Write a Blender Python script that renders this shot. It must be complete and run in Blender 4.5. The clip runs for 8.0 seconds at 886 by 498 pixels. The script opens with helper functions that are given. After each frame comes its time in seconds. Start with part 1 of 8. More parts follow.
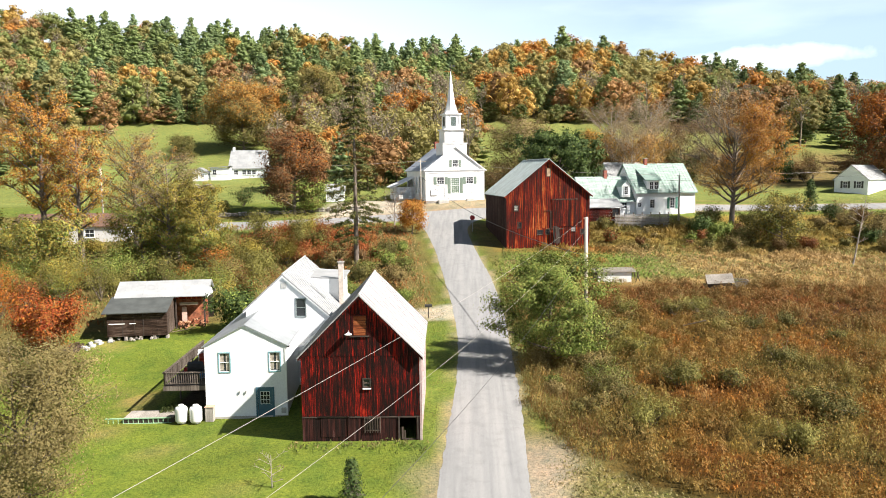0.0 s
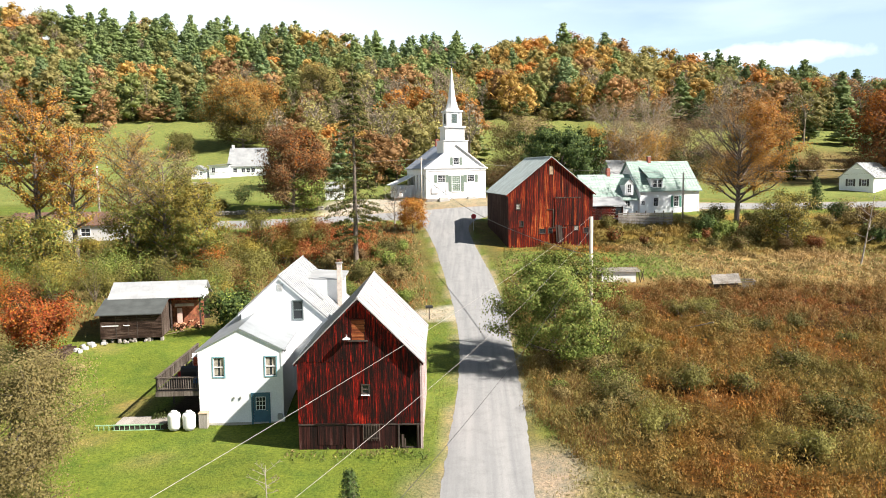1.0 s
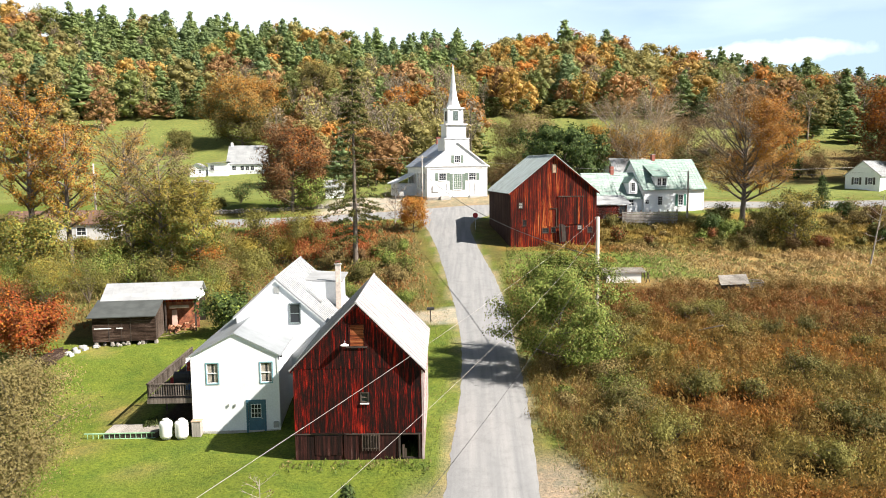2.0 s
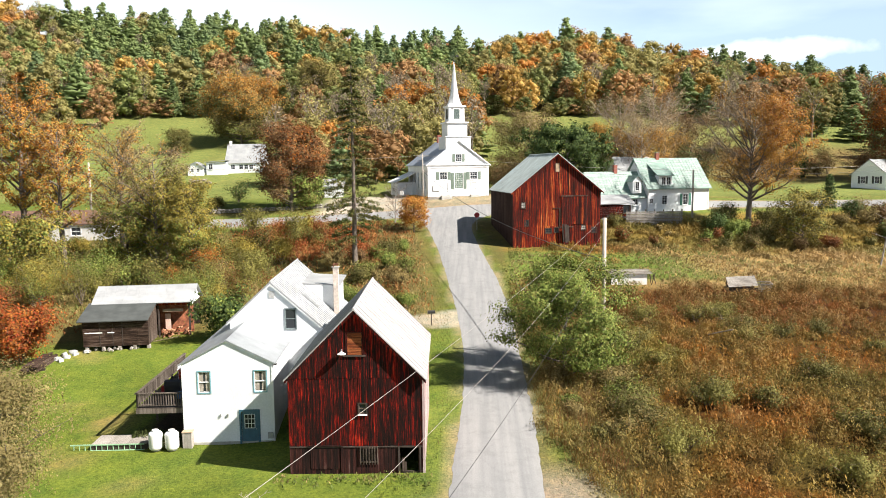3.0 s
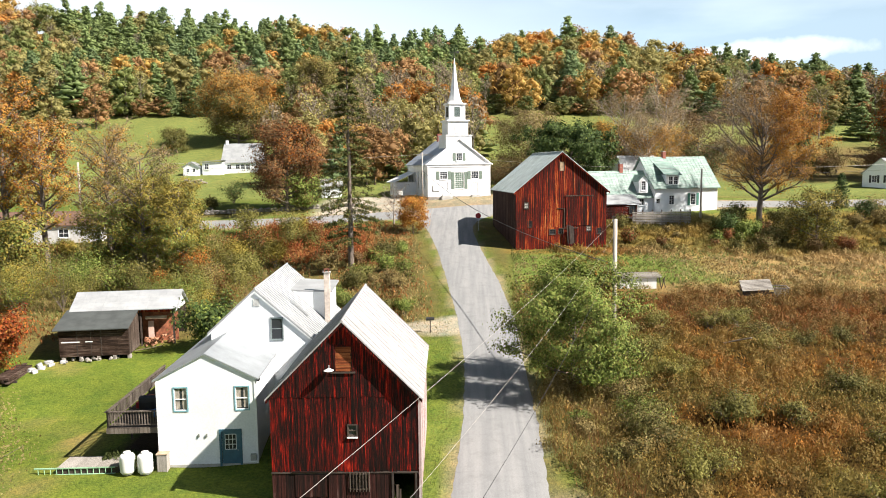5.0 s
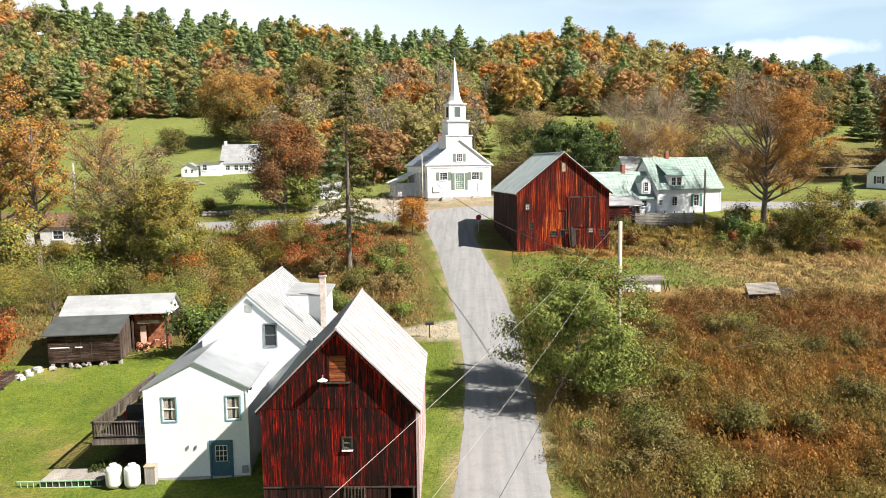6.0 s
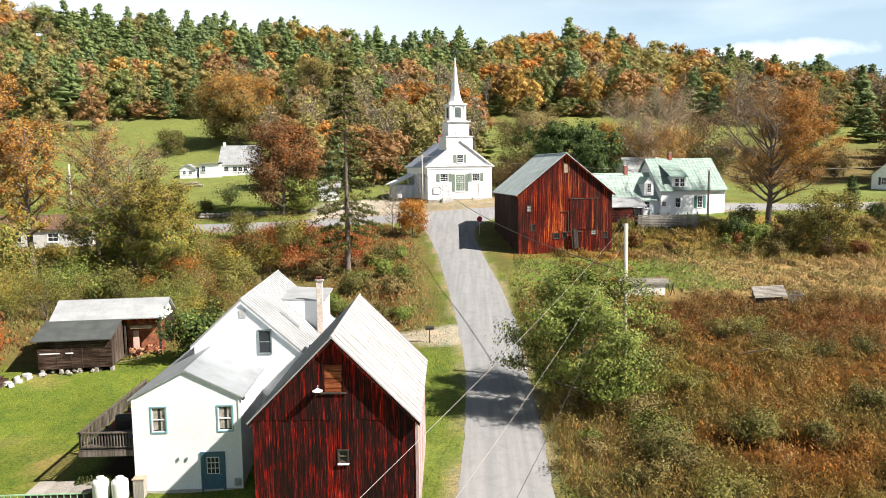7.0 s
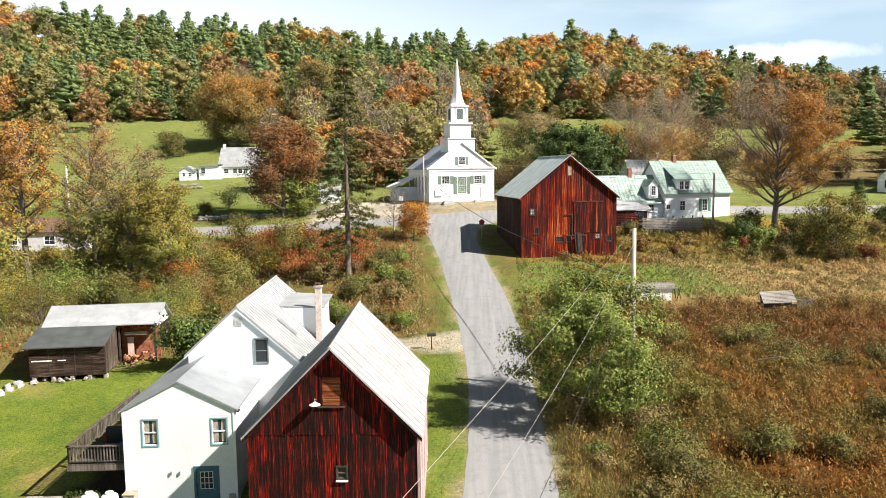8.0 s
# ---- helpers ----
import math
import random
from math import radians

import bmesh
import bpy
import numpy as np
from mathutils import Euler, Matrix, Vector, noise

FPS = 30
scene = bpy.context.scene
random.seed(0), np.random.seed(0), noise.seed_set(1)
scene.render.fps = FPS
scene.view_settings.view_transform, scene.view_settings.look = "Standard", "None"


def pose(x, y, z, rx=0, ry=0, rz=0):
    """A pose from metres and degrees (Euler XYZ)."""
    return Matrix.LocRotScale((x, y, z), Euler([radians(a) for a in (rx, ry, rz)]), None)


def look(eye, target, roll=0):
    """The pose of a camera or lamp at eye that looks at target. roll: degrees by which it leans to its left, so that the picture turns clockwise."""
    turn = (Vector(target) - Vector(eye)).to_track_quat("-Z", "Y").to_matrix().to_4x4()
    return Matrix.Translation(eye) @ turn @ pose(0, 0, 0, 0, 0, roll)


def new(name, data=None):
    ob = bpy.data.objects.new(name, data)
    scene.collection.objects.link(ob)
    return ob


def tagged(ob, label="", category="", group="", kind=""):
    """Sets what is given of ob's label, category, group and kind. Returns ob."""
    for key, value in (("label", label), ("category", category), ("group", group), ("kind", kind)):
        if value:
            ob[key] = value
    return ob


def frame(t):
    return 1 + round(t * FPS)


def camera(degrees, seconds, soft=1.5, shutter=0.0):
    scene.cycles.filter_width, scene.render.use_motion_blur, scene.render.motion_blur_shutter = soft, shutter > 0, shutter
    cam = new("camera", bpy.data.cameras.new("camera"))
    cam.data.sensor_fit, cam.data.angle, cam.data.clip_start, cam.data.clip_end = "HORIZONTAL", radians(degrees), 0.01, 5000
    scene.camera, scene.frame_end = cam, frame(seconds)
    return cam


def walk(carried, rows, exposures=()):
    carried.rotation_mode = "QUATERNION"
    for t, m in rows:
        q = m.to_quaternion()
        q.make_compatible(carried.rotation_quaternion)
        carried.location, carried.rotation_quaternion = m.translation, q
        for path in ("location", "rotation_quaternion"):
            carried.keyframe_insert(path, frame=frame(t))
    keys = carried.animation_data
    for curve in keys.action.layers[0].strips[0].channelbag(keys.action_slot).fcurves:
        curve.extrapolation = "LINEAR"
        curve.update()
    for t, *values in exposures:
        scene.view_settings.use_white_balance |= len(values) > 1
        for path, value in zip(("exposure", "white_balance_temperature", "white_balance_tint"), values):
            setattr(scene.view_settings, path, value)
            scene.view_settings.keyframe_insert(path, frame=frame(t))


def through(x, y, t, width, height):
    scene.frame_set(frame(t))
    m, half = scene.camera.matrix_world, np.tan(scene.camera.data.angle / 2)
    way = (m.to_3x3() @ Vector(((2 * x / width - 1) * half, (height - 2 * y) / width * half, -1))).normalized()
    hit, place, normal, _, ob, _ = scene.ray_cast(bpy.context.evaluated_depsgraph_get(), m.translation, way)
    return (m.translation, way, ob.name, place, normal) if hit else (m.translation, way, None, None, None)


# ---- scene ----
cam = camera(62, 8.0, soft=0.95)
PATH = [
    (0.0, look((1.295, 5.381, 22.237), (0.598, 25.261, 20.163), -0.60)),
    (0.5, look((1.232, 6.125, 22.233), (0.538, 26.003, 20.134), -0.59)),
    (1.0, look((1.192, 6.983, 22.287), (0.479, 26.856, 20.150), -0.61)),
    (1.5, look((1.106, 7.864, 22.311), (0.388, 27.733, 20.141), -0.59)),
    (3.0, look((0.886, 10.724, 22.435), (0.144, 30.584, 20.194), -0.59)),
    (3.5, look((0.871, 11.734, 22.427), (0.122, 31.593, 20.175), -0.61)),
    (4.0, look((0.880, 12.681, 22.373), (0.127, 32.539, 20.118), -0.63)),
    (4.5, look((0.897, 13.614, 22.275), (0.132, 33.473, 20.031), -0.66)),
    (6.0, look((0.909, 16.041, 22.228), (0.123, 35.903, 20.020), -0.68)),
    (6.5, look((0.873, 16.818, 22.203), (0.087, 36.682, 20.014), -0.70)),
    (7.0, look((0.847, 17.523, 22.185), (0.052, 37.389, 20.017), -0.71)),
    (7.5, look((0.814, 18.221, 22.190), (0.002, 38.089, 20.048), -0.71)),
    (8.0, look((0.687, 18.964, 22.252), (-0.134, 38.835, 20.135), -0.65)),
]
walk(cam, PATH, [(0.0, 1.21), (8.0, 1.045)])

# ---- sky and sun ----
SUN = Vector((0.70, -0.241, 0.671)).normalized()
world = bpy.data.worlds.new("world")
scene.world = world
world.use_nodes = True
wn, wl = world.node_tree.nodes, world.node_tree.links
wn.clear()
w_out = wn.new("ShaderNodeOutputWorld")
w_bg = wn.new("ShaderNodeBackground")
w_sky = wn.new("ShaderNodeTexSky")
w_sky.sky_type, w_sky.sun_disc = "NISHITA", False
w_sky.sun_elevation = math.asin(SUN.z)
w_sky.sun_rotation = math.atan2(SUN.x, SUN.y)
w_sky.altitude, w_sky.air_density, w_sky.dust_density, w_sky.ozone_density = 300, 1.0, 0.9, 1.2
w_co = wn.new("ShaderNodeTexCoord")
w_map = wn.new("ShaderNodeMapping")
w_map.inputs["Scale"].default_value = (1.6, 1.6, 7.0)
w_map.inputs["Location"].default_value = (0.35, 0.0, 0.4)
w_noise = wn.new("ShaderNodeTexNoise")
w_noise.inputs["Scale"].default_value, w_noise.inputs["Detail"].default_value = 1.6, 6
w_ramp = wn.new("ShaderNodeValToRGB")
w_ramp.color_ramp.elements[0].position, w_ramp.color_ramp.elements[1].position = 0.54, 0.76
w_sep = wn.new("ShaderNodeSeparateXYZ")
# thin cloud and haze thickest towards the horizon, clear blue overhead
w_low = wn.new("ShaderNodeMapRange")
w_low.inputs["From Min"].default_value, w_low.inputs["From Max"].default_value = 0.16, 0.39
w_low.inputs["To Min"].default_value, w_low.inputs["To Max"].default_value = 0.95, 0.04
w_fac = wn.new("ShaderNodeMath")
w_fac.operation = "MULTIPLY"
w_haze = wn.new("ShaderNodeMath")
w_haze.operation = "MULTIPLY_ADD"
w_haze.inputs[1].default_value = 0.15
w_haze.inputs[2].default_value = 0.85
# the haze thins out towards the east
w_east = wn.new("ShaderNodeMapRange")
w_east.inputs["From Min"].default_value, w_east.inputs["From Max"].default_value = -0.05, 0.5
w_east.inputs["To Min"].default_value, w_east.inputs["To Max"].default_value = 1.0, 0.86
w_thin = wn.new("ShaderNodeMath")
w_thin.operation = "MULTIPLY"
w_mix = wn.new("ShaderNodeMixRGB")
w_mix.inputs[2].default_value = (15.9, 20.8, 24.8, 1)
w_cloud = wn.new("ShaderNodeMixRGB")
w_cloud.inputs[2].default_value = (24.4, 26.0, 27.2, 1)
w_puff = wn.new("ShaderNodeMath")
w_puff.operation = "MULTIPLY"
w_puff.inputs[1].default_value = 0.3
wl.new(w_co.outputs["Generated"], w_map.inputs["Vector"])
wl.new(w_co.outputs["Generated"], w_sep.inputs[0])
wl.new(w_sep.outputs["Z"], w_low.inputs["Value"])
wl.new(w_map.outputs["Vector"], w_noise.inputs["Vector"])
wl.new(w_noise.outputs["Fac"], w_ramp.inputs["Fac"])
wl.new(w_ramp.outputs["Color"], w_haze.inputs[0])
wl.new(w_haze.outputs[0], w_fac.inputs[0])
wl.new(w_low.outputs["Result"], w_fac.inputs[1])
wl.new(w_sep.outputs["X"], w_east.inputs["Value"])
wl.new(w_fac.outputs[0], w_thin.inputs[0])
wl.new(w_east.outputs["Result"], w_thin.inputs[1])
wl.new(w_thin.outputs[0], w_mix.inputs[0])
wl.new(w_sky.outputs["Color"], w_mix.inputs[1])
wl.new(w_mix.outputs[0], w_cloud.inputs[1])
wl.new(w_ramp.outputs["Color"], w_puff.inputs[0])
# one long bright cloud low over the eastern hill
w_at = wn.new("ShaderNodeMapping")
w_at.vector_type = "TEXTURE"
w_at.inputs["Location"].default_value = (0.362, 0.922, 0.133)
w_at.inputs["Scale"].default_value = (0.115, 0.4, 0.019)
w_round = wn.new("ShaderNodeTexGradient")
w_round.gradient_type = "SPHERICAL"
w_curl = wn.new("ShaderNodeTexNoise")
w_curl.inputs["Scale"].default_value, w_curl.inputs["Detail"].default_value = 30, 6
w_edge = wn.new("ShaderNodeMath")
w_edge.operation = "MULTIPLY_ADD"
w_edge.inputs[1].default_value = 1.0
w_shape = wn.new("ShaderNodeMapRange")
w_shape.inputs["From Min"].default_value, w_shape.inputs["From Max"].default_value = 0.62, 1.0
w_shape.inputs["To Max"].default_value = 0.9
w_both = wn.new("ShaderNodeMath")
w_both.operation = "MAXIMUM"
wl.new(w_co.outputs["Generated"], w_at.inputs["Vector"])
wl.new(w_at.outputs["Vector"], w_round.inputs["Vector"])
wl.new(w_co.outputs["Generated"], w_curl.inputs["Vector"])
wl.new(w_curl.outputs["Fac"], w_edge.inputs[0])
wl.new(w_round.outputs["Fac"], w_edge.inputs[2])
wl.new(w_edge.outputs[0], w_shape.inputs["Value"])
wl.new(w_puff.outputs[0], w_both.inputs[0])
wl.new(w_shape.outputs["Result"], w_both.inputs[1])
# a white veil over the western sky
w_west = wn.new("ShaderNodeMapRange")
w_west.inputs["From Min"].default_value, w_west.inputs["From Max"].default_value = 0.22, -0.3
w_west.inputs["To Min"].default_value, w_west.inputs["To Max"].default_value = 0.0, 0.8
w_veil = wn.new("ShaderNodeMath")
w_veil.operation = "MULTIPLY"
w_all = wn.new("ShaderNodeMath")
w_all.operation = "MAXIMUM"
wl.new(w_sep.outputs["X"], w_west.inputs["Value"])
wl.new(w_west.outputs["Result"], w_veil.inputs[0])
wl.new(w_low.outputs["Result"], w_veil.inputs[1])
wl.new(w_both.outputs[0], w_all.inputs[0])
wl.new(w_veil.outputs[0], w_all.inputs[1])
wl.new(w_all.outputs[0], w_cloud.inputs[0])
wl.new(w_cloud.outputs[0], w_bg.inputs["Color"])
w_bg.inputs["Strength"].default_value = 0.0245
wl.new(w_bg.outputs[0], w_out.inputs["Surface"])

sun_data = bpy.data.lights.new("sun", "SUN")
sun_data.energy, sun_data.angle, sun_data.color = 6.0, radians(0.55), (1.0, 0.915, 0.835)
sun = new("sun", sun_data)
sun.matrix_world = look(SUN * 300, (0, 0, 0))

# ---- materials ----
def nodes_of(name):
    m = bpy.data.materials.new(name)
    m.use_nodes = True
    nt = m.node_tree
    bsdf = nt.nodes["Principled BSDF"]
    return m, nt, bsdf


def ramp(nt, fac, stops):
    r = nt.nodes.new("ShaderNodeValToRGB")
    while len(r.color_ramp.elements) < len(stops):
        r.color_ramp.elements.new(0.5)
    for e, (p, c) in zip(r.color_ramp.elements, stops):
        e.position, e.color = p, (*c, 1)
    nt.links.new(fac, r.inputs["Fac"])
    return r.outputs["Color"]


def noise_fac(nt, scale, detail=4, stretch=(1, 1, 1), rough=0.55, world_space=False):
    co = nt.nodes.new("ShaderNodeNewGeometry" if world_space else "ShaderNodeTexCoord")
    mp = nt.nodes.new("ShaderNodeMapping")
    mp.inputs["Scale"].default_value = stretch
    n = nt.nodes.new("ShaderNodeTexNoise")
    n.inputs["Scale"].default_value, n.inputs["Detail"].default_value = scale, detail
    n.inputs["Roughness"].default_value = rough
    nt.links.new(co.outputs["Position" if world_space else "Object"], mp.inputs["Vector"])
    nt.links.new(mp.outputs["Vector"], n.inputs["Vector"])
    return n.outputs["Fac"]


def blend(nt, kind, fac, a, b):
    m = nt.nodes.new("ShaderNodeMixRGB")
    m.blend_type = kind
    for sock, v in zip(m.inputs, (fac, a, b)):
        if isinstance(v, (int, float)):
            sock.default_value = v
        elif isinstance(v, tuple):
            sock.default_value = (*v, 1)
        else:
            nt.links.new(v, sock)
    return m.outputs[0]


def bump(nt, bsdf, height, strength, distance=0.02):
    b = nt.nodes.new("ShaderNodeBump")
    b.inputs["Strength"].default_value, b.inputs["Distance"].default_value = strength, distance
    nt.links.new(height, b.inputs["Height"])
    nt.links.new(b.outputs[0], bsdf.inputs["Normal"])


def plain(name, c, rough=0.7, var=0.12, scale=3.0, metal=0.0, stretch=(1, 1, 1), fine=30.0, bumps=0.15):
    """A surface of one colour with broad stains and fine grain."""
    m, nt, b = nodes_of(name)
    dark = tuple(v * (1 - 2 * var) for v in c)
    light = tuple(min(1, v * (1 + var)) for v in c)
    broad = ramp(nt, noise_fac(nt, scale, 5, stretch), [(0.3, dark), (0.65, light)])
    grain = noise_fac(nt, fine, 3, stretch)
    tone = ramp(nt, grain, [(0.25, (0.86,) * 3), (0.75, (1.0,) * 3)])
    nt.links.new(blend(nt, "MULTIPLY", 1.0, broad, tone), b.inputs["Base Color"])
    b.inputs["Roughness"].default_value, b.inputs["Metallic"].default_value = rough, metal
    if bumps:
        bump(nt, b, grain, bumps, 0.01)
    return m


def boards(name, stops, streak=(13.0, 13.0, 0.3), rough=0.85, shift=0.11, blot_size=0.5):
    """Weathered boards: long streaks of flaked paint and bare wood, a tone of its own for each board."""
    m, nt, b = nodes_of(name)
    info = nt.nodes.new("ShaderNodeObjectInfo")
    long = noise_fac(nt, 1.0, 8, streak, 0.72, True)
    blot = noise_fac(nt, blot_size, 4, (1, 1, 0.6), 0.55, True)

    def madd(v, k, add):
        n = nt.nodes.new("ShaderNodeMath")
        n.operation = "MULTIPLY_ADD"
        nt.links.new(v, n.inputs[0])
        n.inputs[1].default_value = k
        if isinstance(add, (int, float)):
            n.inputs[2].default_value = add
        else:
            nt.links.new(add, n.inputs[2])
        return n.outputs[0]
    fac = madd(info.outputs["Random"], shift, madd(blot, 0.42, madd(long, 1.0, -0.21 - shift / 2)))
    col = ramp(nt, fac, stops)
    grain = noise_fac(nt, 6.0, 4, (12, 12, 0.6), 0.6, True)
    col = blend(nt, "MULTIPLY", 1.0, col, ramp(nt, grain, [(0.25, (0.6,) * 3), (0.7, (1.08,) * 3)]))
    nt.links.new(col, b.inputs["Base Color"])
    b.inputs["Roughness"].default_value = rough
    b.inputs["Specular IOR Level"].default_value = 0.12
    bump(nt, b, grain, 0.5, 0.015)
    return m


def metal_roof(name, c, rust, amount, rough=0.5, metal=0.0, sheets=1.0):
    """Sheet roofing: faded sheets of different tone, laps across the slope, streaks of rust."""
    m, nt, b = nodes_of(name)
    broad = ramp(nt, noise_fac(nt, 0.7, 6, (1, 1, 1), 0.65), [(0.3, tuple(v * 0.74 for v in c)), (0.7, tuple(v * 1.1 for v in c))])
    sheet = nt.nodes.new("ShaderNodeTexBrick")
    sheet.inputs["Scale"].default_value, sheet.inputs["Mortar Size"].default_value = 1.0, 0.012
    sheet.inputs["Brick Width"].default_value, sheet.inputs["Row Height"].default_value = 2.4, 0.62
    for k, v in (("Color1", 0.86), ("Color2", 1.06), ("Mortar", 0.62)):
        sheet.inputs[k].default_value = (v, v, v, 1)
    co = nt.nodes.new("ShaderNodeTexCoord")
    sw = nt.nodes.new("ShaderNodeVectorMath")
    sw.operation = "MULTIPLY"
    sw.inputs[1].default_value = (1.0, 1.0, 1.0)
    nt.links.new(co.outputs["Object"], sw.inputs[0])
    nt.links.new(sw.outputs[0], sheet.inputs["Vector"])
    broad = blend(nt, "MULTIPLY", sheets, broad, sheet.outputs["Color"])
    streak = noise_fac(nt, 1.4, 7, (0.5, 3.5, 0.5), 0.7)
    mask = ramp(nt, streak, [(amount, (0, 0, 0)), (amount + 0.14, (1, 1, 1))])
    half = blend(nt, "MULTIPLY", 1.0, mask, (0.65, 0.65, 0.65))
    nt.links.new(blend(nt, "MIX", half, broad, rust), b.inputs["Base Color"])
    b.inputs["Roughness"].default_value, b.inputs["Metallic"].default_value = rough, metal
    bump(nt, b, noise_fac(nt, 2.5, 3), 0.25, 0.02)
    return m


def leafy(name, stops, through=0.18, tint=False):
    """Leaves: a tone for each leaf, some light passing through."""
    m, nt, b = nodes_of(name)
    geo = nt.nodes.new("ShaderNodeNewGeometry")
    col = ramp(nt, geo.outputs["Random Per Island"], stops)
    if tint:
        att = nt.nodes.new("ShaderNodeAttribute")
        att.attribute_name = "tint"
        col = blend(nt, "MULTIPLY", 1.0, att.outputs["Color"], col)
    clump = ramp(nt, noise_fac(nt, 0.55, 3, (1, 1, 1), 0.5, True), [(0.3, (0.66,) * 3), (0.7, (1.15,) * 3)])
    col = blend(nt, "MULTIPLY", 1.0, col, clump)
    nt.links.new(col, b.inputs["Base Color"])
    b.inputs["Roughness"].default_value = 0.75
    b.inputs["Specular IOR Level"].default_value = 0.2
    tr = nt.nodes.new("ShaderNodeBsdfTranslucent")
    nt.links.new(col, tr.inputs["Color"])
    mix = nt.nodes.new("ShaderNodeMixShader")
    mix.inputs[0].default_value = through
    nt.links.new(b.outputs[0], mix.inputs[1])
    nt.links.new(tr.outputs[0], mix.inputs[2])
    nt.links.new(mix.outputs[0], nt.nodes["Material Output"].inputs["Surface"])
    return m


def glass(name, c=(0.03, 0.035, 0.04)):
    m, nt, b = nodes_of(name)
    b.inputs["Base Color"].default_value = (*c, 1)
    b.inputs["Roughness"].default_value = 0.08
    b.inputs["Specular IOR Level"].default_value = 0.35
    return m


M_WHITE = plain("white_paint", (0.82, 0.84, 0.85), 0.6, 0.05, 0.6, stretch=(1, 1, 1), fine=14)
M_CLAP = plain("white_siding", (0.82, 0.85, 0.87), 0.55, 0.04, 0.5, fine=10)
M_CHURCH = plain("church_white", (0.82, 0.82, 0.82), 0.6, 0.03, 0.4, fine=8)
M_TEAL = plain("teal_trim", (0.2, 0.4, 0.46), 0.55, 0.1, 3)
M_DOOR = plain("blue_door_paint", (0.05, 0.135, 0.19), 0.5, 0.08, 3)
M_BAR1 = boards("red_barn_boards", [(0.4, (0.01, 0.006, 0.005)), (0.49, (0.035, 0.008, 0.006)), (0.55, (0.12, 0.008, 0.005)), (0.605, (0.29, 0.012, 0.007)), (0.67, (0.52, 0.034, 0.012)), (0.75, (0.54, 0.14, 0.05))], (17.0, 17.0, 0.95), blot_size=0.38)
M_BAR1LOW = boards("dark_weathered_boards", [(0.4, (0.012, 0.008, 0.007)), (0.52, (0.03, 0.013, 0.011)), (0.62, (0.07, 0.022, 0.018)), (0.72, (0.16, 0.11, 0.1))])
M_BAR1SIDE = boards("faded_pink_boards", [(0.36, (0.26, 0.14, 0.13)), (0.46, (0.42, 0.3, 0.29)), (0.6, (0.6, 0.53, 0.51)), (0.7, (0.66, 0.62, 0.6))])
M_BAR2 = boards("rust_barn_boards", [(0.37, (0.016, 0.009, 0.007)), (0.47, (0.055, 0.01, 0.007)), (0.54, (0.16, 0.015, 0.008)), (0.595, (0.32, 0.04, 0.012)), (0.65, (0.46, 0.14, 0.03)), (0.72, (0.52, 0.31, 0.12))], (11.0, 11.0, 0.3), blot_size=0.22)
# darker copy of the rust boards, with the sunless wall's shade in its colour
M_BAR2SHADE = boards("shaded_barn_boards", [(0.36, (0.02, 0.012, 0.01)), (0.5, (0.045, 0.02, 0.015)), (0.66, (0.09, 0.06, 0.05))])
M_GREYBD = boards("grey_boards", [(0.36, (0.03, 0.022, 0.018)), (0.5, (0.075, 0.055, 0.043)), (0.6, (0.14, 0.11, 0.09)), (0.7, (0.24, 0.2, 0.17))])
M_DARKWD = plain("dark_timber", (0.05, 0.036, 0.028), 0.85, 0.25, 2, stretch=(1, 1, 1))
M_INSIDE = plain("barn_interior", (0.035, 0.025, 0.02), 0.9, 0.2, 2)
M_ROOF1 = metal_roof("white_roof_metal", (0.4, 0.39, 0.385), (0.25, 0.18, 0.155), 0.54)
M_ROOF2 = metal_roof("grey_green_roof_metal", (0.44, 0.51, 0.5), (0.28, 0.28, 0.26), 0.58)
M_ROOFH = metal_roof("pale_roof_metal", (0.33, 0.345, 0.35), (0.25, 0.25, 0.25), 0.6, sheets=0.45)
M_ROOFG = metal_roof("verdigris_roof_metal", (0.18, 0.285, 0.24), (0.33, 0.37, 0.35), 0.47)
M_ROOFC = plain("slate_grey_roof", (0.36, 0.4, 0.46), 0.6, 0.1, 1.5)
M_SHEDRF = plain("tar_roof", (0.062, 0.07, 0.067), 0.8, 0.15, 1.2)
M_STONE = plain("field_stone", (0.28, 0.26, 0.23), 0.9, 0.3, 3, fine=12, bumps=0.5)
M_CONC = plain("concrete", (0.42, 0.41, 0.38), 0.85, 0.12, 2)
M_BRICK = plain("chimney_brick", (0.3, 0.1, 0.07), 0.85, 0.2, 6)
M_PALEBRICK = plain("pale_chimney", (0.6, 0.52, 0.46), 0.85, 0.15, 5)
M_WINGRF = metal_roof("cool_grey_roof_metal", (0.36, 0.39, 0.41), (0.32, 0.345, 0.36), 0.6, 0.45, 0.4, sheets=0.15)
M_SHUT = plain("grey_green_shutter", (0.17, 0.225, 0.18), 0.6, 0.08, 3)
M_GLASS = glass("window_glass")
M_CURT = plain("curtain_cloth", (0.4, 0.36, 0.3), 0.9, 0.2, 4)
M_POLE = plain("utility_pole_wood", (0.46, 0.41, 0.35), 0.85, 0.15, 2, stretch=(6, 6, 0.4))
M_STEEL = plain("galvanised_steel", (0.45, 0.46, 0.47), 0.4, 0.08, 5, metal=0.7)
M_BLACK = plain("black_metal", (0.02, 0.02, 0.02), 0.5, 0.1, 5)
M_WIREL = plain("wire_aluminium", (0.36, 0.34, 0.31), 0.5, 0.05, 5)
M_WIRED = plain("wire_black", (0.03, 0.03, 0.03), 0.5, 0.05, 5)
M_TANK = plain("tank_white", (0.78, 0.78, 0.76), 0.4, 0.05, 2)
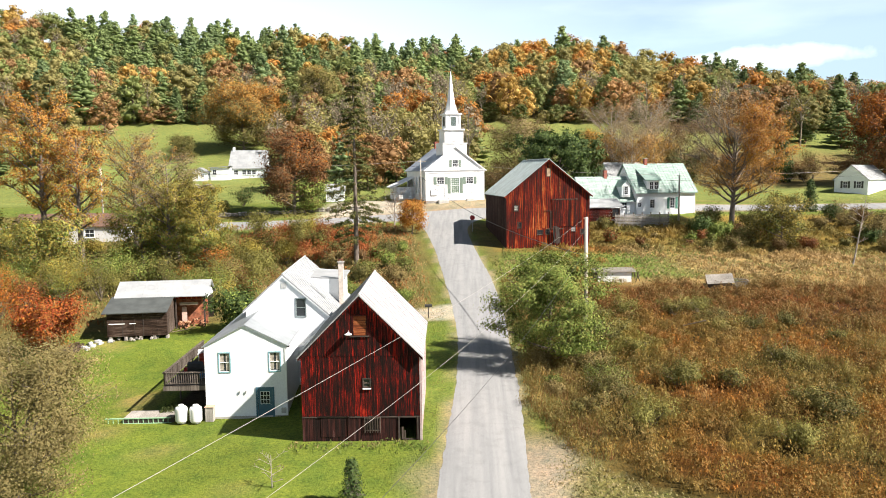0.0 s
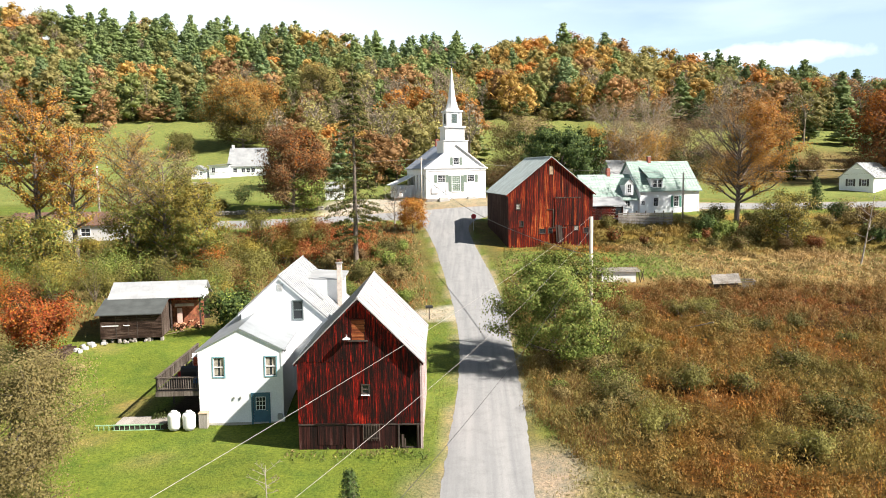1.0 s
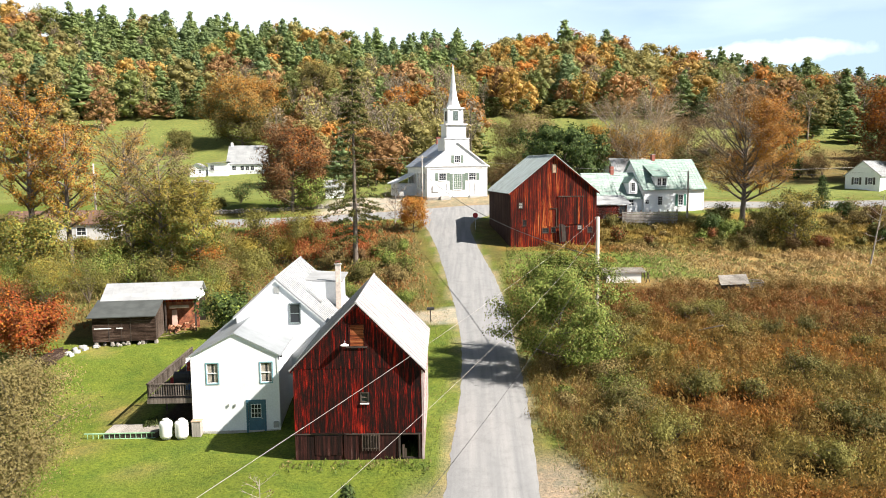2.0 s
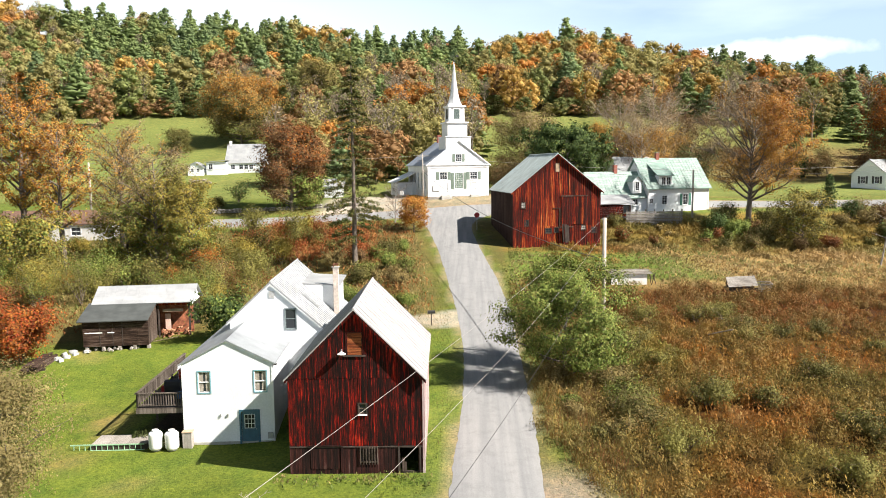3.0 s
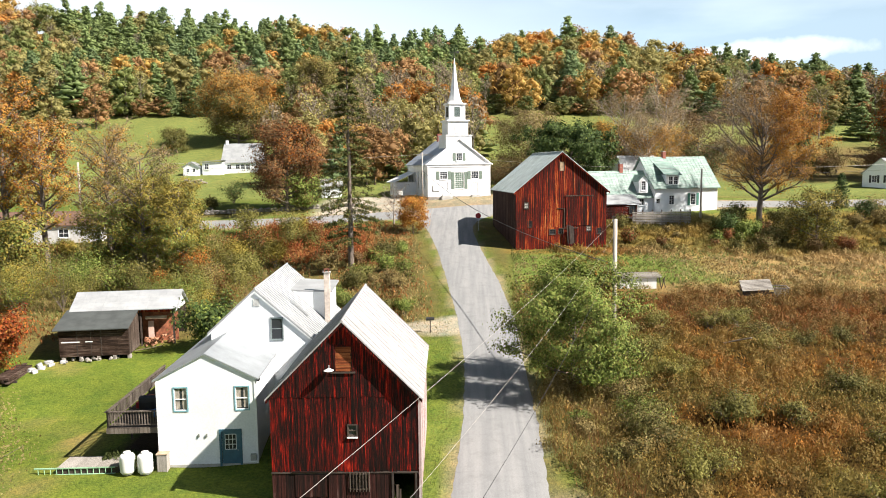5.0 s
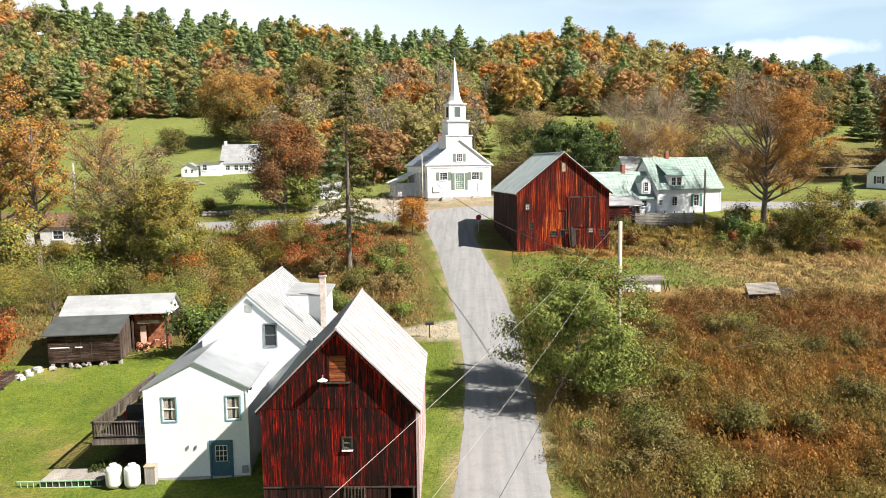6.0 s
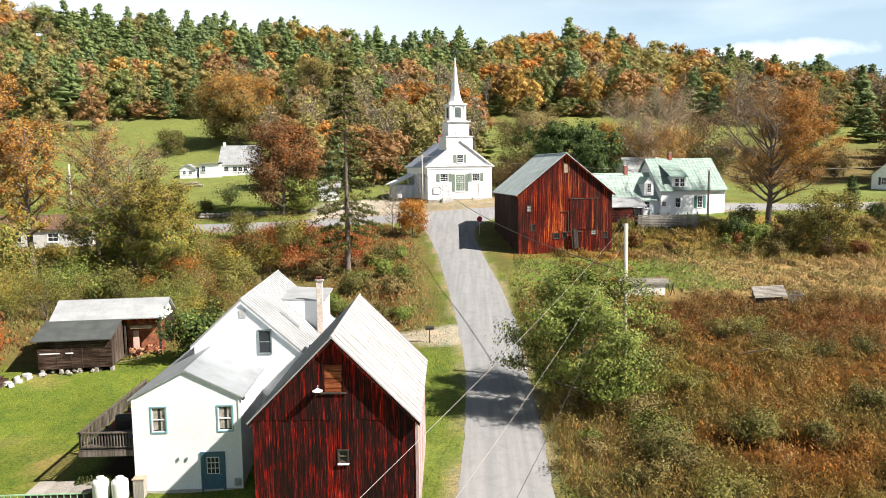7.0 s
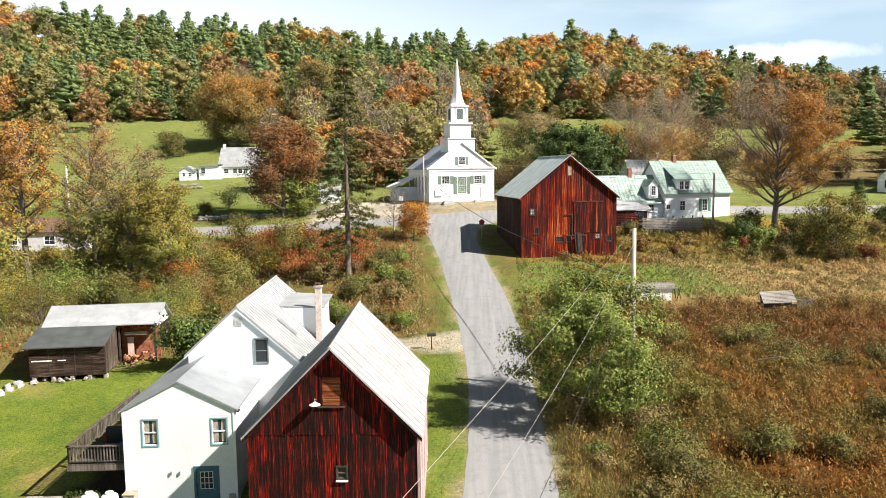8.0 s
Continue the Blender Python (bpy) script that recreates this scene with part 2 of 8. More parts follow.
M_LADDER = plain("ladder_pale_green", (0.3, 0.5, 0.32), 0.6, 0.1, 4)
M_DECK = boards("deck_grey_wood", [(0.36, (0.06, 0.048, 0.04)), (0.5, (0.13, 0.108, 0.09)), (0.66, (0.23, 0.2, 0.17))])
M_WOOD = plain("fresh_planks", (0.42, 0.32, 0.22), 0.8, 0.15, 2)
M_LOGS = plain("split_firewood", (0.4, 0.2, 0.11), 0.9, 0.25, 8)
M_BARK = plain("bark", (0.16, 0.13, 0.105), 0.95, 0.25, 2.5, stretch=(5, 5, 0.8), fine=12, bumps=0.6)
M_BARKPALE = plain("pale_bark", (0.34, 0.3, 0.26), 0.95, 0.2, 2.5, stretch=(4, 4, 0.8), fine=12, bumps=0.5)
M_TARP = plain("white_tarp", (0.4, 0.41, 0.41), 0.5, 0.16, 3)
M_RED = plain("stop_red", (0.35, 0.012, 0.02), 0.5, 0.05, 4)
M_ORANGE = plain("orange_plastic", (0.5, 0.08, 0.03), 0.5, 0.1, 4)
M_BLUE = plain("blue_plastic", (0.05, 0.14, 0.32), 0.5, 0.1, 4)


# ---- mesh helpers ----
def part(name, bm, material, parent=None, label="", smooth=False):
    me = bpy.data.meshes.new(name)
    bm.to_mesh(me)
    bm.free()
    if smooth:
        me.polygons.foreach_set("use_smooth", [True] * len(me.polygons))
    me.materials.append(material)
    ob = new(name, me)
    ob.parent = parent
    if label:
        ob["label"] = label
    return ob


def quick(name, verts, faces, material, parent=None, label="", tint=None, smooth=False):
    """A mesh from arrays; all faces have the same number of corners."""
    v, f = np.asarray(verts, np.float32).reshape(-1, 3), np.asarray(faces, np.int32)
    me = bpy.data.meshes.new(name)
    me.vertices.add(len(v))
    me.vertices.foreach_set("co", v.ravel())
    me.loops.add(f.size)
    me.loops.foreach_set("vertex_index", f.ravel())
    me.polygons.add(len(f))
    me.polygons.foreach_set("loop_start", np.arange(0, f.size, f.shape[1], dtype=np.int32))
    me.polygons.foreach_set("loop_total", np.full(len(f), f.shape[1], np.int32))
    me.polygons.foreach_set("use_smooth", np.full(len(f), smooth))
    if tint is not None:
        a = me.color_attributes.new("tint", "FLOAT_COLOR", "POINT")
        a.data.foreach_set("color", np.c_[tint, np.ones(len(v))].astype(np.float32).ravel())
    me.update()
    me.validate()
    me.materials.append(material)
    ob = new(name, me)
    ob.parent = parent
    if label:
        ob["label"] = label
    return ob


def thing(name, m, label, category, group="", kind=""):
    ob = new(name)
    ob.empty_display_size = 0.3
    ob.matrix_world = m
    return tagged(ob, label, category, group, kind)


def box(bm, x0, y0, z0, x1, y1, z1):
    vs = [bm.verts.new(p) for p in ((x0, y0, z0), (x1, y0, z0), (x1, y1, z0), (x0, y1, z0), (x0, y0, z1), (x1, y0, z1), (x1, y1, z1), (x0, y1, z1))]
    for q in ((0, 3, 2, 1), (4, 5, 6, 7), (0, 1, 5, 4), (1, 2, 6, 5), (2, 3, 7, 6), (3, 0, 4, 7)):
        bm.faces.new([vs[i] for i in q])
    return vs


def bevelled(bm, width=0.01):
    bmesh.ops.bevel(bm, geom=bm.edges[:], offset=width, segments=1, affect="EDGES")
    return bm


def boxes(*rows, bev=0.0):
    bm = bmesh.new()
    for r in rows:
        box(bm, *r)
    return bevelled(bm, bev) if bev else bm


def prism(profile, a, b, axis="y"):
    """A closed outline in two axes, drawn out along the third."""
    bm = bmesh.new()
    put = {"y": lambda p, t: (p[0], t, p[1]), "x": lambda p, t: (t, p[0], p[1]), "z": lambda p, t: (p[0], p[1], t)}[axis]
    lo = [bm.verts.new(put(p, a)) for p in profile]
    hi = [bm.verts.new(put(p, b)) for p in profile]
    n = len(profile)
    bm.faces.new(lo)
    bm.faces.new(hi[::-1])
    for i in range(n):
        bm.faces.new((lo[i], hi[i], hi[(i + 1) % n], lo[(i + 1) % n]))
    bmesh.ops.recalc_face_normals(bm, faces=bm.faces[:])
    return bm


def rod(bm, a, b, r0, r1=None, sides=8):
    a, b = Vector(a), Vector(b)
    m = Matrix.Translation((a + b) / 2) @ (b - a).to_track_quat("Z", "Y").to_matrix().to_4x4()
    bmesh.ops.create_cone(bm, cap_ends=True, segments=sides, radius1=r0, radius2=r0 if r1 is None else r1, depth=(b - a).length, matrix=m)
    return bm


def rods(*rows, sides=8):
    bm = bmesh.new()
    for a, b, r in rows:
        rod(bm, a, b, r, sides=sides)
    return bm


def lathe(profile, sides=16):
    bm = bmesh.new()
    rings = [[bm.verts.new((r * math.cos(t * math.tau / sides), r * math.sin(t * math.tau / sides), z)) for t in range(sides)] for r, z in profile]
    for a, b in zip(rings, rings[1:]):
        for i in range(sides):
            bm.faces.new((a[i], a[(i + 1) % sides], b[(i + 1) % sides], b[i]))
    bm.faces.new(rings[0][::-1])
    bm.faces.new(rings[-1])
    return bm


def slab(p0, p1, p2, p3, thick):
    """A sheet with four corners, given thickness downwards."""
    bm = bmesh.new()
    top = [bm.verts.new(p) for p in (p0, p1, p2, p3)]
    low = [bm.verts.new((p[0], p[1], p[2] - thick)) for p in (p0, p1, p2, p3)]
    bm.faces.new(top)
    bm.faces.new(low[::-1])
    for i in range(4):
        bm.faces.new((top[i], low[i], low[(i + 1) % 4], top[(i + 1) % 4]))
    bmesh.ops.recalc_face_normals(bm, faces=bm.faces[:])
    return bm


def roof_plane(name, parent, material, eave_a, eave_b, ridge_b, ridge_a, thick=0.08, seams=0.0, rib=0.03, label=""):
    """One slope of a roof with raised seams from eave to ridge."""
    ob = part(name, slab(eave_a, eave_b, ridge_b, ridge_a, thick), material, parent, label)
    if seams:
        a, b, c, d = (Vector(p) for p in (eave_a, eave_b, ridge_b, ridge_a))
        nrm = (b - a).cross(d - a).normalized()
        if nrm.z < 0:
            nrm = -nrm
        n = max(2, int((b - a).length / seams))
        bm = bmesh.new()
        for i in range(n + 1):
            t = min(max(i / n, 0.004), 0.996)
            p, q = a.lerp(b, t), d.lerp(c, t)
            e = (b - a).normalized() * 0.02
            vs = [p - e, p + e, q + e, q - e]
            lo = [bm.verts.new(v + nrm * 0.001) for v in vs]
            hi = [bm.verts.new(v + nrm * rib) for v in vs]
            bm.faces.new(hi)
            for k in range(4):
                bm.faces.new((lo[k], lo[(k + 1) % 4], hi[(k + 1) % 4], hi[k]))
        part("seams", bm, material, ob)
    return ob


def clapboard(name, parent, material, outline, at, axis="y", out=-1, step=0.115, holes=()):
    """A wall of lapped boards: outline(z) gives its two ends at a height, holes are left out as (u0, u1, z0, z1)."""
    verts, faces = [], []
    z = outline[0]
    while z < outline[1] - 1e-4:
        z1 = min(z + step, outline[1])
        u0, u1 = outline[2](z)
        v0, v1 = outline[2](z1)
        cuts = sorted([(h[0], h[1]) for h in holes if h[2] < z1 - 0.03 and h[3] > z + 0.03])
        spans, left, leftt = [], u0, v0
        for a, b in cuts:
            spans.append((left, leftt, a, a))
            left = leftt = b
        spans.append((left, leftt, u1, v1))
        for a0, a1, b0, b1 in spans:
            if b0 - a0 < 0.01:
                continue
            k = len(verts)
            lap = 0.007 * out
            for u, d, zz in ((a0, lap, z), (b0, lap, z), (b1, 0.004 * out, z1), (a1, 0.004 * out, z1), (a0, 0, z), (b0, 0, z)):
                verts.append((u, at + d, zz) if axis == "y" else (at + d, u, zz))
            faces += [(k, k + 1, k + 2, k + 3), (k, k + 4, k + 5, k + 1)]
        z = z1
    return quick(name, verts, faces, material, parent)


def window(parent, u, w, z, h, at, axis="y", out=-1, trim=M_WHITE, sash=M_WHITE, bars=(1, 1), pane=M_GLASS, frame_w=0.1, name="window", curtain=None, sill=True, inset=0.035):
    """A sash window: casing, meeting rail, glazing bars, panes set back; parts under the building."""
    def bx(u0, d0, z0, u1, d1, z1):
        a, b = sorted((at + out * d0, at + out * d1))
        return (u0, a, z0, u1, b, z1) if axis == "y" else (a, u0, z0, b, u1, z1)
    f = frame_w
    win = part(name, boxes(bx(u - f, 0, z - f, u, 0.05, z + h + f), bx(u + w, 0, z - f, u + w + f, 0.05, z + h + f),
                           bx(u, 0, z + h, u + w, 0.055, z + h + f), bx(u, 0, z - f, u + w, 0.05, z)), trim, parent)
    if sill:
        part("sill", boxes(bx(u - f - 0.03, 0, z - f - 0.05, u + w + f + 0.03, 0.1, z - f)), trim, win)
    rows = [bx(u, -0.03, z + h / 2 - 0.025, u + w, 0.015, z + h / 2 + 0.025),
            bx(u, -0.03, z, u + 0.04, 0.01, z + h), bx(u + w - 0.04, -0.03, z, u + w, 0.01, z + h),
            bx(u + 0.04, -0.03, z, u + w - 0.04, 0.01, z + 0.05), bx(u + 0.04, -0.03, z + h - 0.05, u + w - 0.04, 0.01, z + h)]
    for i in range(1, bars[0]):
        x = u + w * i / bars[0]
        rows.append(bx(x - 0.012, -0.025, z + 0.05, x + 0.012, 0.006, z + h - 0.05))
    for j in range(1, bars[1]):
        zz = z + h * j / bars[1]
        if abs(zz - z - h / 2) > 0.05:
            rows.append(bx(u + 0.04, -0.024, zz - 0.012, u + w - 0.04, 0.005, zz + 0.012))
    part("sash", boxes(*rows), sash, win)
    part("pane", boxes(bx(u + 0.02, -inset - 0.015, z + 0.02, u + w - 0.02, -inset, z + h - 0.02)), pane, win)
    if curtain:
        for a, b in ((u + 0.05, u + w * 0.42), (u + w * 0.62, u + w - 0.05)):
            n = 6
            bm = bmesh.new()
            for i in range(n):
                d = 0.0 if i % 2 else 0.02
                p, q = a + (b - a) * i / n, a + (b - a) * (i + 1) / n
                d2 = 0.02 if i % 2 else 0.0
                pts = [(p, d), (q, d2)]
                vs = [bm.verts.new(bx(uu, -0.034 + dd * 0.25, zz, uu, -0.034 + dd * 0.25, zz)[:3]) for (uu, dd), zz in ((pts[0], z + h * 0.08), (pts[1], z + h * 0.08), (pts[1], z + h * 0.93), (pts[0], z + h * 0.93))]
                bm.faces.new(vs)
            bmesh.ops.remove_doubles(bm, verts=bm.verts[:], dist=0.001)
            bmesh.ops.solidify(bm, geom=bm.faces[:], thickness=0.004)
            part("curtain", bm, curtain, win)
    return win


def wall_with(u0, u1, z0, z1, holes, at0, at1, axis="y"):
    """A wall slab with rectangular openings right through it."""
    us = sorted({u0, u1, *[h[0] for h in holes], *[h[1] for h in holes]})
    zs = sorted({z0, z1, *[h[2] for h in holes], *[h[3] for h in holes]})
    bm = bmesh.new()
    for a, b in zip(us, us[1:]):
        for c, d in zip(zs, zs[1:]):
            um, zm = (a + b) / 2, (c + d) / 2
            if any(h[0] < um < h[1] and h[2] < zm < h[3] for h in holes):
                continue
            box(bm, *((a, at0, c, b, at1, d) if axis == "y" else (at0, a, c, at1, b, d)))
    bmesh.ops.remove_doubles(bm, verts=bm.verts[:], dist=1e-4)
    return bm


# ---- ground ----
KY = [-200, 0, 45, 62, 78, 95, 112, 128, 136, 143, 160, 200, 275, 340, 440, 700, 3000]
KX = [-320, -60, 0, 60, 320]
KZ = [[8, 8, 8, 9, 10, 11, 12, 14, 15, 16, 17, 22, 40, 63, 108, 122, 120],
      [4, 4.8, 5.2, 6.8, 8.2, 8.8, 10.6, 13.5, 14.2, 15.2, 16, 20.5, 38.5, 55.5, 84, 104, 120],
      [4, 5, 5.8, 6.7, 7.9, 9.3, 11.1, 13.7, 14.6, 16.8, 17.6, 21, 37.5, 53, 78, 90, 120],
      [4, 5, 5.4, 6.2, 7.0, 8.2, 9.8, 12.0, 13.5, 14.6, 16.4, 20, 36.0, 53, 83, 92, 120],
      [6, 6, 6, 6.5, 7.5, 8.5, 10, 12.5, 13.5, 14.5, 16, 19, 27, 29, 31, 38, 110]]
G_YS = np.arange(-200.0, 3001.0, 1.0)
G_Z = np.array([np.convolve(np.pad(np.interp(G_YS, KY, z), 3, mode="edge"), np.ones(7) / 7, mode="valid") for z in KZ])


def ground_z(x, y):
    x, y = np.atleast_1d(np.asarray(x, float)), np.atleast_1d(np.asarray(y, float))
    fy = np.clip(y + 200.0, 0, len(G_YS) - 1.001)
    iy = fy.astype(int)
    col = G_Z[:, iy] * (1 - fy + iy) + G_Z[:, iy + 1] * (fy - iy)
    i = np.clip(np.searchsorted(KX, x) - 1, 0, 3)
    kx = np.array(KX, float)
    t = np.clip((x - kx[i]) / (kx[i + 1] - kx[i]), 0, 1)
    n = np.arange(len(x))
    # the yard dips a little before the farmhouse door
    dip = 0.32 * np.exp(-((x + 13.2) / 3.6) ** 2 - ((y - 51.8) / 2.4) ** 2)
    return col[i, n] * (1 - t) + col[i + 1, n] * t - dip


def gz(x, y):
    return float(ground_z(x, y)[0])


ROAD = [(-40, 1.6, 4.8), (20, 1.8, 4.8), (42, 1.95, 4.8), (49, 2.26, 4.85), (58, 2.6, 4.6), (70, 2.58, 4.5), (82, 2.18, 5.3), (96, 1.06, 5.8),
        (112, -0.72, 5.8), (124, -2.4, 6.6), (130, -2.7, 9.5), (135, -2.6, 16)]
CROSS = [(-300, 118), (-120, 124), (-60, 126.5), (-35, 129), (-25, 131), (-8, 134.6), (6, 137), (25, 140.5), (46, 144.5), (70, 146.8), (120, 149), (300, 152)]


def road_x(y):
    y = np.asarray(y, float)
    ry = [r[0] for r in ROAD]
    return np.interp(y, ry, [r[1] for r in ROAD]), np.interp(y, ry, [r[2] for r in ROAD]) / 2


def cross_y(x):
    return np.interp(x, [c[0] for c in CROSS], [c[1] for c in CROSS])


def smooth_noise(x, y, s, seed=0.0):
    """Cheap rolling noise from a few sines, -1 to 1."""
    a = np.sin(x / s * 1.7 + seed + 1.3 * np.sin(y / s * 1.1 + seed * 2)) + np.sin(y / s * 1.9 - seed * 1.7 + 1.1 * np.sin(x / s * 0.9 + 2.1))
    b = np.sin((x + y) / s * 3.1 + seed * 3.3) * 0.5 + np.sin((x - 1.3 * y) / s * 4.3 + seed) * 0.4
    return (a + b) / 2.9


def step(a, b, v):
    t = np.clip((v - a) / (b - a), 0, 1)
    return t * t * (3 - 2 * t)


LAWN, VERGE, MEADOW = np.array((0.116, 0.158, 0.026)), np.array((0.105, 0.14, 0.03)), np.array((0.15, 0.18, 0.055))
DIRT, GRAVEL = np.array((0.3, 0.245, 0.175)), np.array((0.27, 0.23, 0.185))
BRUSH, STRAW, FLOOR = np.array((0.13, 0.11, 0.04)), np.array((0.33, 0.27, 0.13)), np.array((0.09, 0.06, 0.03))


def field_tone(x, y):
    """The colour of the dry growth in the field: rust, ochre, olive and tan in broad patches."""
    n1, n2, n3, n4 = smooth_noise(x, y, 10.0, 1.7), smooth_noise(x, y, 4.0, 0.3), smooth_noise(x, y, 1.5, 5.1), smooth_noise(x, y, 0.7, 2.2)
    c = np.tile(np.array((0.29, 0.195, 0.055)), (len(x), 1))

    def lay(col, m):
        c[:] = c * (1 - m[:, None]) + np.array(col) * m[:, None]
    lay((0.34, 0.15, 0.03), step(-0.05, 0.4, n2 * 0.7 + n3 * 0.3) * 0.85)
    lay((0.38, 0.165, 0.028), step(20, 30, x + 5 * n1) * step(70, 60, y + 5 * n2) * 0.6)
    lay((0.21, 0.205, 0.06), step(-0.05, 0.4, n1 * 0.5 - n2 * 0.6 + n3 * 0.25) * 0.9)
    lay((0.42, 0.3, 0.13), step(0.3, 0.75, n2 * 0.4 + n3 * 0.6) * 0.65)
    lay((0.22, 0.1, 0.04), step(72, 78, y + 4 * n1) * step(96, 88, y + 3 * n2) * 0.85)
    lay((0.32, 0.285, 0.075), step(58, 50, y + 3 * n2) * step(-0.4, 0.3, n3 + n1) * 0.8)
    lay((0.2, 0.25, 0.06), step(10, 12, x + n2) * step(19, 16, x + 2 * n3) * step(64, 67, y + n3) * step(78, 74, y + n3) * 0.8)
    lay((0.25, 0.22, 0.07), step(16, 11, x + 2 * n2) * 0.6)
    lay((0.42, 0.35, 0.18), step(16, 24, x + 3 * n1) * step(90, 94, y + 2 * n2) * step(118, 108, y + 4 * n1) * 0.85)
    lay((0.2, 0.2, 0.06), step(108, 114, y + 4 * n1) * 0.7)
    return c * np.array((1.1, 0.96, 0.85)) * (1 + 0.2 * n3[:, None] + 0.14 * n2[:, None])


def field_edge(y):
    """How far from the middle line the wild growth begins, wider at the gravel turnout."""
    return np.interp(y, [38, 43, 47, 51, 56, 130], [16, 11, 7.2, 5.8, 5.2, 5.0])


def land_cover(x, y):
    """The colour of the ground's cover: lawn, hay, weeds, straw, gravel; shade painted in under field weeds and deck.
    """
    c = np.tile(BRUSH, (len(x), 1))

    def lay(col, m):
        c[:] = c * (1 - m[:, None]) + col * m[:, None]
    n1, n2 = smooth_noise(x, y, 9.0, 0.4), smooth_noise(x, y, 2.6, 2.0)
    rx, rh = road_x(y)
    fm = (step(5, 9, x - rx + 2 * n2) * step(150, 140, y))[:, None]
    # field colour cut down here to paint the shade between the weeds
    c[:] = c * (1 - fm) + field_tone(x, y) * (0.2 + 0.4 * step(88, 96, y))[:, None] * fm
    lay(np.array((0.12, 0.165, 0.035)), step(4.5, 7, x) * step(34, 26, x + 2 * n1) * step(95, 98, y) * step(112, 109, y + n2))
    lawn = step(-46, -40, x + 2 * n2) * step(-0.5, -1.0, x - rx + rh + 0) * step(78, 74, y + 0.05 * x * 0 + n2 * 1.5 + np.clip(-18 - x, 0, 30) * 0.35)
    lay(LAWN, lawn)
    lay(np.array((0.15, 0.175, 0.04)), lawn * step(0.45, 0.85, n1 * 0.6 + n2 * 0.5))
    lay(np.array((0.21, 0.17, 0.07)), lawn * step(0.45, 0.95, smooth_noise(x, y, 4.2, 7.0) * 0.75 + 0.4 * n2) * 0.6)
    lay(np.array((0.24, 0.17, 0.08)), lawn * step(-28, -25, x) * step(-20, -22, x) * step(48, 51, y) * step(60, 56, y) * step(-0.2, 0.5, n2) * 0.7)
    lay(VERGE, step(5.5, 2.6, np.abs(x - rx) - 0.6 * n2) * step(36, 46, y) * step(128, 124, y))
    side = np.abs(x - rx) - rh
    lay(DIRT, step(0.4, 0.1, side + 0.3 * n2) * 0.7)
    turnout = step(0.4, -0.6, x - field_edge(y) + n2) * step(0, 1, x - rx) * step(56, 52, y)
    lay(np.array((0.125, 0.12, 0.045)), turnout)
    lay(GRAVEL, step(3.6, 1.4, side + 0.9 * n2) * step(51, 46, y + n2) * np.where(x > rx, 0.95, 0.0))
    lay(GRAVEL, step(2.2, 0.9, side + 0.9 * n2) * step(47.5, 44, y + n2) * np.where(x > rx, 0.9, 0.45))
    # driveway to the house behind the barn
    lay(np.array((0.4, 0.365, 0.31)), step(1.9, 1.1, np.abs(y - 79.8 - 0.14 * x) - 1.3 * step(-5.5, -1.5, x) + 0.25 * n2) * step(-13, -11, x) * step(2, 0, x) * 0.9)
    # bare soil below the deck, its near-black colour painting the deck's shade
    lay(np.array((0.045, 0.034, 0.024)), step(-19.6, -19.0, x) * step(-15.5, -16.0, x) * step(52.6, 53.2, y) * step(63.5, 62.5, y))
    far = step(150, 158, y)
    lay(MEADOW, far * step(295, 285, y + 6 * n1) * (1 - 0.3 * step(0.2, 0.8, n1)))
    lay(np.array((0.15, 0.115, 0.048)), step(54, 60, x + 3 * n1) * step(174, 180, y + 3 * n2) * step(250, 236, y + 6 * n1) * (0.75 + 0.25 * step(-0.3, 0.4, n2)))
    lay(VERGE, step(-4, -12, x) * step(137, 141, y) * step(160, 150, y))
    cy = cross_y(x)
    lay(VERGE * 1.15, step(9, 5, np.abs(y - cy) + n2))
    lay(np.array((0.27, 0.235, 0.175)), step(-9, -7, x) * step(14, 12, x) * step(cy * 0 + 2.9, cy * 0 + 3.3, y - cy) * step(146, 143, y))
    lay(np.array((0.38, 0.35, 0.31)), step(-27, -23, x) * step(-9, -11, x) * step(3.0, 3.6, y - cy) * step(150, 147, y + n2))
    lay(DIRT, step(4.3, 3.3, np.abs(y - cy) + 0.3 * n2))
    lay(FLOOR, step(290, 300, y + 6 * n1))
    return c * (1 + 0.16 * n2[:, None] + 0.1 * n1[:, None])


def axis(lo, hi, fine, ends):
    near = np.arange(lo, hi + 0.01, fine)
    a, b, w = [], [], fine
    v = lo
    while v > ends[0]:
        w *= 1.22
        v -= w
        a.append(v)
    v, w = hi, fine
    while v < ends[1]:
        w *= 1.22
        v += w
        b.append(v)
    return np.array(a[::-1] + near.tolist() + b)


def ground_material():
    m, nt, b = nodes_of("ground_cover")
    att = nt.nodes.new("ShaderNodeAttribute")
    att.attribute_name = "tint"
    fine = noise_fac(nt, 5.5, 6, (1, 1, 1), 0.72, True)
    mid = noise_fac(nt, 0.8, 5, (1, 1, 1), 0.6, True)
    col = blend(nt, "MULTIPLY", 1.0, att.outputs["Color"], ramp(nt, fine, [(0.28, (0.42, 0.46, 0.38)), (0.5, (0.95,) * 3), (0.72, (1.55, 1.4, 1.15))]))
    col = blend(nt, "MULTIPLY", 1.0, col, ramp(nt, mid, [(0.3, (0.7, 0.8, 0.75)), (0.7, (1.22, 1.1, 0.98))]))
    nt.links.new(col, b.inputs["Base Color"])
    b.inputs["Roughness"].default_value = 0.95
    b.inputs["Specular IOR Level"].default_value = 0.1
    bump(nt, b, fine, 0.8, 0.12)
    return m


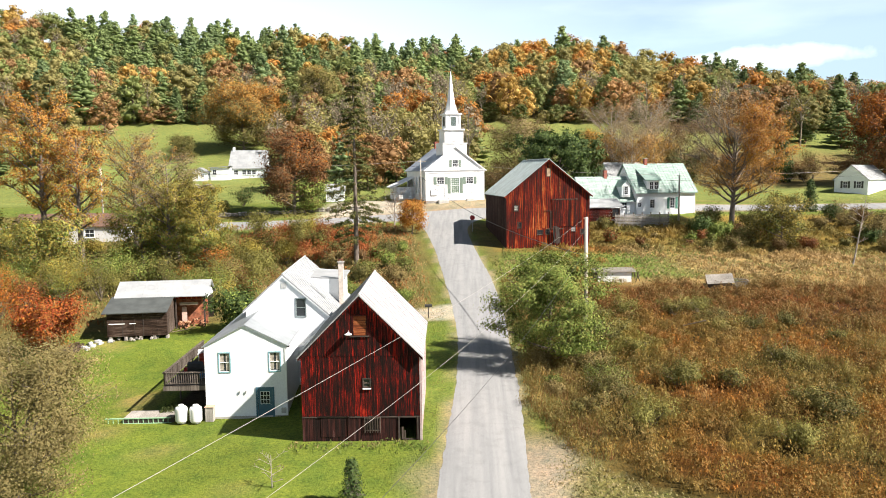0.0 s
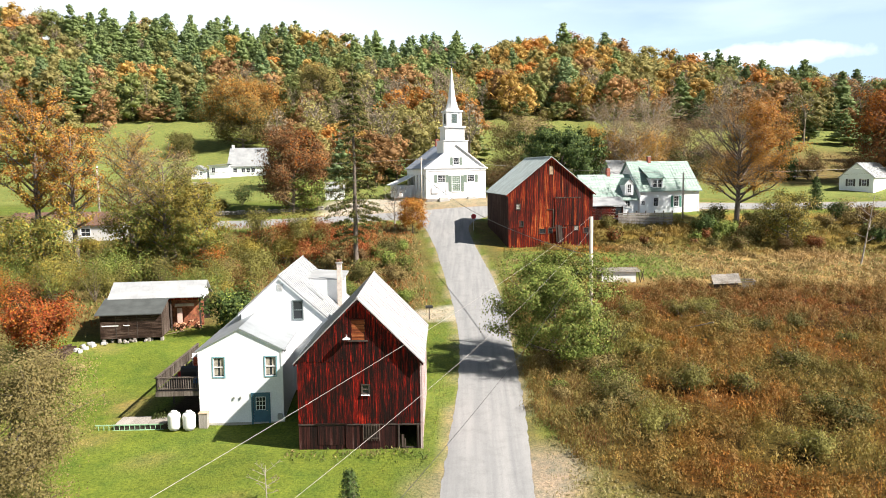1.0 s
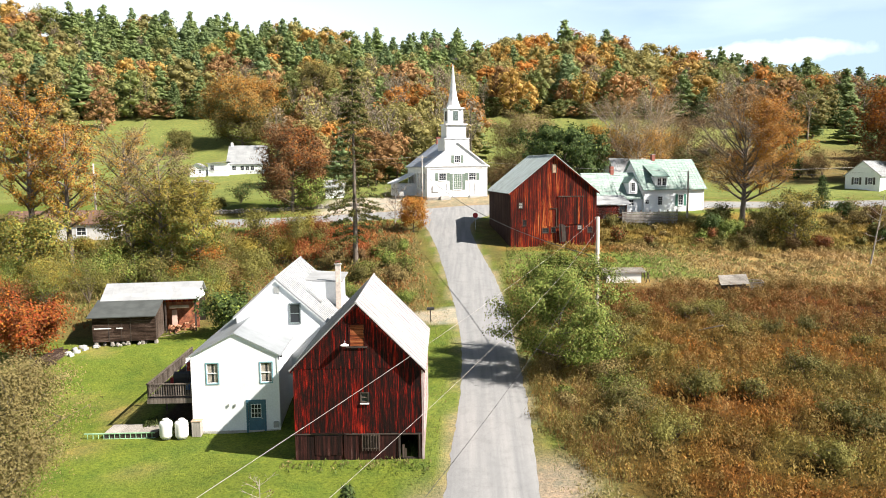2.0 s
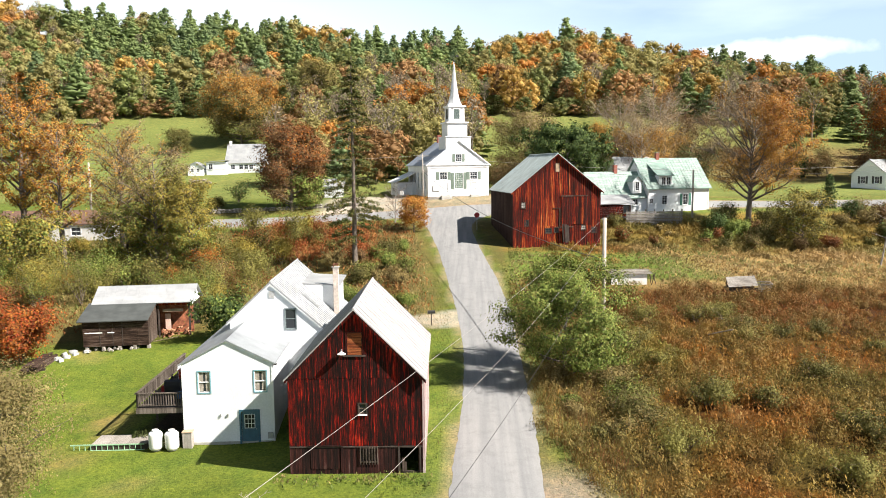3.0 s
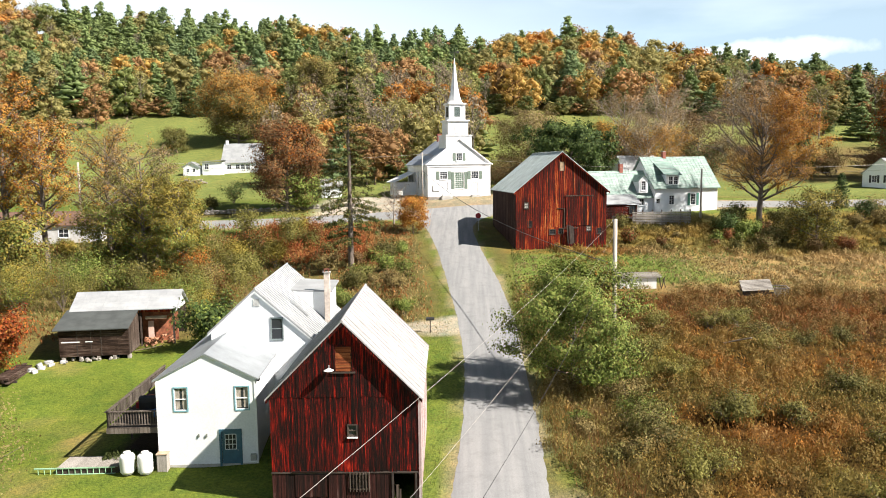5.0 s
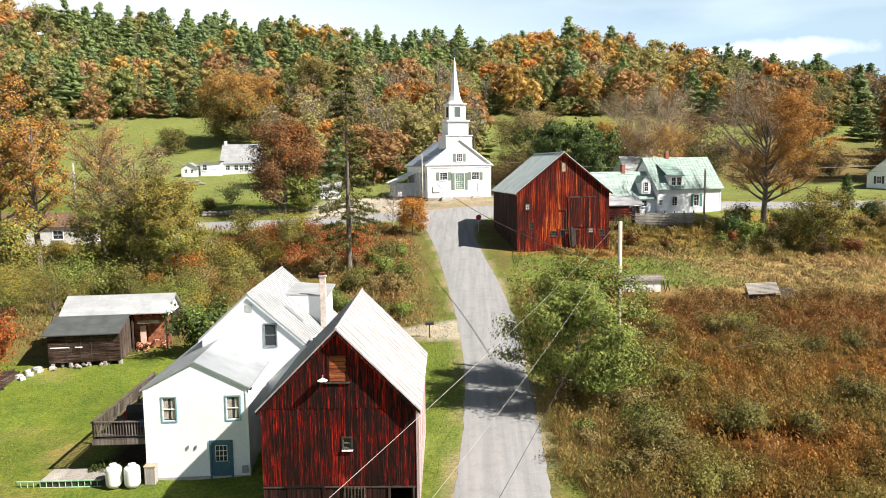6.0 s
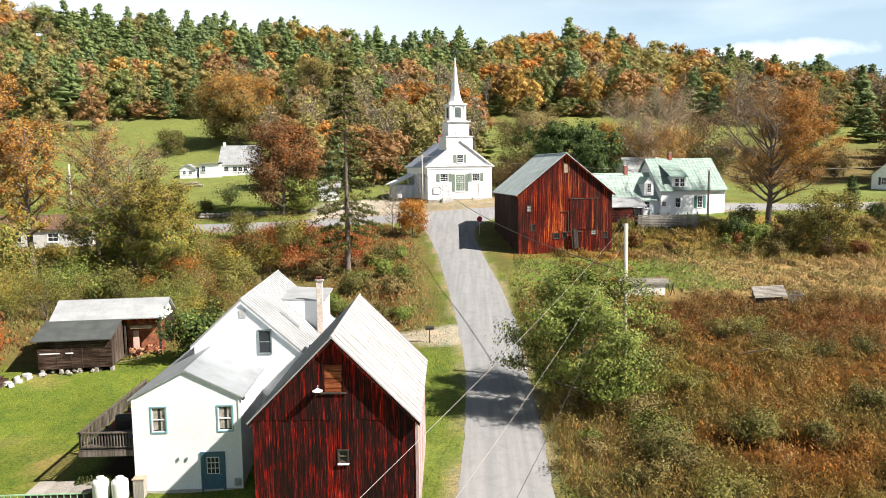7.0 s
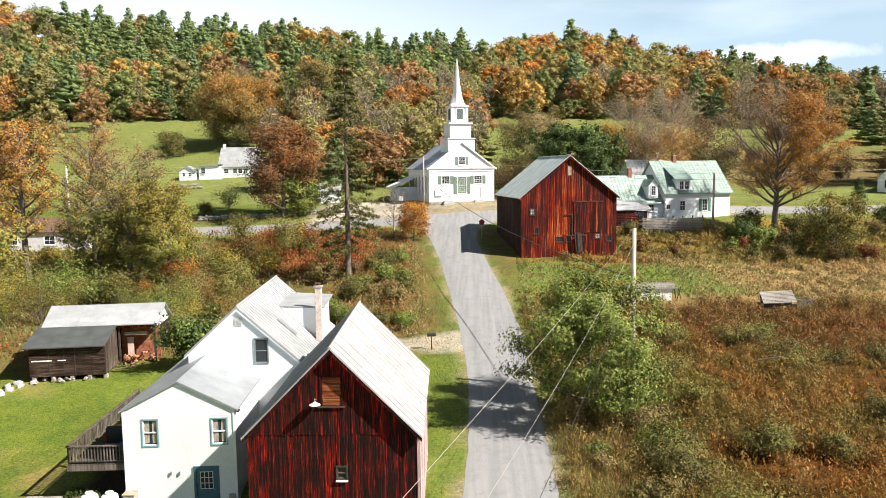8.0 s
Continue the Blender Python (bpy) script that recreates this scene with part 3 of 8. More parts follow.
def build_ground():
    xs = axis(-70, 90, 1.0, (-2600, 2600))
    ys = axis(38, 160, 1.0, (-900, 2900))
    gx, gy = np.meshgrid(xs, ys)
    x, y = gx.ravel(), gy.ravel()
    z = ground_z(x, y)
    rx, rh = road_x(y)
    on_road = step(1.5, 0.5, np.abs(x - rx) - rh) * step(140, 136, y)
    on_road = np.maximum(on_road, step(4.6, 3.4, np.abs(y - cross_y(x))))
    z = z + (0.10 * smooth_noise(x, y, 3.1, 1.0) + 0.18 * smooth_noise(x, y, 11.0, 3.0)) * (1 - on_road) * step(-12, -6, -np.abs(x + 10) * 0 + x * 0)
    nx = len(xs)
    i = np.arange(nx - 1)[None] + nx * np.arange(len(ys) - 1)[:, None]
    i = i.ravel()
    f = np.c_[i, i + 1, i + nx + 1, i + nx]
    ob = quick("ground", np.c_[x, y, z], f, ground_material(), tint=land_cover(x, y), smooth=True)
    return tagged(ob, "rolling ground of mown lawn, dry weeds and hay meadow", "ground", kind="structure")


build_ground()


def road_material():
    m, nt, b = nodes_of("worn_asphalt")
    fine = noise_fac(nt, 14, 5, (1, 1, 1), 0.7, True)
    wear = noise_fac(nt, 0.7, 6, (2.6, 0.07, 1), 0.6, True)
    spots = noise_fac(nt, 1.1, 5, (1, 1, 1), 0.6, True)
    col = ramp(nt, wear, [(0.3, (0.192, 0.198, 0.2)), (0.5, (0.232, 0.237, 0.236)), (0.7, (0.275, 0.277, 0.272))])
    col = blend(nt, "MULTIPLY", 1.0, col, ramp(nt, spots, [(0.25, (0.84,) * 3), (0.5, (1.0,) * 3)]))
    vor = nt.nodes.new("ShaderNodeTexVoronoi")
    vor.feature = "DISTANCE_TO_EDGE"
    vor.inputs["Scale"].default_value = 0.3
    geo = nt.nodes.new("ShaderNodeNewGeometry")
    wob = nt.nodes.new("ShaderNodeMixRGB")
    wob.inputs[0].default_value = 0.12
    ns = nt.nodes.new("ShaderNodeTexNoise")
    ns.inputs["Scale"].default_value = 1.4
    nt.links.new(geo.outputs["Position"], wob.inputs[1])
    nt.links.new(ns.outputs["Color"], wob.inputs[2])
    nt.links.new(geo.outputs["Position"], ns.inputs["Vector"])
    nt.links.new(wob.outputs[0], vor.inputs["Vector"])
    crack = ramp(nt, vor.outputs["Distance"], [(0.0, (0.5,) * 3), (0.025, (1.0,) * 3)])
    col = blend(nt, "MULTIPLY", 0.1, col, crack)
    col = blend(nt, "MULTIPLY", 1.0, col, ramp(nt, fine, [(0.3, (0.8,) * 3), (0.7, (1.08,) * 3)]))
    nt.links.new(col, b.inputs["Base Color"])
    b.inputs["Roughness"].default_value = 0.9
    b.inputs["Specular IOR Level"].default_value = 0.25
    bump(nt, b, fine, 0.3, 0.01)
    return m


M_ROAD = road_material()


def build_roads():
    ys = np.arange(-40, 135.1, 0.6)
    cx, hw = road_x(ys)
    k = np.ones(9) / 9
    cx = np.convolve(np.pad(cx, 4, mode="edge"), k, mode="valid")
    hw = np.convolve(np.pad(hw, 4, mode="edge"), k, mode="valid")
    rng = np.random.default_rng(3)
    n = 12
    v = []
    for i, y in enumerate(ys):
        edge = rng.normal(0, 0.035, 2)
        for j in range(n + 1):
            u = j / n * 2 - 1
            x = cx[i] + u * hw[i] + (edge[0] if j == 0 else edge[1] if j == n else 0)
            v.append((x, y, gz(x, y) + 0.075 - 0.062 * u * u))
    f = [(i * (n + 1) + j, i * (n + 1) + j + 1, (i + 1) * (n + 1) + j + 1, (i + 1) * (n + 1) + j) for i in range(len(ys) - 1) for j in range(n)]
    tagged(quick("road", v, f, M_ROAD, smooth=True), "narrow pale worn asphalt village road with cracks", "road", kind="structure")
    xs = np.arange(-300, 300.1, 1.0)
    cy = cross_y(xs)
    cy = np.convolve(np.pad(cy, 6, mode="edge"), np.ones(13) / 13, mode="valid")
    v = []
    for x, y in zip(xs, cy):
        for j in range(7):
            u = j / 6 * 2 - 1
            yy = y + u * 3.1
            v.append((x, yy, gz(x, yy) + 0.085 - 0.05 * u * u))
    f = [(i * 7 + j, i * 7 + j + 1, (i + 1) * 7 + j + 1, (i + 1) * 7 + j) for i in range(len(xs) - 1) for j in range(6)]
    tagged(quick("cross_road", v, f, M_ROAD, smooth=True), "pale asphalt crossing road running past the church", "road", kind="structure")


build_roads()


# ---- barns and houses ----
def plank_wall(parent, material, u0, u1, z0, top, at, axis="y", out=-1, width=0.2, holes=(), seed=1, thick=0.025, ragged=0.05, gap=0.004):
    """Upright boards, each an object; top(u) is the wall's height there."""
    rng = random.Random(seed)
    u = u0
    while u < u1 - 0.03:
        w = min(width * rng.uniform(0.8, 1.2), u1 - u)
        if u1 - u - w < 0.06:
            w = u1 - u
        a, b = u + gap, u + w - gap
        cuts = [h for h in holes if h[0] < (a + b) / 2 < h[1]]
        z = z0 + rng.uniform(-ragged, ragged)
        spans = []
        for h in sorted(cuts, key=lambda h: h[2]):
            spans.append((z, h[2], False))
            z = h[3]
        spans.append((z, 0, True))
        d = thick + rng.uniform(-0.006, 0.008)
        for lo, hi, last in spans:
            ta, tb = (top(a), top(b)) if last else (hi, hi)
            if min(ta, tb) - lo < 0.08:
                continue
            pts = [(a, 0, lo), (b, 0, lo), (b, 0, tb), (a, 0, ta), (a, d, lo), (b, d, lo), (b, d, tb), (a, d, ta)]
            v = [(p[0], at + out * p[1], p[2]) if axis == "y" else (at + out * p[1], p[0], p[2]) for p in pts]
            quick("board", v, [(0, 1, 2, 3), (7, 6, 5, 4), (0, 4, 5, 1), (1, 5, 6, 2), (2, 6, 7, 3), (3, 7, 4, 0)], material, parent)
        u += w


def gable_fn(w, eave, peak):
    return lambda u: eave + (peak - eave) * (1 - abs(2 * u / w - 1))


def near_barn():
    W, L, E, P = 7.29, 9.6, 5.3, 8.95
    b = thing("red_barn", pose(-8.92, 48.7, 6.05, 0, 0, 1.7), "weathered red board barn with a white metal gable roof", "barn")
    top = gable_fn(W, E, P)
    holes = [(5.95, 7.0, 0.0, 1.3), (3.76, 4.2, 3.22, 3.8), (3.22, 4.04, 6.44, 7.68)]
    # inner walls that carry the boards
    front = part("front_wall", wall_with(0.06, W - 0.06, -0.4, E, [h for h in holes if h[3] < E], 0.03, 0.14), M_INSIDE, b)
    part("gable_wall", prism([(0.06, E), (W - 0.06, E), (W / 2, P - 0.12)], 0.03, 0.14), M_INSIDE, front)
    part("back_wall", prism([(0.06, -0.4), (W - 0.06, -0.4), (W - 0.06, E), (W / 2, P - 0.12), (0.06, E)], L - 0.1, L), M_GREYBD, b)
    left = part("side_wall", boxes((0.03, 0.14, -0.4, 0.13, L - 0.1, E)), M_INSIDE, b)
    right = part("side_wall", boxes((W - 0.13, 0.14, -0.4, W - 0.03, L - 0.1, E)), M_INSIDE, b)
    plank_wall(front, M_BAR1, 0, W, 1.42, lambda u: min(top(u) - 0.06, 5.22), 0.03, "y", -1, 0.17, [h for h in holes if h[2] > 1.2], 5)
    plank_wall(front, M_BAR1, 0.12, W - 0.12, 5.18, lambda u: top(u) - 0.06, 0.012, "y", -1, 0.17, [h for h in holes if h[2] > 1.2], 4, ragged=0.03)
    plank_wall(front, M_BAR1LOW, 0, W, -0.15, lambda u: 1.36, 0.03, "y", -1, 0.22, [(5.95, 7.0, -0.5, 1.36), (1.1, 2.75, 0.2, 1.36), (3.8, 4.75, 0.5, 1.36)], 6)
    plank_wall(left, M_GREYBD, 0.1, L, -0.2, lambda u: E - 0.05, 0.03, "x", -1, 0.24, (), 7)
    plank_wall(right, M_BAR1SIDE, 0.1, L, -0.2, lambda u: E - 0.05, W - 0.03, "x", 1, 0.24, (), 8)
    part("floor", boxes((0.2, 0.3, -0.3, W - 0.2, L - 0.2, -0.1)), M_DARKWD, b)
    part("belt_board", boxes((-0.03, -0.03, 1.36, W + 0.03, 0.03, 1.42)), M_DARKWD, b)
    part("corner_board", boxes((W - 0.1, -0.035, -0.1, W + 0.02, 0.0, E - 0.1), (W + 0.0, -0.03, -0.1, W + 0.035, 0.12, E - 0.1)), M_BAR1SIDE, b, "faded pinkish white corner board")
    # hatch
    orange = boards("orange_boards", [(0.36, (0.1, 0.03, 0.014)), (0.5, (0.26, 0.07, 0.026)), (0.66, (0.42, 0.16, 0.06))], (0.8, 3.0, 14.0))
    hatch = part("hatch", boxes((3.23, 0.03, 6.45, 4.03, 0.05, 7.67)), M_INSIDE, b, "bare orange-brown boards over the hatch")
    for i in range(8):
        part("board", boxes((3.24 + 0.015 * (i % 2), -0.006 * (i % 3), 6.46 + i * 0.151, 4.02 - 0.02 * (i % 3), 0.028, 6.46 + i * 0.151 + 0.136)), orange, hatch)
    part("sill", boxes((3.02, -0.08, 6.37, 4.2, 0.04, 6.44)), M_DARKWD, hatch)
    part("casing", boxes((3.14, -0.03, 6.44, 3.22, 0.02, 7.68), (4.04, -0.03, 6.44, 4.12, 0.02, 7.68), (3.14, -0.03, 7.68, 4.12, 0.02, 7.76)), M_BAR1, hatch)
    win = window(b, 3.78, 0.4, 3.24, 0.54, 0.02, "y", -1, M_DARKWD, M_GREYBD, (1, 2), frame_w=0.05)
    part("board_sill", boxes((3.74, -0.09, 3.14, 4.24, 0.0, 3.2)), M_WHITE, win)
    # low door with its rail, slatted gate, dark doorway
    door = part("low_door", boxes((1.12, 0.0, 0.18, 2.72, 0.025, 1.3)), M_DARKWD, b)
    plank_wall(door, M_BAR1LOW, 1.12, 2.72, 0.2, lambda u: 1.3, 0.0, "y", -1, 0.2, (), 9)
    part("rail", boxes((1.0, -0.07, 1.43, 2.8, -0.035, 1.49)), M_BAR1LOW, door)
    part("post", boxes((2.78, -0.07, 0.0, 2.88, -0.01, 1.42)), M_BAR1LOW, door)
    gate = part("gate", boxes((3.78, -0.05, 1.3, 4.78, -0.02, 1.37)), M_GREYBD, b)
    part("rail", boxes((3.78, -0.05, 0.52, 4.78, -0.02, 0.59)), M_GREYBD, gate)
    for i in range(7):
        part("slat", boxes((3.8 + i * 0.155, -0.075, 0.42, 3.85 + i * 0.155, -0.05, 1.42)), M_GREYBD, gate)
    part("door_jamb", boxes((5.85, -0.05, 0.0, 5.95, 0.04, 1.36)), M_DARKWD, b)
    part("door_jamb", boxes((7.0, -0.05, 0.0, 7.08, 0.04, 1.36)), M_DARKWD, b)
    part("leaning_board", boxes((6.05, -0.02, 0.0, 6.2, 0.02, 0.75), (6.22, 0.05, 0.0, 6.3, 0.09, 0.5)), M_GREYBD, b)
    # barn lamp
    lamp = part("barn_lamp", rods(((2.98, 0.0, 6.71), (2.98, -0.3, 6.83), 0.02), ((2.98, -0.3, 6.83), (2.98, -0.32, 6.69), 0.02)), M_STEEL, b)
    bm = lathe([(0.05, 0.12), (0.09, 0.08), (0.24, 0.0), (0.23, -0.02)], 14)
    bmesh.ops.translate(bm, verts=bm.verts[:], vec=(2.98, -0.33, 6.6))
    part("shade", bm, M_TANK, lamp, "white enamel lamp shade")
    # roof
    oh, os, rise = 0.34, 0.12, (P - E) / (W / 2)
    ez = E - os * rise
    part("rake_board", prism([(-os, ez - 0.22), (-os, ez - 0.03), (W / 2, P - 0.02), (W + os, ez - 0.03), (W + os, ez - 0.22), (W / 2, P - 0.21)], -oh + 0.02, -oh + 0.06), M_BAR1, b)
    part("soffit", prism([(-os + 0.02, ez - 0.12), (W / 2, P - 0.11), (W + os - 0.02, ez - 0.12), (W + os - 0.02, ez - 0.07), (W / 2, P - 0.06), (-os + 0.02, ez - 0.07)], -oh + 0.06, L + 0.2), M_DARKWD, b)
    roof_plane("roof", b, M_ROOF1, (W + os + 0.04, -oh, ez - 0.04), (W + os + 0.04, L + 0.35, ez + 0.04), (W / 2, L + 0.35, P + 0.12), (W / 2, -oh, P + 0.02), 0.05, 0.62)
    roof_plane("roof", b, M_ROOF1, (-os - 0.04, -oh, ez - 0.04), (-os - 0.04, L + 0.35, ez + 0.04), (W / 2, L + 0.35, P + 0.12), (W / 2, -oh, P + 0.02), 0.05, 0.62)
    part("ridge_cap", rods(((W / 2, -oh, P + 0.02), (W / 2, L + 0.35, P + 0.12), 0.07)), M_ROOF1, b)
    part("foundation", boxes(*[(i * 0.61, 0.0, -0.8, i * 0.61 + 0.59, 0.4, -0.12 - 0.03 * (i % 3)) for i in range(12)], bev=0.04), M_STONE, b, "low rubble stone footing")
    return b


near_barn()


def far_barn():
    W, L, E, P = 12.6, 14.4, 8.05, 13.1
    b = thing("barn", pose(6.75, 112.34, 10.85, 0, 0, 10.3), "large rust-red board barn with a grey-green metal roof", "barn")
    top = gable_fn(W, E, P)
    holes = [(1.15, 1.82, 5.65, 6.5), (1.65, 2.25, 3.2, 4.05), (4.6, 5.5, 2.15, 2.85), (5.9, 6.6, 2.2, 2.9), (9.75, 10.5, 2.5, 3.2), (11.2, 12.0, 2.1, 2.9), (6.05, 6.6, 10.6, 11.8)]
    front = part("front_wall", wall_with(0.06, W - 0.06, -1.0, E, [h for h in holes if h[3] < E], 0.03, 0.14), M_INSIDE, b)
    part("gable_wall", prism([(0.06, E), (W - 0.06, E), (W / 2, P - 0.12)], 0.03, 0.14), M_INSIDE, front)
    part("back_wall", prism([(0.06, -0.4), (W - 0.06, -0.4), (W - 0.06, E), (W / 2, P - 0.12), (0.06, E)], L - 0.1, L), M_GREYBD, b)
    left = part("side_wall", boxes((0.03, 0.14, -1, 0.13, L - 0.1, E)), M_INSIDE, b)
    right = part("side_wall", boxes((W - 0.13, 0.14, -1, W - 0.03, L - 0.1, E)), M_INSIDE, b)
    plank_wall(front, M_BAR2, 0, W, 3.0, lambda u: top(u) - 0.06, 0.03, "y", -1, 0.27, holes, 15, gap=0.026)
    plank_wall(front, M_BAR2, 0, W, -0.6, lambda u: 3.1, 0.02, "y", -1, 0.3, holes, 16, gap=0.026)
    # left wall turned from the sun: boards painted in the shaded tone
    plank_wall(left, M_BAR2SHADE, 0.1, L, -0.6, lambda u: E - 0.05, 0.03, "x", -1, 0.3, (), 17)
    plank_wall(right, M_BAR2, 0.1, L, -0.6, lambda u: E - 0.05, W - 0.03, "x", 1, 0.3, (), 18)
    white = plain("whitewashed_pane", (0.55, 0.5, 0.46), 0.6, 0.15, 4)
    for u, w, z, h, pn, tr in ((1.2, 0.57, 5.7, 0.75, white, M_GREYBD), (1.7, 0.5, 3.25, 0.75, M_GLASS, M_DARKWD), (4.65, 0.8, 2.2, 0.6, M_GLASS, M_GREYBD), (5.95, 0.6, 2.25, 0.6, M_GLASS, M_GREYBD),
                               (9.8, 0.65, 2.55, 0.6, white, M_GREYBD), (11.25, 0.7, 2.15, 0.7, M_GLASS, M_GREYBD)):
        window(b, u, w, z, h, 0.02, "y", -1, tr, M_DARKWD, (2, 2), pn, 0.06)
    hatch = part("hatch", boxes((6.07, 0.0, 10.62, 6.58, 0.02, 11.78)), plain("pale_hatch_boards", (0.4, 0.28, 0.18), 0.85, 0.2, 3), b, "pale bare wood hatch")
    part("casing", boxes((5.98, -0.03, 10.55, 6.07, 0.02, 11.85), (6.58, -0.03, 10.55, 6.67, 0.02, 11.85)), M_GREYBD, hatch)
    door = part("sliding_door", boxes((6.88, -0.05, 3.3, 10.5, -0.032, 7.2)), M_INSIDE, b)
    plank_wall(door, M_BAR2, 6.9, 10.48, 3.3, lambda u: 7.2, -0.05, "y", -1, 0.3, (), 19, gap=0.026)
    part("rail", boxes((6.8, -0.12, 7.2, 10.7, -0.03, 7.34)), M_GREYBD, door)
    part("post", boxes((6.62, -0.1, 2.9, 6.74, -0.02, 5.6), (5.7, -0.1, 5.55, 6.75, -0.02, 5.65), (6.0, -0.1, 2.9, 8.6, -0.02, 3.02)), M_GREYBD, door)
    ramp_ob = part("loose_planks", boxes((7.1, -0.5, 0.4, 7.35, -0.42, 2.9), (7.4, -0.6, 0.3, 7.7, -0.52, 2.85), (7.75, -0.5, 0.4, 8.0, -0.42, 2.7)), M_DARKWD, b)
    ramp_ob.rotation_euler = (0, radians(-4), 0)
    oh, os, rise = 0.35, 0.3, (P - E) / (W / 2)
    ez = E - os * rise
    part("rake_board", prism([(-os, ez - 0.28), (-os, ez - 0.03), (W / 2, P - 0.02), (W + os, ez - 0.03), (W + os, ez - 0.28), (W / 2, P - 0.27)], -oh + 0.02, -oh + 0.07), M_BAR2, b)
    part("soffit", prism([(-os, ez - 0.14), (W / 2, P - 0.13), (W + os, ez - 0.14), (W + os, ez - 0.07), (W / 2, P - 0.06), (-os, ez - 0.07)], -oh + 0.07, L + 0.2), M_DARKWD, b)
    roof_plane("roof", b, M_ROOF2, (W + os, -oh, ez), (W + os, L + 0.3, ez), (W / 2, L + 0.3, P + 0.04), (W / 2, -oh, P + 0.04), 0.06, 0.5)
    roof_plane("roof", b, M_ROOF2, (-os, -oh, ez), (-os, L + 0.3, ez), (W / 2, L + 0.3, P + 0.04), (W / 2, -oh, P + 0.04), 0.06, 0.5)
    part("ridge_cap", rods(((W / 2, -oh, P + 0.04), (W / 2, L + 0.3, P + 0.04), 0.08)), M_ROOF2, b)
    part("foundation", boxes(*[(i * 0.9, -0.05, -1.6, i * 0.9 + 0.87, 0.5, -0.5 - 0.05 * (i % 3)) for i in range(14)], bev=0.05), M_STONE, b, "rubble stone footing")
    return b


far_barn()


M_GREYTRIM = plain("grey_trim", (0.55, 0.55, 0.53), 0.6)
M_SLATETRIM = plain("slate_trim", (0.2, 0.245, 0.25), 0.6)


def white_house():
    h = thing("white_house", pose(-16.35, 52.9, 5.83, 0, 0, 4.6), "white clapboard farmhouse with a pale metal roof and blue door", "house")
    # front wing: 5.4 wide, ridge along the depth, then the taller main block behind
    W, E, P, D = 5.4, 5.08, 6.43, 5.3
    door = (3.42, 4.41, 0.0, 2.05)
    w1, w2 = (0.98, 1.62, 3.27, 4.55), (4.3, 4.95, 3.27, 4.55)
    wing = part("wing_wall", wall_with(0.02, W - 0.02, 0.0, E, [door, w1, w2], 0.03, 0.15), M_WHITE, h)
    part("gable_wall", prism([(0.02, E), (W - 0.02, E), (W / 2, P - 0.1)], 0.03, 0.15), M_WHITE, wing)
    part("side_wall", boxes((0.02, 0.15, 0.0, 0.14, D, E), (W - 0.14, 0.15, 0.0, W - 0.02, D, E)), M_WHITE, wing)
    part("inside", boxes((0.3, 0.9, 0.2, W - 0.3, 1.0, E)), M_INSIDE, wing)
    slope = (P - E) / (W / 2)

    def ends(z):
        c = max(0.0, (z - E) / slope)
        return (min(c, W / 2), max(W - c, W / 2))
    clapboard("siding", wing, M_CLAP, (0.22, P - 0.06, ends), 0.03, "y", -1, 0.115, [(door[0] - 0.1, door[1] + 0.1, 0, 2.15), (w1[0] - 0.1, w1[1] + 0.1, w1[2] - 0.1, w1[3] + 0.1), (w2[0] - 0.1, w2[1] + 0.1, w2[2] - 0.1, w2[3] + 0.1)])
    clapboard("siding", wing, M_CLAP, (0.22, E, lambda z: (0.15, D)), 0.02, "x", -1)
    clapboard("siding", wing, M_CLAP, (0.22, E, lambda z: (0.15, D)), W - 0.02, "x", 1)
    part("corner_board", boxes((-0.01, -0.012, 0.2, 0.1, 0.03, E - 0.02)), M_WHITE, wing)
    part("corner_board", boxes((W - 0.1, -0.012, 0.2, W + 0.01, 0.03, E - 0.02)), M_WHITE, wing)
    part("foundation", boxes((-0.02, -0.02, -0.7, W + 0.02, D, 0.21)), M_CONC, wing, "grey concrete foundation")
    for w in (w1, w2):
        window(h, w[0] - 0.03, w[1] - w[0] + 0.06, w[2], w[3] - w[2], 0.045, "y", -1, M_TEAL, M_WHITE, (1, 1), curtain=M_CURT, frame_w=0.055, sill=False)
    # door with a nine-light window
    dr = part("door", boxes((3.44, 0.02, 0.02, 4.39, 0.07, 2.03)), M_DOOR, h, "dark blue panelled door with glazed upper half")
    part("casing", boxes((3.3, -0.03, 0.0, 3.42, 0.05, 2.17), (4.41, -0.03, 0.0, 4.53, 0.05, 2.17), (3.42, -0.03, 2.05, 4.41, 0.05, 2.17)), M_DOOR, dr)
    part("pane", boxes((3.64, 0.012, 1.05, 4.2, 0.019, 1.85)), M_GLASS, dr)
    part("glazing_bar", boxes(*[(3.6 + i * 0.2, 0.0, 1.01, 3.63 + i * 0.2, 0.012, 1.89) for i in range(4)], *[(3.6, 0.001, 1.01 + j * 0.285, 4.23, 0.011, 1.04 + j * 0.285) for j in range(4)]), M_WHITE, dr)
    part("panel", boxes((3.6, 0.005, 0.2, 3.88, 0.02, 0.85), (3.95, 0.005, 0.2, 4.23, 0.02, 0.85)), M_DOOR, dr)
    bm = bmesh.new()
    bmesh.ops.create_uvsphere(bm, u_segments=10, v_segments=6, radius=0.035, matrix=Matrix.Translation((4.31, -0.03, 0.98)))
    part("knob", bm, M_STEEL, dr)
    part("threshold", boxes((3.35, -0.14, -0.06, 4.48, 0.03, 0.0)), M_CONC, dr)
    part("vent_hood", boxes((2.18, -0.05, 1.78, 2.25, 0.0, 1.94), (2.6, -0.05, 1.78, 2.67, 0.0, 1.94)), M_STEEL, h)
    part("meter_box", boxes((5.0, -0.16, 0.4, 5.3, 0.0, 0.75)), M_STEEL, h)
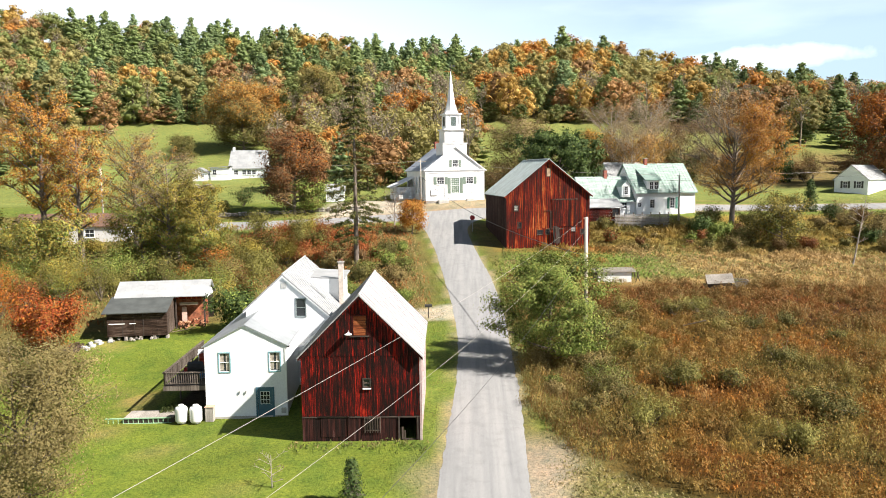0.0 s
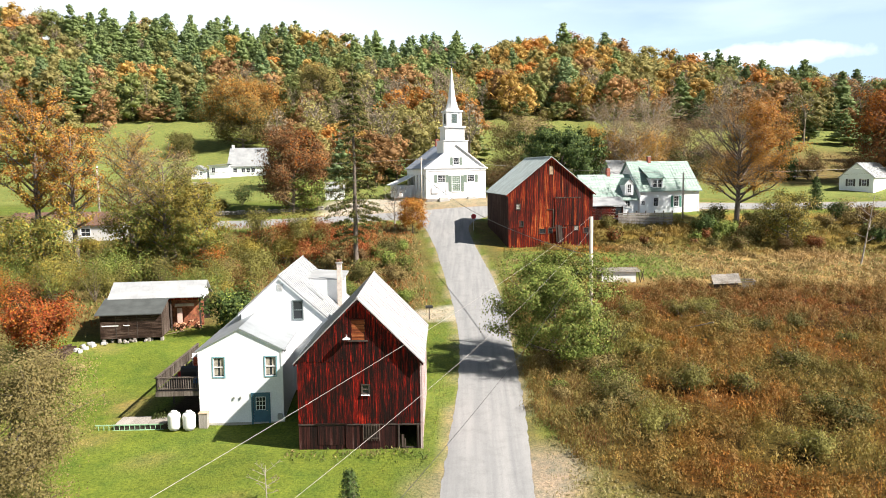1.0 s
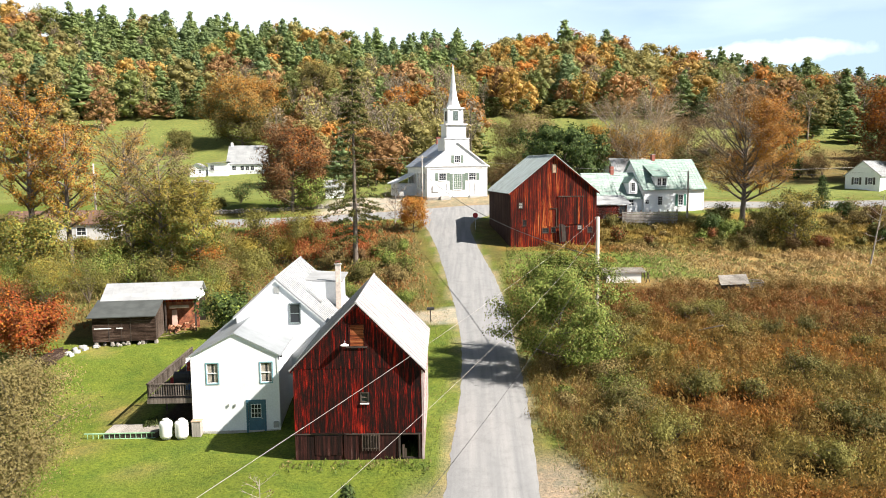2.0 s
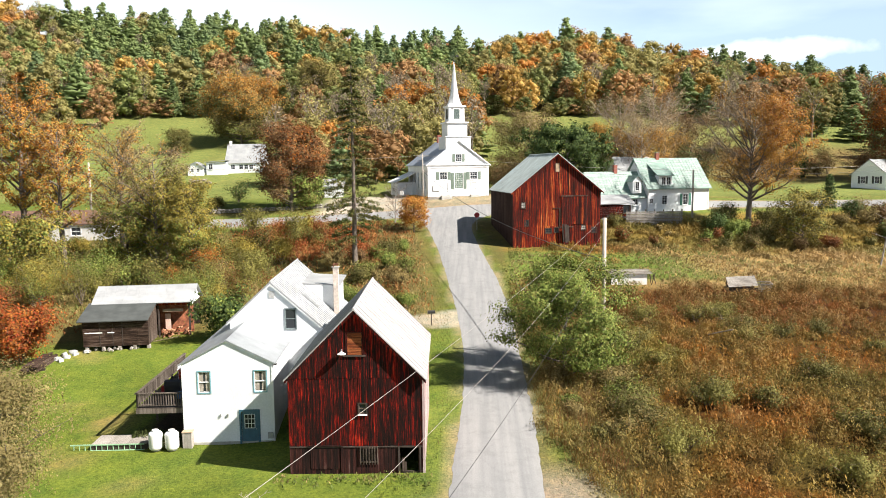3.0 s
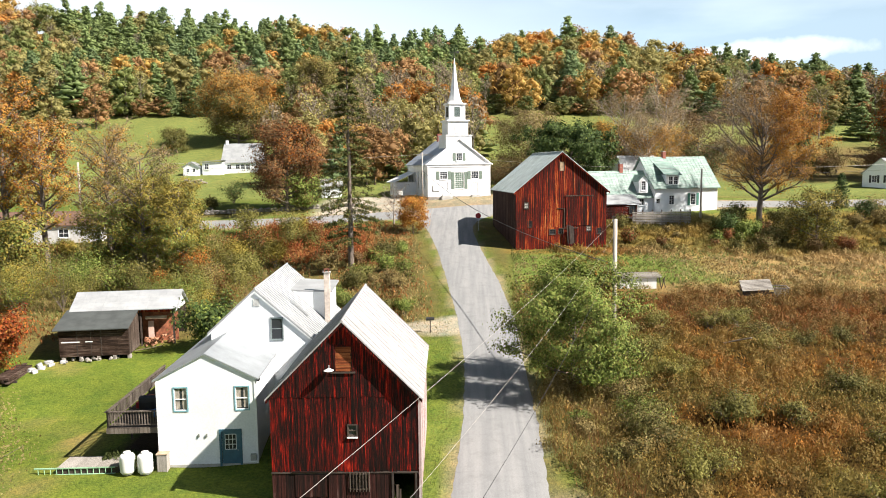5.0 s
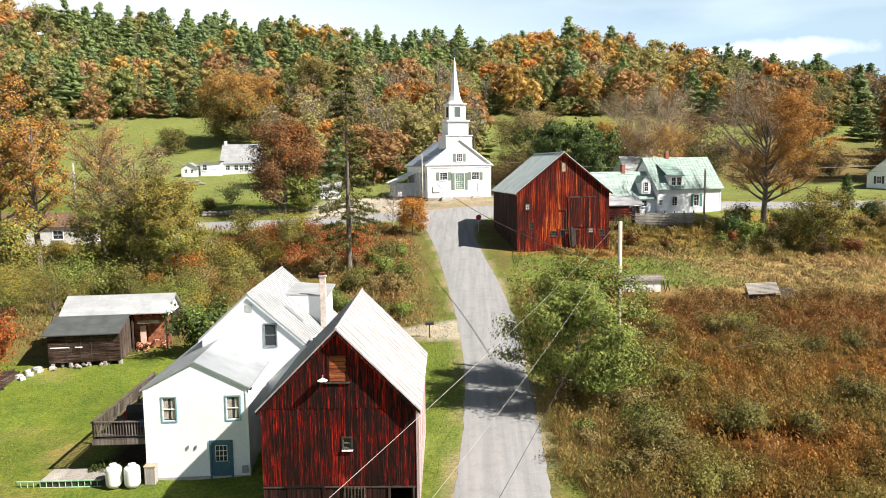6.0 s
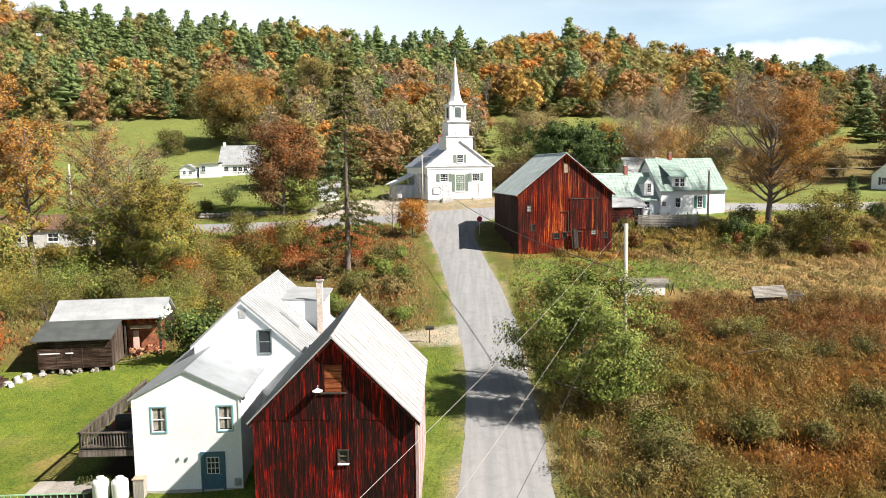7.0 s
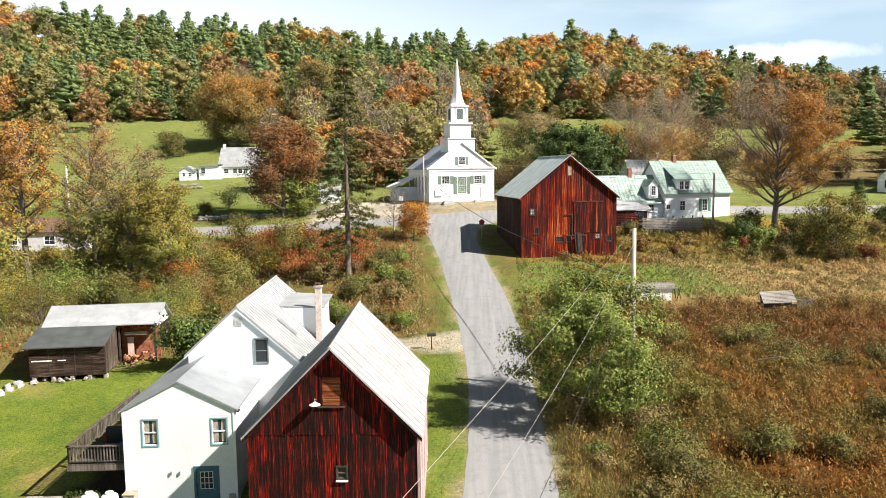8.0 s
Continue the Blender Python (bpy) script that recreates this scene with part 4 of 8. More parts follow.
    # wing roof
    oh, os = 0.07, 0.16
    ez = E - os * slope
    roof_plane("roof", h, M_WINGRF, (-os, -oh, ez + 0.02), (-os, 14.0, ez + 0.02), (W / 2, 14.0, P + 0.05), (W / 2, -oh, P + 0.05), 0.09)
    roof_plane("roof", h, M_WINGRF, (W + os, -oh, ez + 0.02), (W + os, D + 0.1, ez + 0.02), (W / 2, D + 0.1, P + 0.05), (W / 2, -oh, P + 0.05), 0.09)
    part("gutter_end", boxes((W + os - 0.06, -oh, ez - 0.13, W + os + 0.06, -oh + 0.3, ez - 0.05)), M_BLACK, h)
    # main block: gable to the front, ridge 10.8 long
    mw, me_, mp, m0, m1 = 8.0, 5.46, 9.04, D, 17.0
    c = 4.4
    msl = (mp - me_) / (mw / 2)
    l, r = c - 2.75, c + mw / 2
    le = mp - 2.75 * msl
    up = (5.32, 6.02, 5.9, 7.25)
    main = part("main_wall", prism([(l, 0), (r, 0), (r, me_), (c, mp - 0.05), (l, le)], m0 + 0.06, m0 + 0.14), M_WHITE, h)
    part("side_wall", boxes((l, m0 + 0.14, 0, l + 0.14, m1, le - 0.05), (r - 0.14, m0 + 0.14, 0, r, m1, me_)), M_WHITE, main)
    part("back_wall", prism([(l, 0), (r, 0), (r, me_), (c, mp - 0.05), (l, le)], m1, m1 + 0.14), M_WHITE, main)

    def mends(z):
        k, kl = max(0.0, (z - me_) / msl), max(0.0, (z - le) / msl)
        return (min(l + kl, c), max(r - k, c))
    clapboard("siding", main, M_CLAP, (0.4, mp - 0.1, mends), m0 + 0.06, "y", -1, 0.115, [(up[0] - 0.1, up[1] + 0.1, up[2] - 0.1, up[3] + 0.1)])
    clapboard("siding", main, M_CLAP, (0.4, me_, lambda z: (m0 + 0.1, m1)), r, "x", 1)
    clapboard("siding", main, M_CLAP, (5.0, le - 0.05, lambda z: (m0 + 0.1, m1)), l, "x", -1)
    window(h, up[0], up[1] - up[0], up[2], up[3] - up[2], m0 + 0.058, "y", -1, M_SLATETRIM, M_SLATETRIM, (1, 1), frame_w=0.05, sill=False, inset=-0.003)
    part("gable_vent", boxes((c - 0.12, m0 + 0.012, 8.02, c - 0.08, m0 + 0.04, 8.46), (c + 0.22, m0 + 0.012, 8.02, c + 0.26, m0 + 0.04, 8.46), (c - 0.08, m0 + 0.014, 8.02, c + 0.22, m0 + 0.04, 8.06), (c - 0.08, m0 + 0.014, 8.42, c + 0.22, m0 + 0.04, 8.46), *[(c - 0.08, m0 + 0.02, 8.09 + k * 0.065, c + 0.22, m0 + 0.04, 8.13 + k * 0.065) for k in range(5)]), M_GREYTRIM, h)
    mo, ms = 0.07, 0.3
    mez = me_ - ms * msl
    lez = le - 0.2 * msl
    part("rake_trim", prism([(l - 0.2, lez - 0.2), (l - 0.2, lez - 0.02), (c, mp - 0.02), (r + ms, mez - 0.02), (r + ms, mez - 0.2), (c, mp - 0.2)], m0 - mo + 0.01, m0 - mo + 0.05), M_WHITE, h)
    roof_plane("roof", h, M_ROOFH, (r + ms, m0 - mo, mez), (r + ms, m1 + 0.3, mez), (c, m1 + 0.3, mp + 0.04), (c, m0 - mo, mp + 0.04), 0.1, 0.45, 0.03)
    roof_plane("roof", h, M_ROOFH, (l - 0.2, m0 - mo, lez), (l - 0.2, m1 + 0.3, lez), (c, m1 + 0.3, mp + 0.04), (c, m0 - mo, mp + 0.04), 0.1, 0.45, 0.03)
    part("ridge_cap", rods(((c, m0 - mo, mp + 0.05), (c, m1 + 0.3, mp + 0.05), 0.07)), M_ROOFH, h)
    # shed dormer on the road side, chimney against it
    dz = mp - 1.2
    dorm = part("dormer", prism([(c + 0.9, mp - 0.9 * msl - 0.1), (r - 0.2, me_ + 0.1), (r - 0.2, dz - 0.04), (c + 0.9, dz + 0.1)], 11.3, 16.2), M_WHITE, h)
    part("dormer_roof", slab((r + 0.05, 11.28, dz + 0.03), (r + 0.05, 16.4, dz + 0.03), (c + 0.9, 16.4, dz + 0.2), (c + 0.9, 11.28, dz + 0.2), 0.08), M_ROOFH, dorm)
    ch = part("chimney", boxes((r - 0.45, 10.93, 2.0, r - 0.05, 11.25, 9.2), bev=0.02), M_PALEBRICK, h, "pale brick chimney")
    part("cap", boxes((r - 0.53, 10.88, 9.2, r + 0.03, 11.27, 9.28)), M_CONC, ch)
    part("flue_cover", boxes((r - 0.44, 10.95, 9.44, r - 0.06, 11.11, 9.48), (r - 0.4, 10.8, 9.28, r - 0.36, 10.85, 9.44), (r - 0.14, 11.01, 9.28, r - 0.1, 11.05, 9.44)), M_BRICK, ch)
    part("roof_patch", slab((c + 2.7, 8.6, mp - 2.7 * msl + 0.085), (c + 2.7, 9.1, mp - 2.7 * msl + 0.085), (c + 1.6, 9.1, mp - 1.6 * msl + 0.085), (c + 1.6, 8.6, mp - 1.6 * msl + 0.085), 0.04), M_STEEL, h)
    part("roof_pipe", rods(((r - 0.3, 6.4, mez + 0.2), (r - 0.3, 6.4, mez + 0.9), 0.06)), M_BLACK, h)
    # deck on the far side of the wing
    deck = part("deck", boxes(*[(-2.8, 0.2 + i * 0.16, 2.28, -0.02, 0.35 + i * 0.16, 2.33) for i in range(60)]), M_DECK, h)
    part("joist", boxes((-2.8, 0.2, 2.0, -0.02, 0.26, 2.28), (-2.86, 0.2, 2.0, -2.8, 9.8, 2.3), (-2.6, 5, 2.07, -0.02, 5.06, 2.28)), M_DECK, deck)
    for x, y in ((-2.78, 0.3), (-2.78, 3.5), (-2.78, 6.7), (-2.78, 9.7)):
        part("post", boxes((x - 0.05, y - 0.05, -0.8 if y > 1 else 2.05, x + 0.05, y + 0.05, 3.3)), M_DECK, deck)
    part("handrail", boxes((-2.86, 0.14, 3.22, -0.02, 0.3, 3.27), (-2.88, 0.14, 3.22, -2.7, 9.8, 3.27), (-2.8, 0.2, 2.46, -0.02, 0.24, 2.52), (-2.82, 0.2, 2.46, -2.77, 9.8, 2.52)), M_DECK, deck)
    for i in range(19):
        part("baluster", boxes((-2.72 + i * 0.15, 0.19, 2.46, -2.675 + i * 0.15, 0.235, 3.23)), M_DECK, deck)
    for i in range(56):
        part("baluster", boxes((-2.82, 0.4 + i * 0.168, 2.46, -2.775, 0.445 + i * 0.168, 3.23)), M_DECK, deck)
    return h


white_house()


def church():
    W, L, E, P = 11.5, 15.0, 5.7, 10.1
    c = thing("church", pose(-6.62, 143.2, 16.95, 0, 0, 18.3), "white wooden village church with a slender spire and shuttered windows", "church")
    m = W / 2
    sl = (P - E) / m
    wins = [(4.95, 6.55, 1.35, 4.2), (2.2, 3.55, 3.05, 4.35), (7.95, 9.3, 3.05, 4.35)]
    doors = [(2.75, 3.65, 0.3, 2.45), (8.2, 9.1, 0.3, 2.45)]
    front = part("front_wall", wall_with(0, W, -0.6, E, wins + doors, 0, 0.18), M_CHURCH, c)
    part("gable_wall", prism([(0, E), (W, E), (m, P - 0.05)], 0, 0.18), M_CHURCH, front)
    sw = [(1.6 + i * 2.3, 2.55 + i * 2.3, 1.3, 4.4) for i in range(6)]
    left = part("side_wall", wall_with(0.18, L, -0.6, E, sw, 0, 0.18, "x"), M_CHURCH, c)
    part("side_wall", boxes((W - 0.18, 0.18, -0.6, W, L, E)), M_CHURCH, c)
    part("back_wall", prism([(0.18, -0.6), (W - 0.18, -0.6), (W - 0.18, E), (m, P - 0.2), (0.18, E)], L - 0.18, L), M_CHURCH, c)
    clapboard("siding", front, M_CHURCH, (0.25, E - 0.5, lambda z: (0.3, W - 0.3)), 0.0, "y", -1, 0.14, [(a - 0.75, b + 0.75, q - 0.15, t + 0.15) for a, b, q, t in wins] + [(a - 0.15, b + 0.15, q - 0.1, t + 0.2) for a, b, q, t in doors])
    part("corner_pilaster", boxes((-0.04, -0.05, -0.3, 0.4, 0.02, E - 0.35), (-0.06, 0.02, -0.3, 0.0, 0.4, E - 0.35)), M_CHURCH, c)
    part("corner_pilaster", boxes((W - 0.4, -0.05, -0.3, W + 0.04, 0.02, E - 0.35)), M_CHURCH, c)
    part("frieze", boxes((-0.1, -0.1, E - 0.55, W + 0.1, 0.0, E - 0.12), (-0.1, 0.0, E - 0.55, 0.0, L, E - 0.12)), M_CHURCH, c)
    part("cornice", boxes((-0.42, -0.26, E - 0.12, W + 0.42, 0.05, E + 0.02)), M_CHURCH, c)
    part("foundation", boxes((-0.05, -0.08, -1.2, W + 0.05, 0.3, 0.0), (-0.05, 0.3, -1.2, 0.3, L, 0.0)), M_STONE, c, "grey stone foundation")
    pane = plain("pale_green_blind", (0.15, 0.21, 0.155), 0.4, 0.08, 3)
    for i, (a, b, q, t) in enumerate(wins):
        w = window(c, a, b - a, q, t - q, 0.0, "y", -1, M_CHURCH, M_WHITE, (3, 4) if i else (4, 8), M_GLASS if i else pane, 0.1)
        for x in (a - 0.68, b + 0.1):
            s = part("shutter", boxes((x, -0.06, q - 0.05, x + 0.58, -0.015, t + 0.05)), M_SHUT, w)
            part("louvre", boxes(*[(x + 0.06, -0.075, q + 0.05 + k * 0.14, x + 0.52, -0.055, q + 0.13 + k * 0.14) for k in range(int((t - q) / 0.14))]), M_SHUT, s)
    gw = window(c, 5.2, 1.1, 6.25, 1.3, -0.06, "y", -1, M_CHURCH, M_WHITE, (3, 4), M_GLASS, 0.08)
    for x in (4.6, 6.4):
        part("shutter", boxes((x, -0.06, 6.2, x + 0.5, -0.012, 7.6)), M_SHUT, gw)
    for a, b, q, t in doors:
        d = part("door", boxes((a, 0.02, q, b, 0.08, t)), M_CHURCH, c, "white panelled church door")
        part("casing", boxes((a - 0.14, -0.06, 0.2, a, 0.02, t + 0.15), (b, -0.06, 0.2, b + 0.14, 0.02, t + 0.15), (a - 0.14, -0.07, t, b + 0.14, 0.02, t + 0.16)), M_WHITE, d)
        part("panel", boxes((a + 0.12, 0.0, q + 0.2, a + 0.4, 0.02, q + 0.9), (b - 0.4, 0.0, q + 0.2, b - 0.12, 0.02, q + 0.9), (a + 0.12, 0.0, q + 1.05, a + 0.4, 0.02, q + 1.9), (b - 0.4, 0.0, q + 1.05, b - 0.12, 0.02, q + 1.9)), M_WHITE, d)
        part("knob", boxes((b - 0.16, -0.05, q + 1.0, b - 0.08, 0.02, q + 1.1)), M_BLACK, d)
        part("step", boxes((a - 0.5, -1.1, -0.7, b + 0.5, -0.02, 0.0), (a - 0.3, -0.7, 0.0, b + 0.3, -0.02, 0.2)), M_CONC, d)
    board = part("notice_board", boxes((0.95, -0.12, 1.0, 2.15, -0.05, 2.05)), M_WHITE, c)
    part("frame", boxes((0.9, -0.14, 0.95, 2.2, -0.1, 1.0), (0.9, -0.14, 2.05, 2.2, -0.1, 2.1), (0.9, -0.14, 1.0, 0.95, -0.1, 2.05), (2.15, -0.14, 1.0, 2.2, -0.1, 2.05)), M_GREYBD, board)
    for a, b, q, t in sw:
        window(c, a, b - a, q, t - q, 0.0, "x", -1, M_CHURCH, M_WHITE, (3, 8), M_GLASS, 0.1)
    oh = 0.42
    roof_plane("roof", c, M_ROOFC, (-oh, -0.2, E - 0.1), (-oh, L + 0.3, E - 0.1), (m, L + 0.3, P + 0.12), (m, -0.2, P + 0.12), 0.12, 0.0)
    roof_plane("roof", c, M_ROOFC, (W + oh, -0.2, E - 0.1), (W + oh, L + 0.3, E - 0.1), (m, L + 0.3, P + 0.12), (m, -0.2, P + 0.12), 0.12, 0.0)
    part("rake_trim", prism([(-oh, E - 0.32), (-oh, E - 0.1), (m, P + 0.1), (W + oh, E - 0.1), (W + oh, E - 0.32), (m, P - 0.16)], -0.24, -0.16), M_CHURCH, c)
    # tower in three stages, then the spire
    tv = 2.35
    tower = part("tower_base", boxes((m - 2.35, tv - 2.32, P - 3.0, m + 2.35, tv + 2.35, 10.75), (m - 2.45, tv - 2.45, 10.6, m + 2.45, tv + 2.45, 10.75)), M_CHURCH, c)
    part("tower_stage", boxes((m - 1.85, tv - 1.85, 10.7, m + 1.85, tv + 1.85, 13.1), (m - 2.1, tv - 2.1, 13.1, m + 2.1, tv + 2.1, 13.35), (m - 0.6, tv - 1.9, 11.0, m + 0.6, tv - 1.85, 12.7)), M_CHURCH, tower)
    bel = part("belfry", boxes((m - 1.4, tv - 1.4, 13.35, m + 1.4, tv + 1.4, 16.05), (m - 1.65, tv - 1.65, 16.05, m + 1.65, tv + 1.65, 16.3), (m - 1.48, tv - 1.48, 13.35, m - 1.1, tv - 1.4, 16.05), (m + 1.1, tv - 1.48, 13.35, m + 1.48, tv - 1.4, 16.05)), M_CHURCH, tower)
    part("louvre", boxes(*[(m - 0.55, tv - 1.46, 13.95 + i * 0.17, m + 0.55, tv - 1.41, 14.08 + i * 0.17) for i in range(10)]), plain("dark_green_louvre", (0.09, 0.13, 0.12), 0.6), bel)
    part("louvre", boxes((m - 1.46, tv - 0.5, 13.9, m - 1.41, tv + 0.5, 15.7)), M_BLACK, bel)
    part("casing", boxes((m - 0.7, tv - 1.47, 13.8, m - 0.55, tv - 1.4, 15.8), (m + 0.55, tv - 1.47, 13.8, m + 0.7, tv - 1.4, 15.8), (m - 0.7, tv - 1.47, 15.65, m + 0.7, tv - 1.4, 15.8)), M_WHITE, bel)
    bm = lathe([(1.5, 16.3), (1.2, 16.75), (0.92, 17.6), (0.68, 18.8), (0.46, 20.4), (0.27, 22.2), (0.06, 24.2)], 8)
    bmesh.ops.rotate(bm, verts=bm.verts[:], cent=(0, 0, 0), matrix=Matrix.Rotation(math.pi / 8, 3, "Z"))
    bmesh.ops.translate(bm, verts=bm.verts[:], vec=(m, tv, 0))
    spire = part("spire", bm, M_CHURCH, tower)
    bm = rods(((m, tv, 24.1), (m, tv, 25.6), 0.035), ((m - 0.7, tv, 25.2), (m + 0.8, tv, 25.2), 0.03))
    box(bm, m + 0.4, tv - 0.02, 25.05, m + 0.9, tv + 0.02, 25.4)
    bmesh.ops.create_uvsphere(bm, u_segments=10, v_segments=8, radius=0.13, matrix=Matrix.Translation((m, tv, 24.35)))
    bmesh.ops.create_uvsphere(bm, u_segments=10, v_segments=8, radius=0.09, matrix=Matrix.Translation((m, tv, 24.8)))
    part("weather_vane", bm, M_BLACK, spire)
    part("chimney", boxes((m - 0.35, L - 2.5, P - 0.6, m + 0.35, L - 1.8, P + 1.3), (m - 0.4, L - 2.55, P + 1.2, m + 0.4, L - 1.75, P + 1.35)), M_BRICK, c)
    # lean-to at the back corner
    ell = part("lean_to", boxes((-3.6, 8.8, -0.6, 0.0, 14.6, 2.4)), M_CHURCH, c)
    part("lean_to_roof", slab((-4.3, 8.4, 2.45), (-4.3, 15.0, 2.45), (-0.05, 15.0, 4.3), (-0.05, 8.4, 4.3), 0.14), M_WHITE, ell)
    for i in range(4):
        part("porch_post", boxes((-4.1 + i * 1.1, 8.5, -0.6, -3.98 + i * 1.1, 8.62, 2.4)), M_WHITE, ell)
    return c


church()


def green_house():
    W, Dp, E, P = 11.7, 9.0, 4.6, 9.3
    h = thing("green_roofed_house", pose(30.83, 136.27, 14.05, 0, 0, 17), "white farmhouse with a patchy pale green metal roof and dormers", "house")
    wins = [(0.3, 1.0, 1.7, 2.5), (2.7, 3.6, 1.5, 3.0), (6.7, 7.6, 1.4, 3.2)]
    front = part("front_wall", wall_with(0, W, -1.2, E, wins, 0, 0.16), M_CLAP, h)
    part("side_wall", prism([(0, -1.2), (Dp, -1.2), (Dp, E), (Dp / 2, P - 0.1), (0, E)], 0.0 + 0.02, 0.16, "x"), M_CLAP, front)
    part("side_wall", prism([(0, -1.2), (Dp, -1.2), (Dp, E), (Dp / 2, P - 0.1), (0, E)], W - 0.16, W - 0.02, "x"), M_CLAP, front)
    part("back_wall", boxes((0.16, Dp - 0.16, -1.2, W - 0.16, Dp, E)), M_CLAP, front)
    for a, b, q, t in wins:
        win = window(h, a, b - a, q, t - q, 0.0, "y", -1, M_WHITE, M_WHITE, (2, 4), M_GLASS, 0.1)
        if a > 6:
            for x in (a - 0.6, b + 0.15):
                part("shutter", boxes((x, -0.06, q - 0.1, x + 0.45, -0.01, t + 0.1)), plain("green_shutter", (0.06, 0.2, 0.15), 0.6), win)
    part("corner_board", boxes((W - 0.2, -0.04, -0.8, W + 0.02, 0.0, E - 0.1)), M_WHITE, h)
    part("corner_board", boxes((0, -0.04, -0.8, 0.2, 0.0, E - 0.1)), M_WHITE, h)
    part("foundation", boxes((-0.04, -0.04, -2.0, W + 0.04, 0.3, -0.7)), M_STONE, h)
    o = 0.4
    s = (P - E) / (Dp / 2)
    roof_plane("roof", h, M_ROOFG, (-o, -o, E - o * s), (W + o, -o, E - o * s), (W + o, Dp / 2, P + 0.05), (-o, Dp / 2, P + 0.05), 0.12, 0.6)
    roof_plane("roof", h, M_ROOFG, (-o, Dp + o, E - o * s), (W + o, Dp + o, E - o * s), (W + o, Dp / 2, P + 0.05), (-o, Dp / 2, P + 0.05), 0.12, 0.6)
    ch = part("chimney", boxes((3.9, Dp / 2 - 0.3, P - 0.6, 4.45, Dp / 2 + 0.3, P + 0.9)), M_BRICK, h)
    part("cap", boxes((3.85, Dp / 2 - 0.35, P + 0.9, 4.5, Dp / 2 + 0.35, P + 1.0)), M_CONC, ch)
    # shed dormer with a pair of windows
    d = part("dormer", boxes((2.2, 0.25, E - 0.1, 4.6, 3.4, E + 1.85)), M_WHITE, h)
    part("dormer_roof", slab((1.7, -0.1, E + 1.8), (4.9, -0.1, E + 1.8), (4.9, 3.7, P - 0.8), (1.7, 3.7, P - 0.8), 0.1), M_ROOFG, d)
    for x in (2.65, 3.6):
        window(h, x, 0.75, E + 0.2, 1.3, 0.19, "y", -1, M_WHITE, M_WHITE, (2, 2), M_GLASS, 0.08)
    # lower ell with a gabled dormer
    ew, ed, ee, ep = 9.8, 6.4, 3.2, 7.1
    e = part("ell_wall", boxes((-ew, 0.6, -2.2, 0.0, 0.76, ee), (-ew, 0.76, -2.2, -ew + 0.16, ed, ee)), M_CLAP, h)
    es = (ep - ee) / (ed / 2)
    roof_plane("ell_roof", h, M_ROOFG, (-ew - 0.3, 0.2, ee - 0.4 * es), (0.3, 0.2, ee - 0.4 * es), (0.3, 0.6 + ed / 2, ep), (-ew - 0.3, 0.6 + ed / 2, ep), 0.1, 0.6)
    roof_plane("ell_roof", h, M_ROOFG, (-ew - 0.3, ed + 1.0, ee - 0.4 * es), (0.3, ed + 1.0, ee - 0.4 * es), (0.3, 0.6 + ed / 2, ep), (-ew - 0.3, 0.6 + ed / 2, ep), 0.1, 0.6)
    gd = part("gabled_dormer", prism([(-2.7, ee + 0.3), (-1.1, ee + 0.3), (-1.1, ee + 2.4), (-1.9, ee + 3.1), (-2.7, ee + 2.4)], 0.3, 3.2), M_WHITE, h)
    roof_plane("dormer_roof", gd, M_ROOFG, (-2.95, 0.1, ee + 2.2), (-2.95, 3.8, ee + 2.2), (-1.9, 3.8, ee + 3.25), (-1.9, 0.1, ee + 3.25), 0.08)
    roof_plane("dormer_roof", gd, M_ROOFG, (-0.85, 0.1, ee + 2.2), (-0.85, 3.8, ee + 2.2), (-1.9, 3.8, ee + 3.25), (-1.9, 0.1, ee + 3.25), 0.08)
    window(h, -2.25, 0.7, ee + 0.75, 1.45, 0.24, "y", -1, M_WHITE, M_WHITE, (2, 4), M_GLASS, 0.08)
    window(h, -2.5, 0.9, 1.5, 1.0, 0.54, "y", -1, M_WHITE, M_WHITE, (2, 2), M_GLASS, 0.08)
    part("chimney", boxes((-4.5, 0.6 + ed / 2 - 0.3, ep - 0.6, -3.9, 0.6 + ed / 2 + 0.3, ep + 1.1)), M_BRICK, h)
    # low porch roof and red shed between ell and barn
    part("porch_roof", slab((-10.6, -2.2, 2.0), (-3.6, -2.2, 2.0), (-3.6, 0.5, 3.3), (-10.6, 0.5, 3.3), 0.12), M_ROOFH, h, "pale sheet metal porch roof")
    pw = part("porch_wall", boxes(*[(-10.4, -1.9, -2.0 + i * 0.25, -4.2, -1.8, -1.77 + i * 0.25) for i in range(15)]), M_BAR2, h)
    # flat dark panel on the wall, painting the shade inside a porch opening
    part("dark_opening_panel", boxes((-8.6, -1.93, -1.8, -7.4, -1.9, 0.1)), M_INSIDE, pw)
    window(h, -5.6, 1.1, 0.4, 1.2, -1.96, "y", -1, M_GREYBD, M_GREYBD, (2, 2), M_GLASS, 0.07)
    return h


green_house()


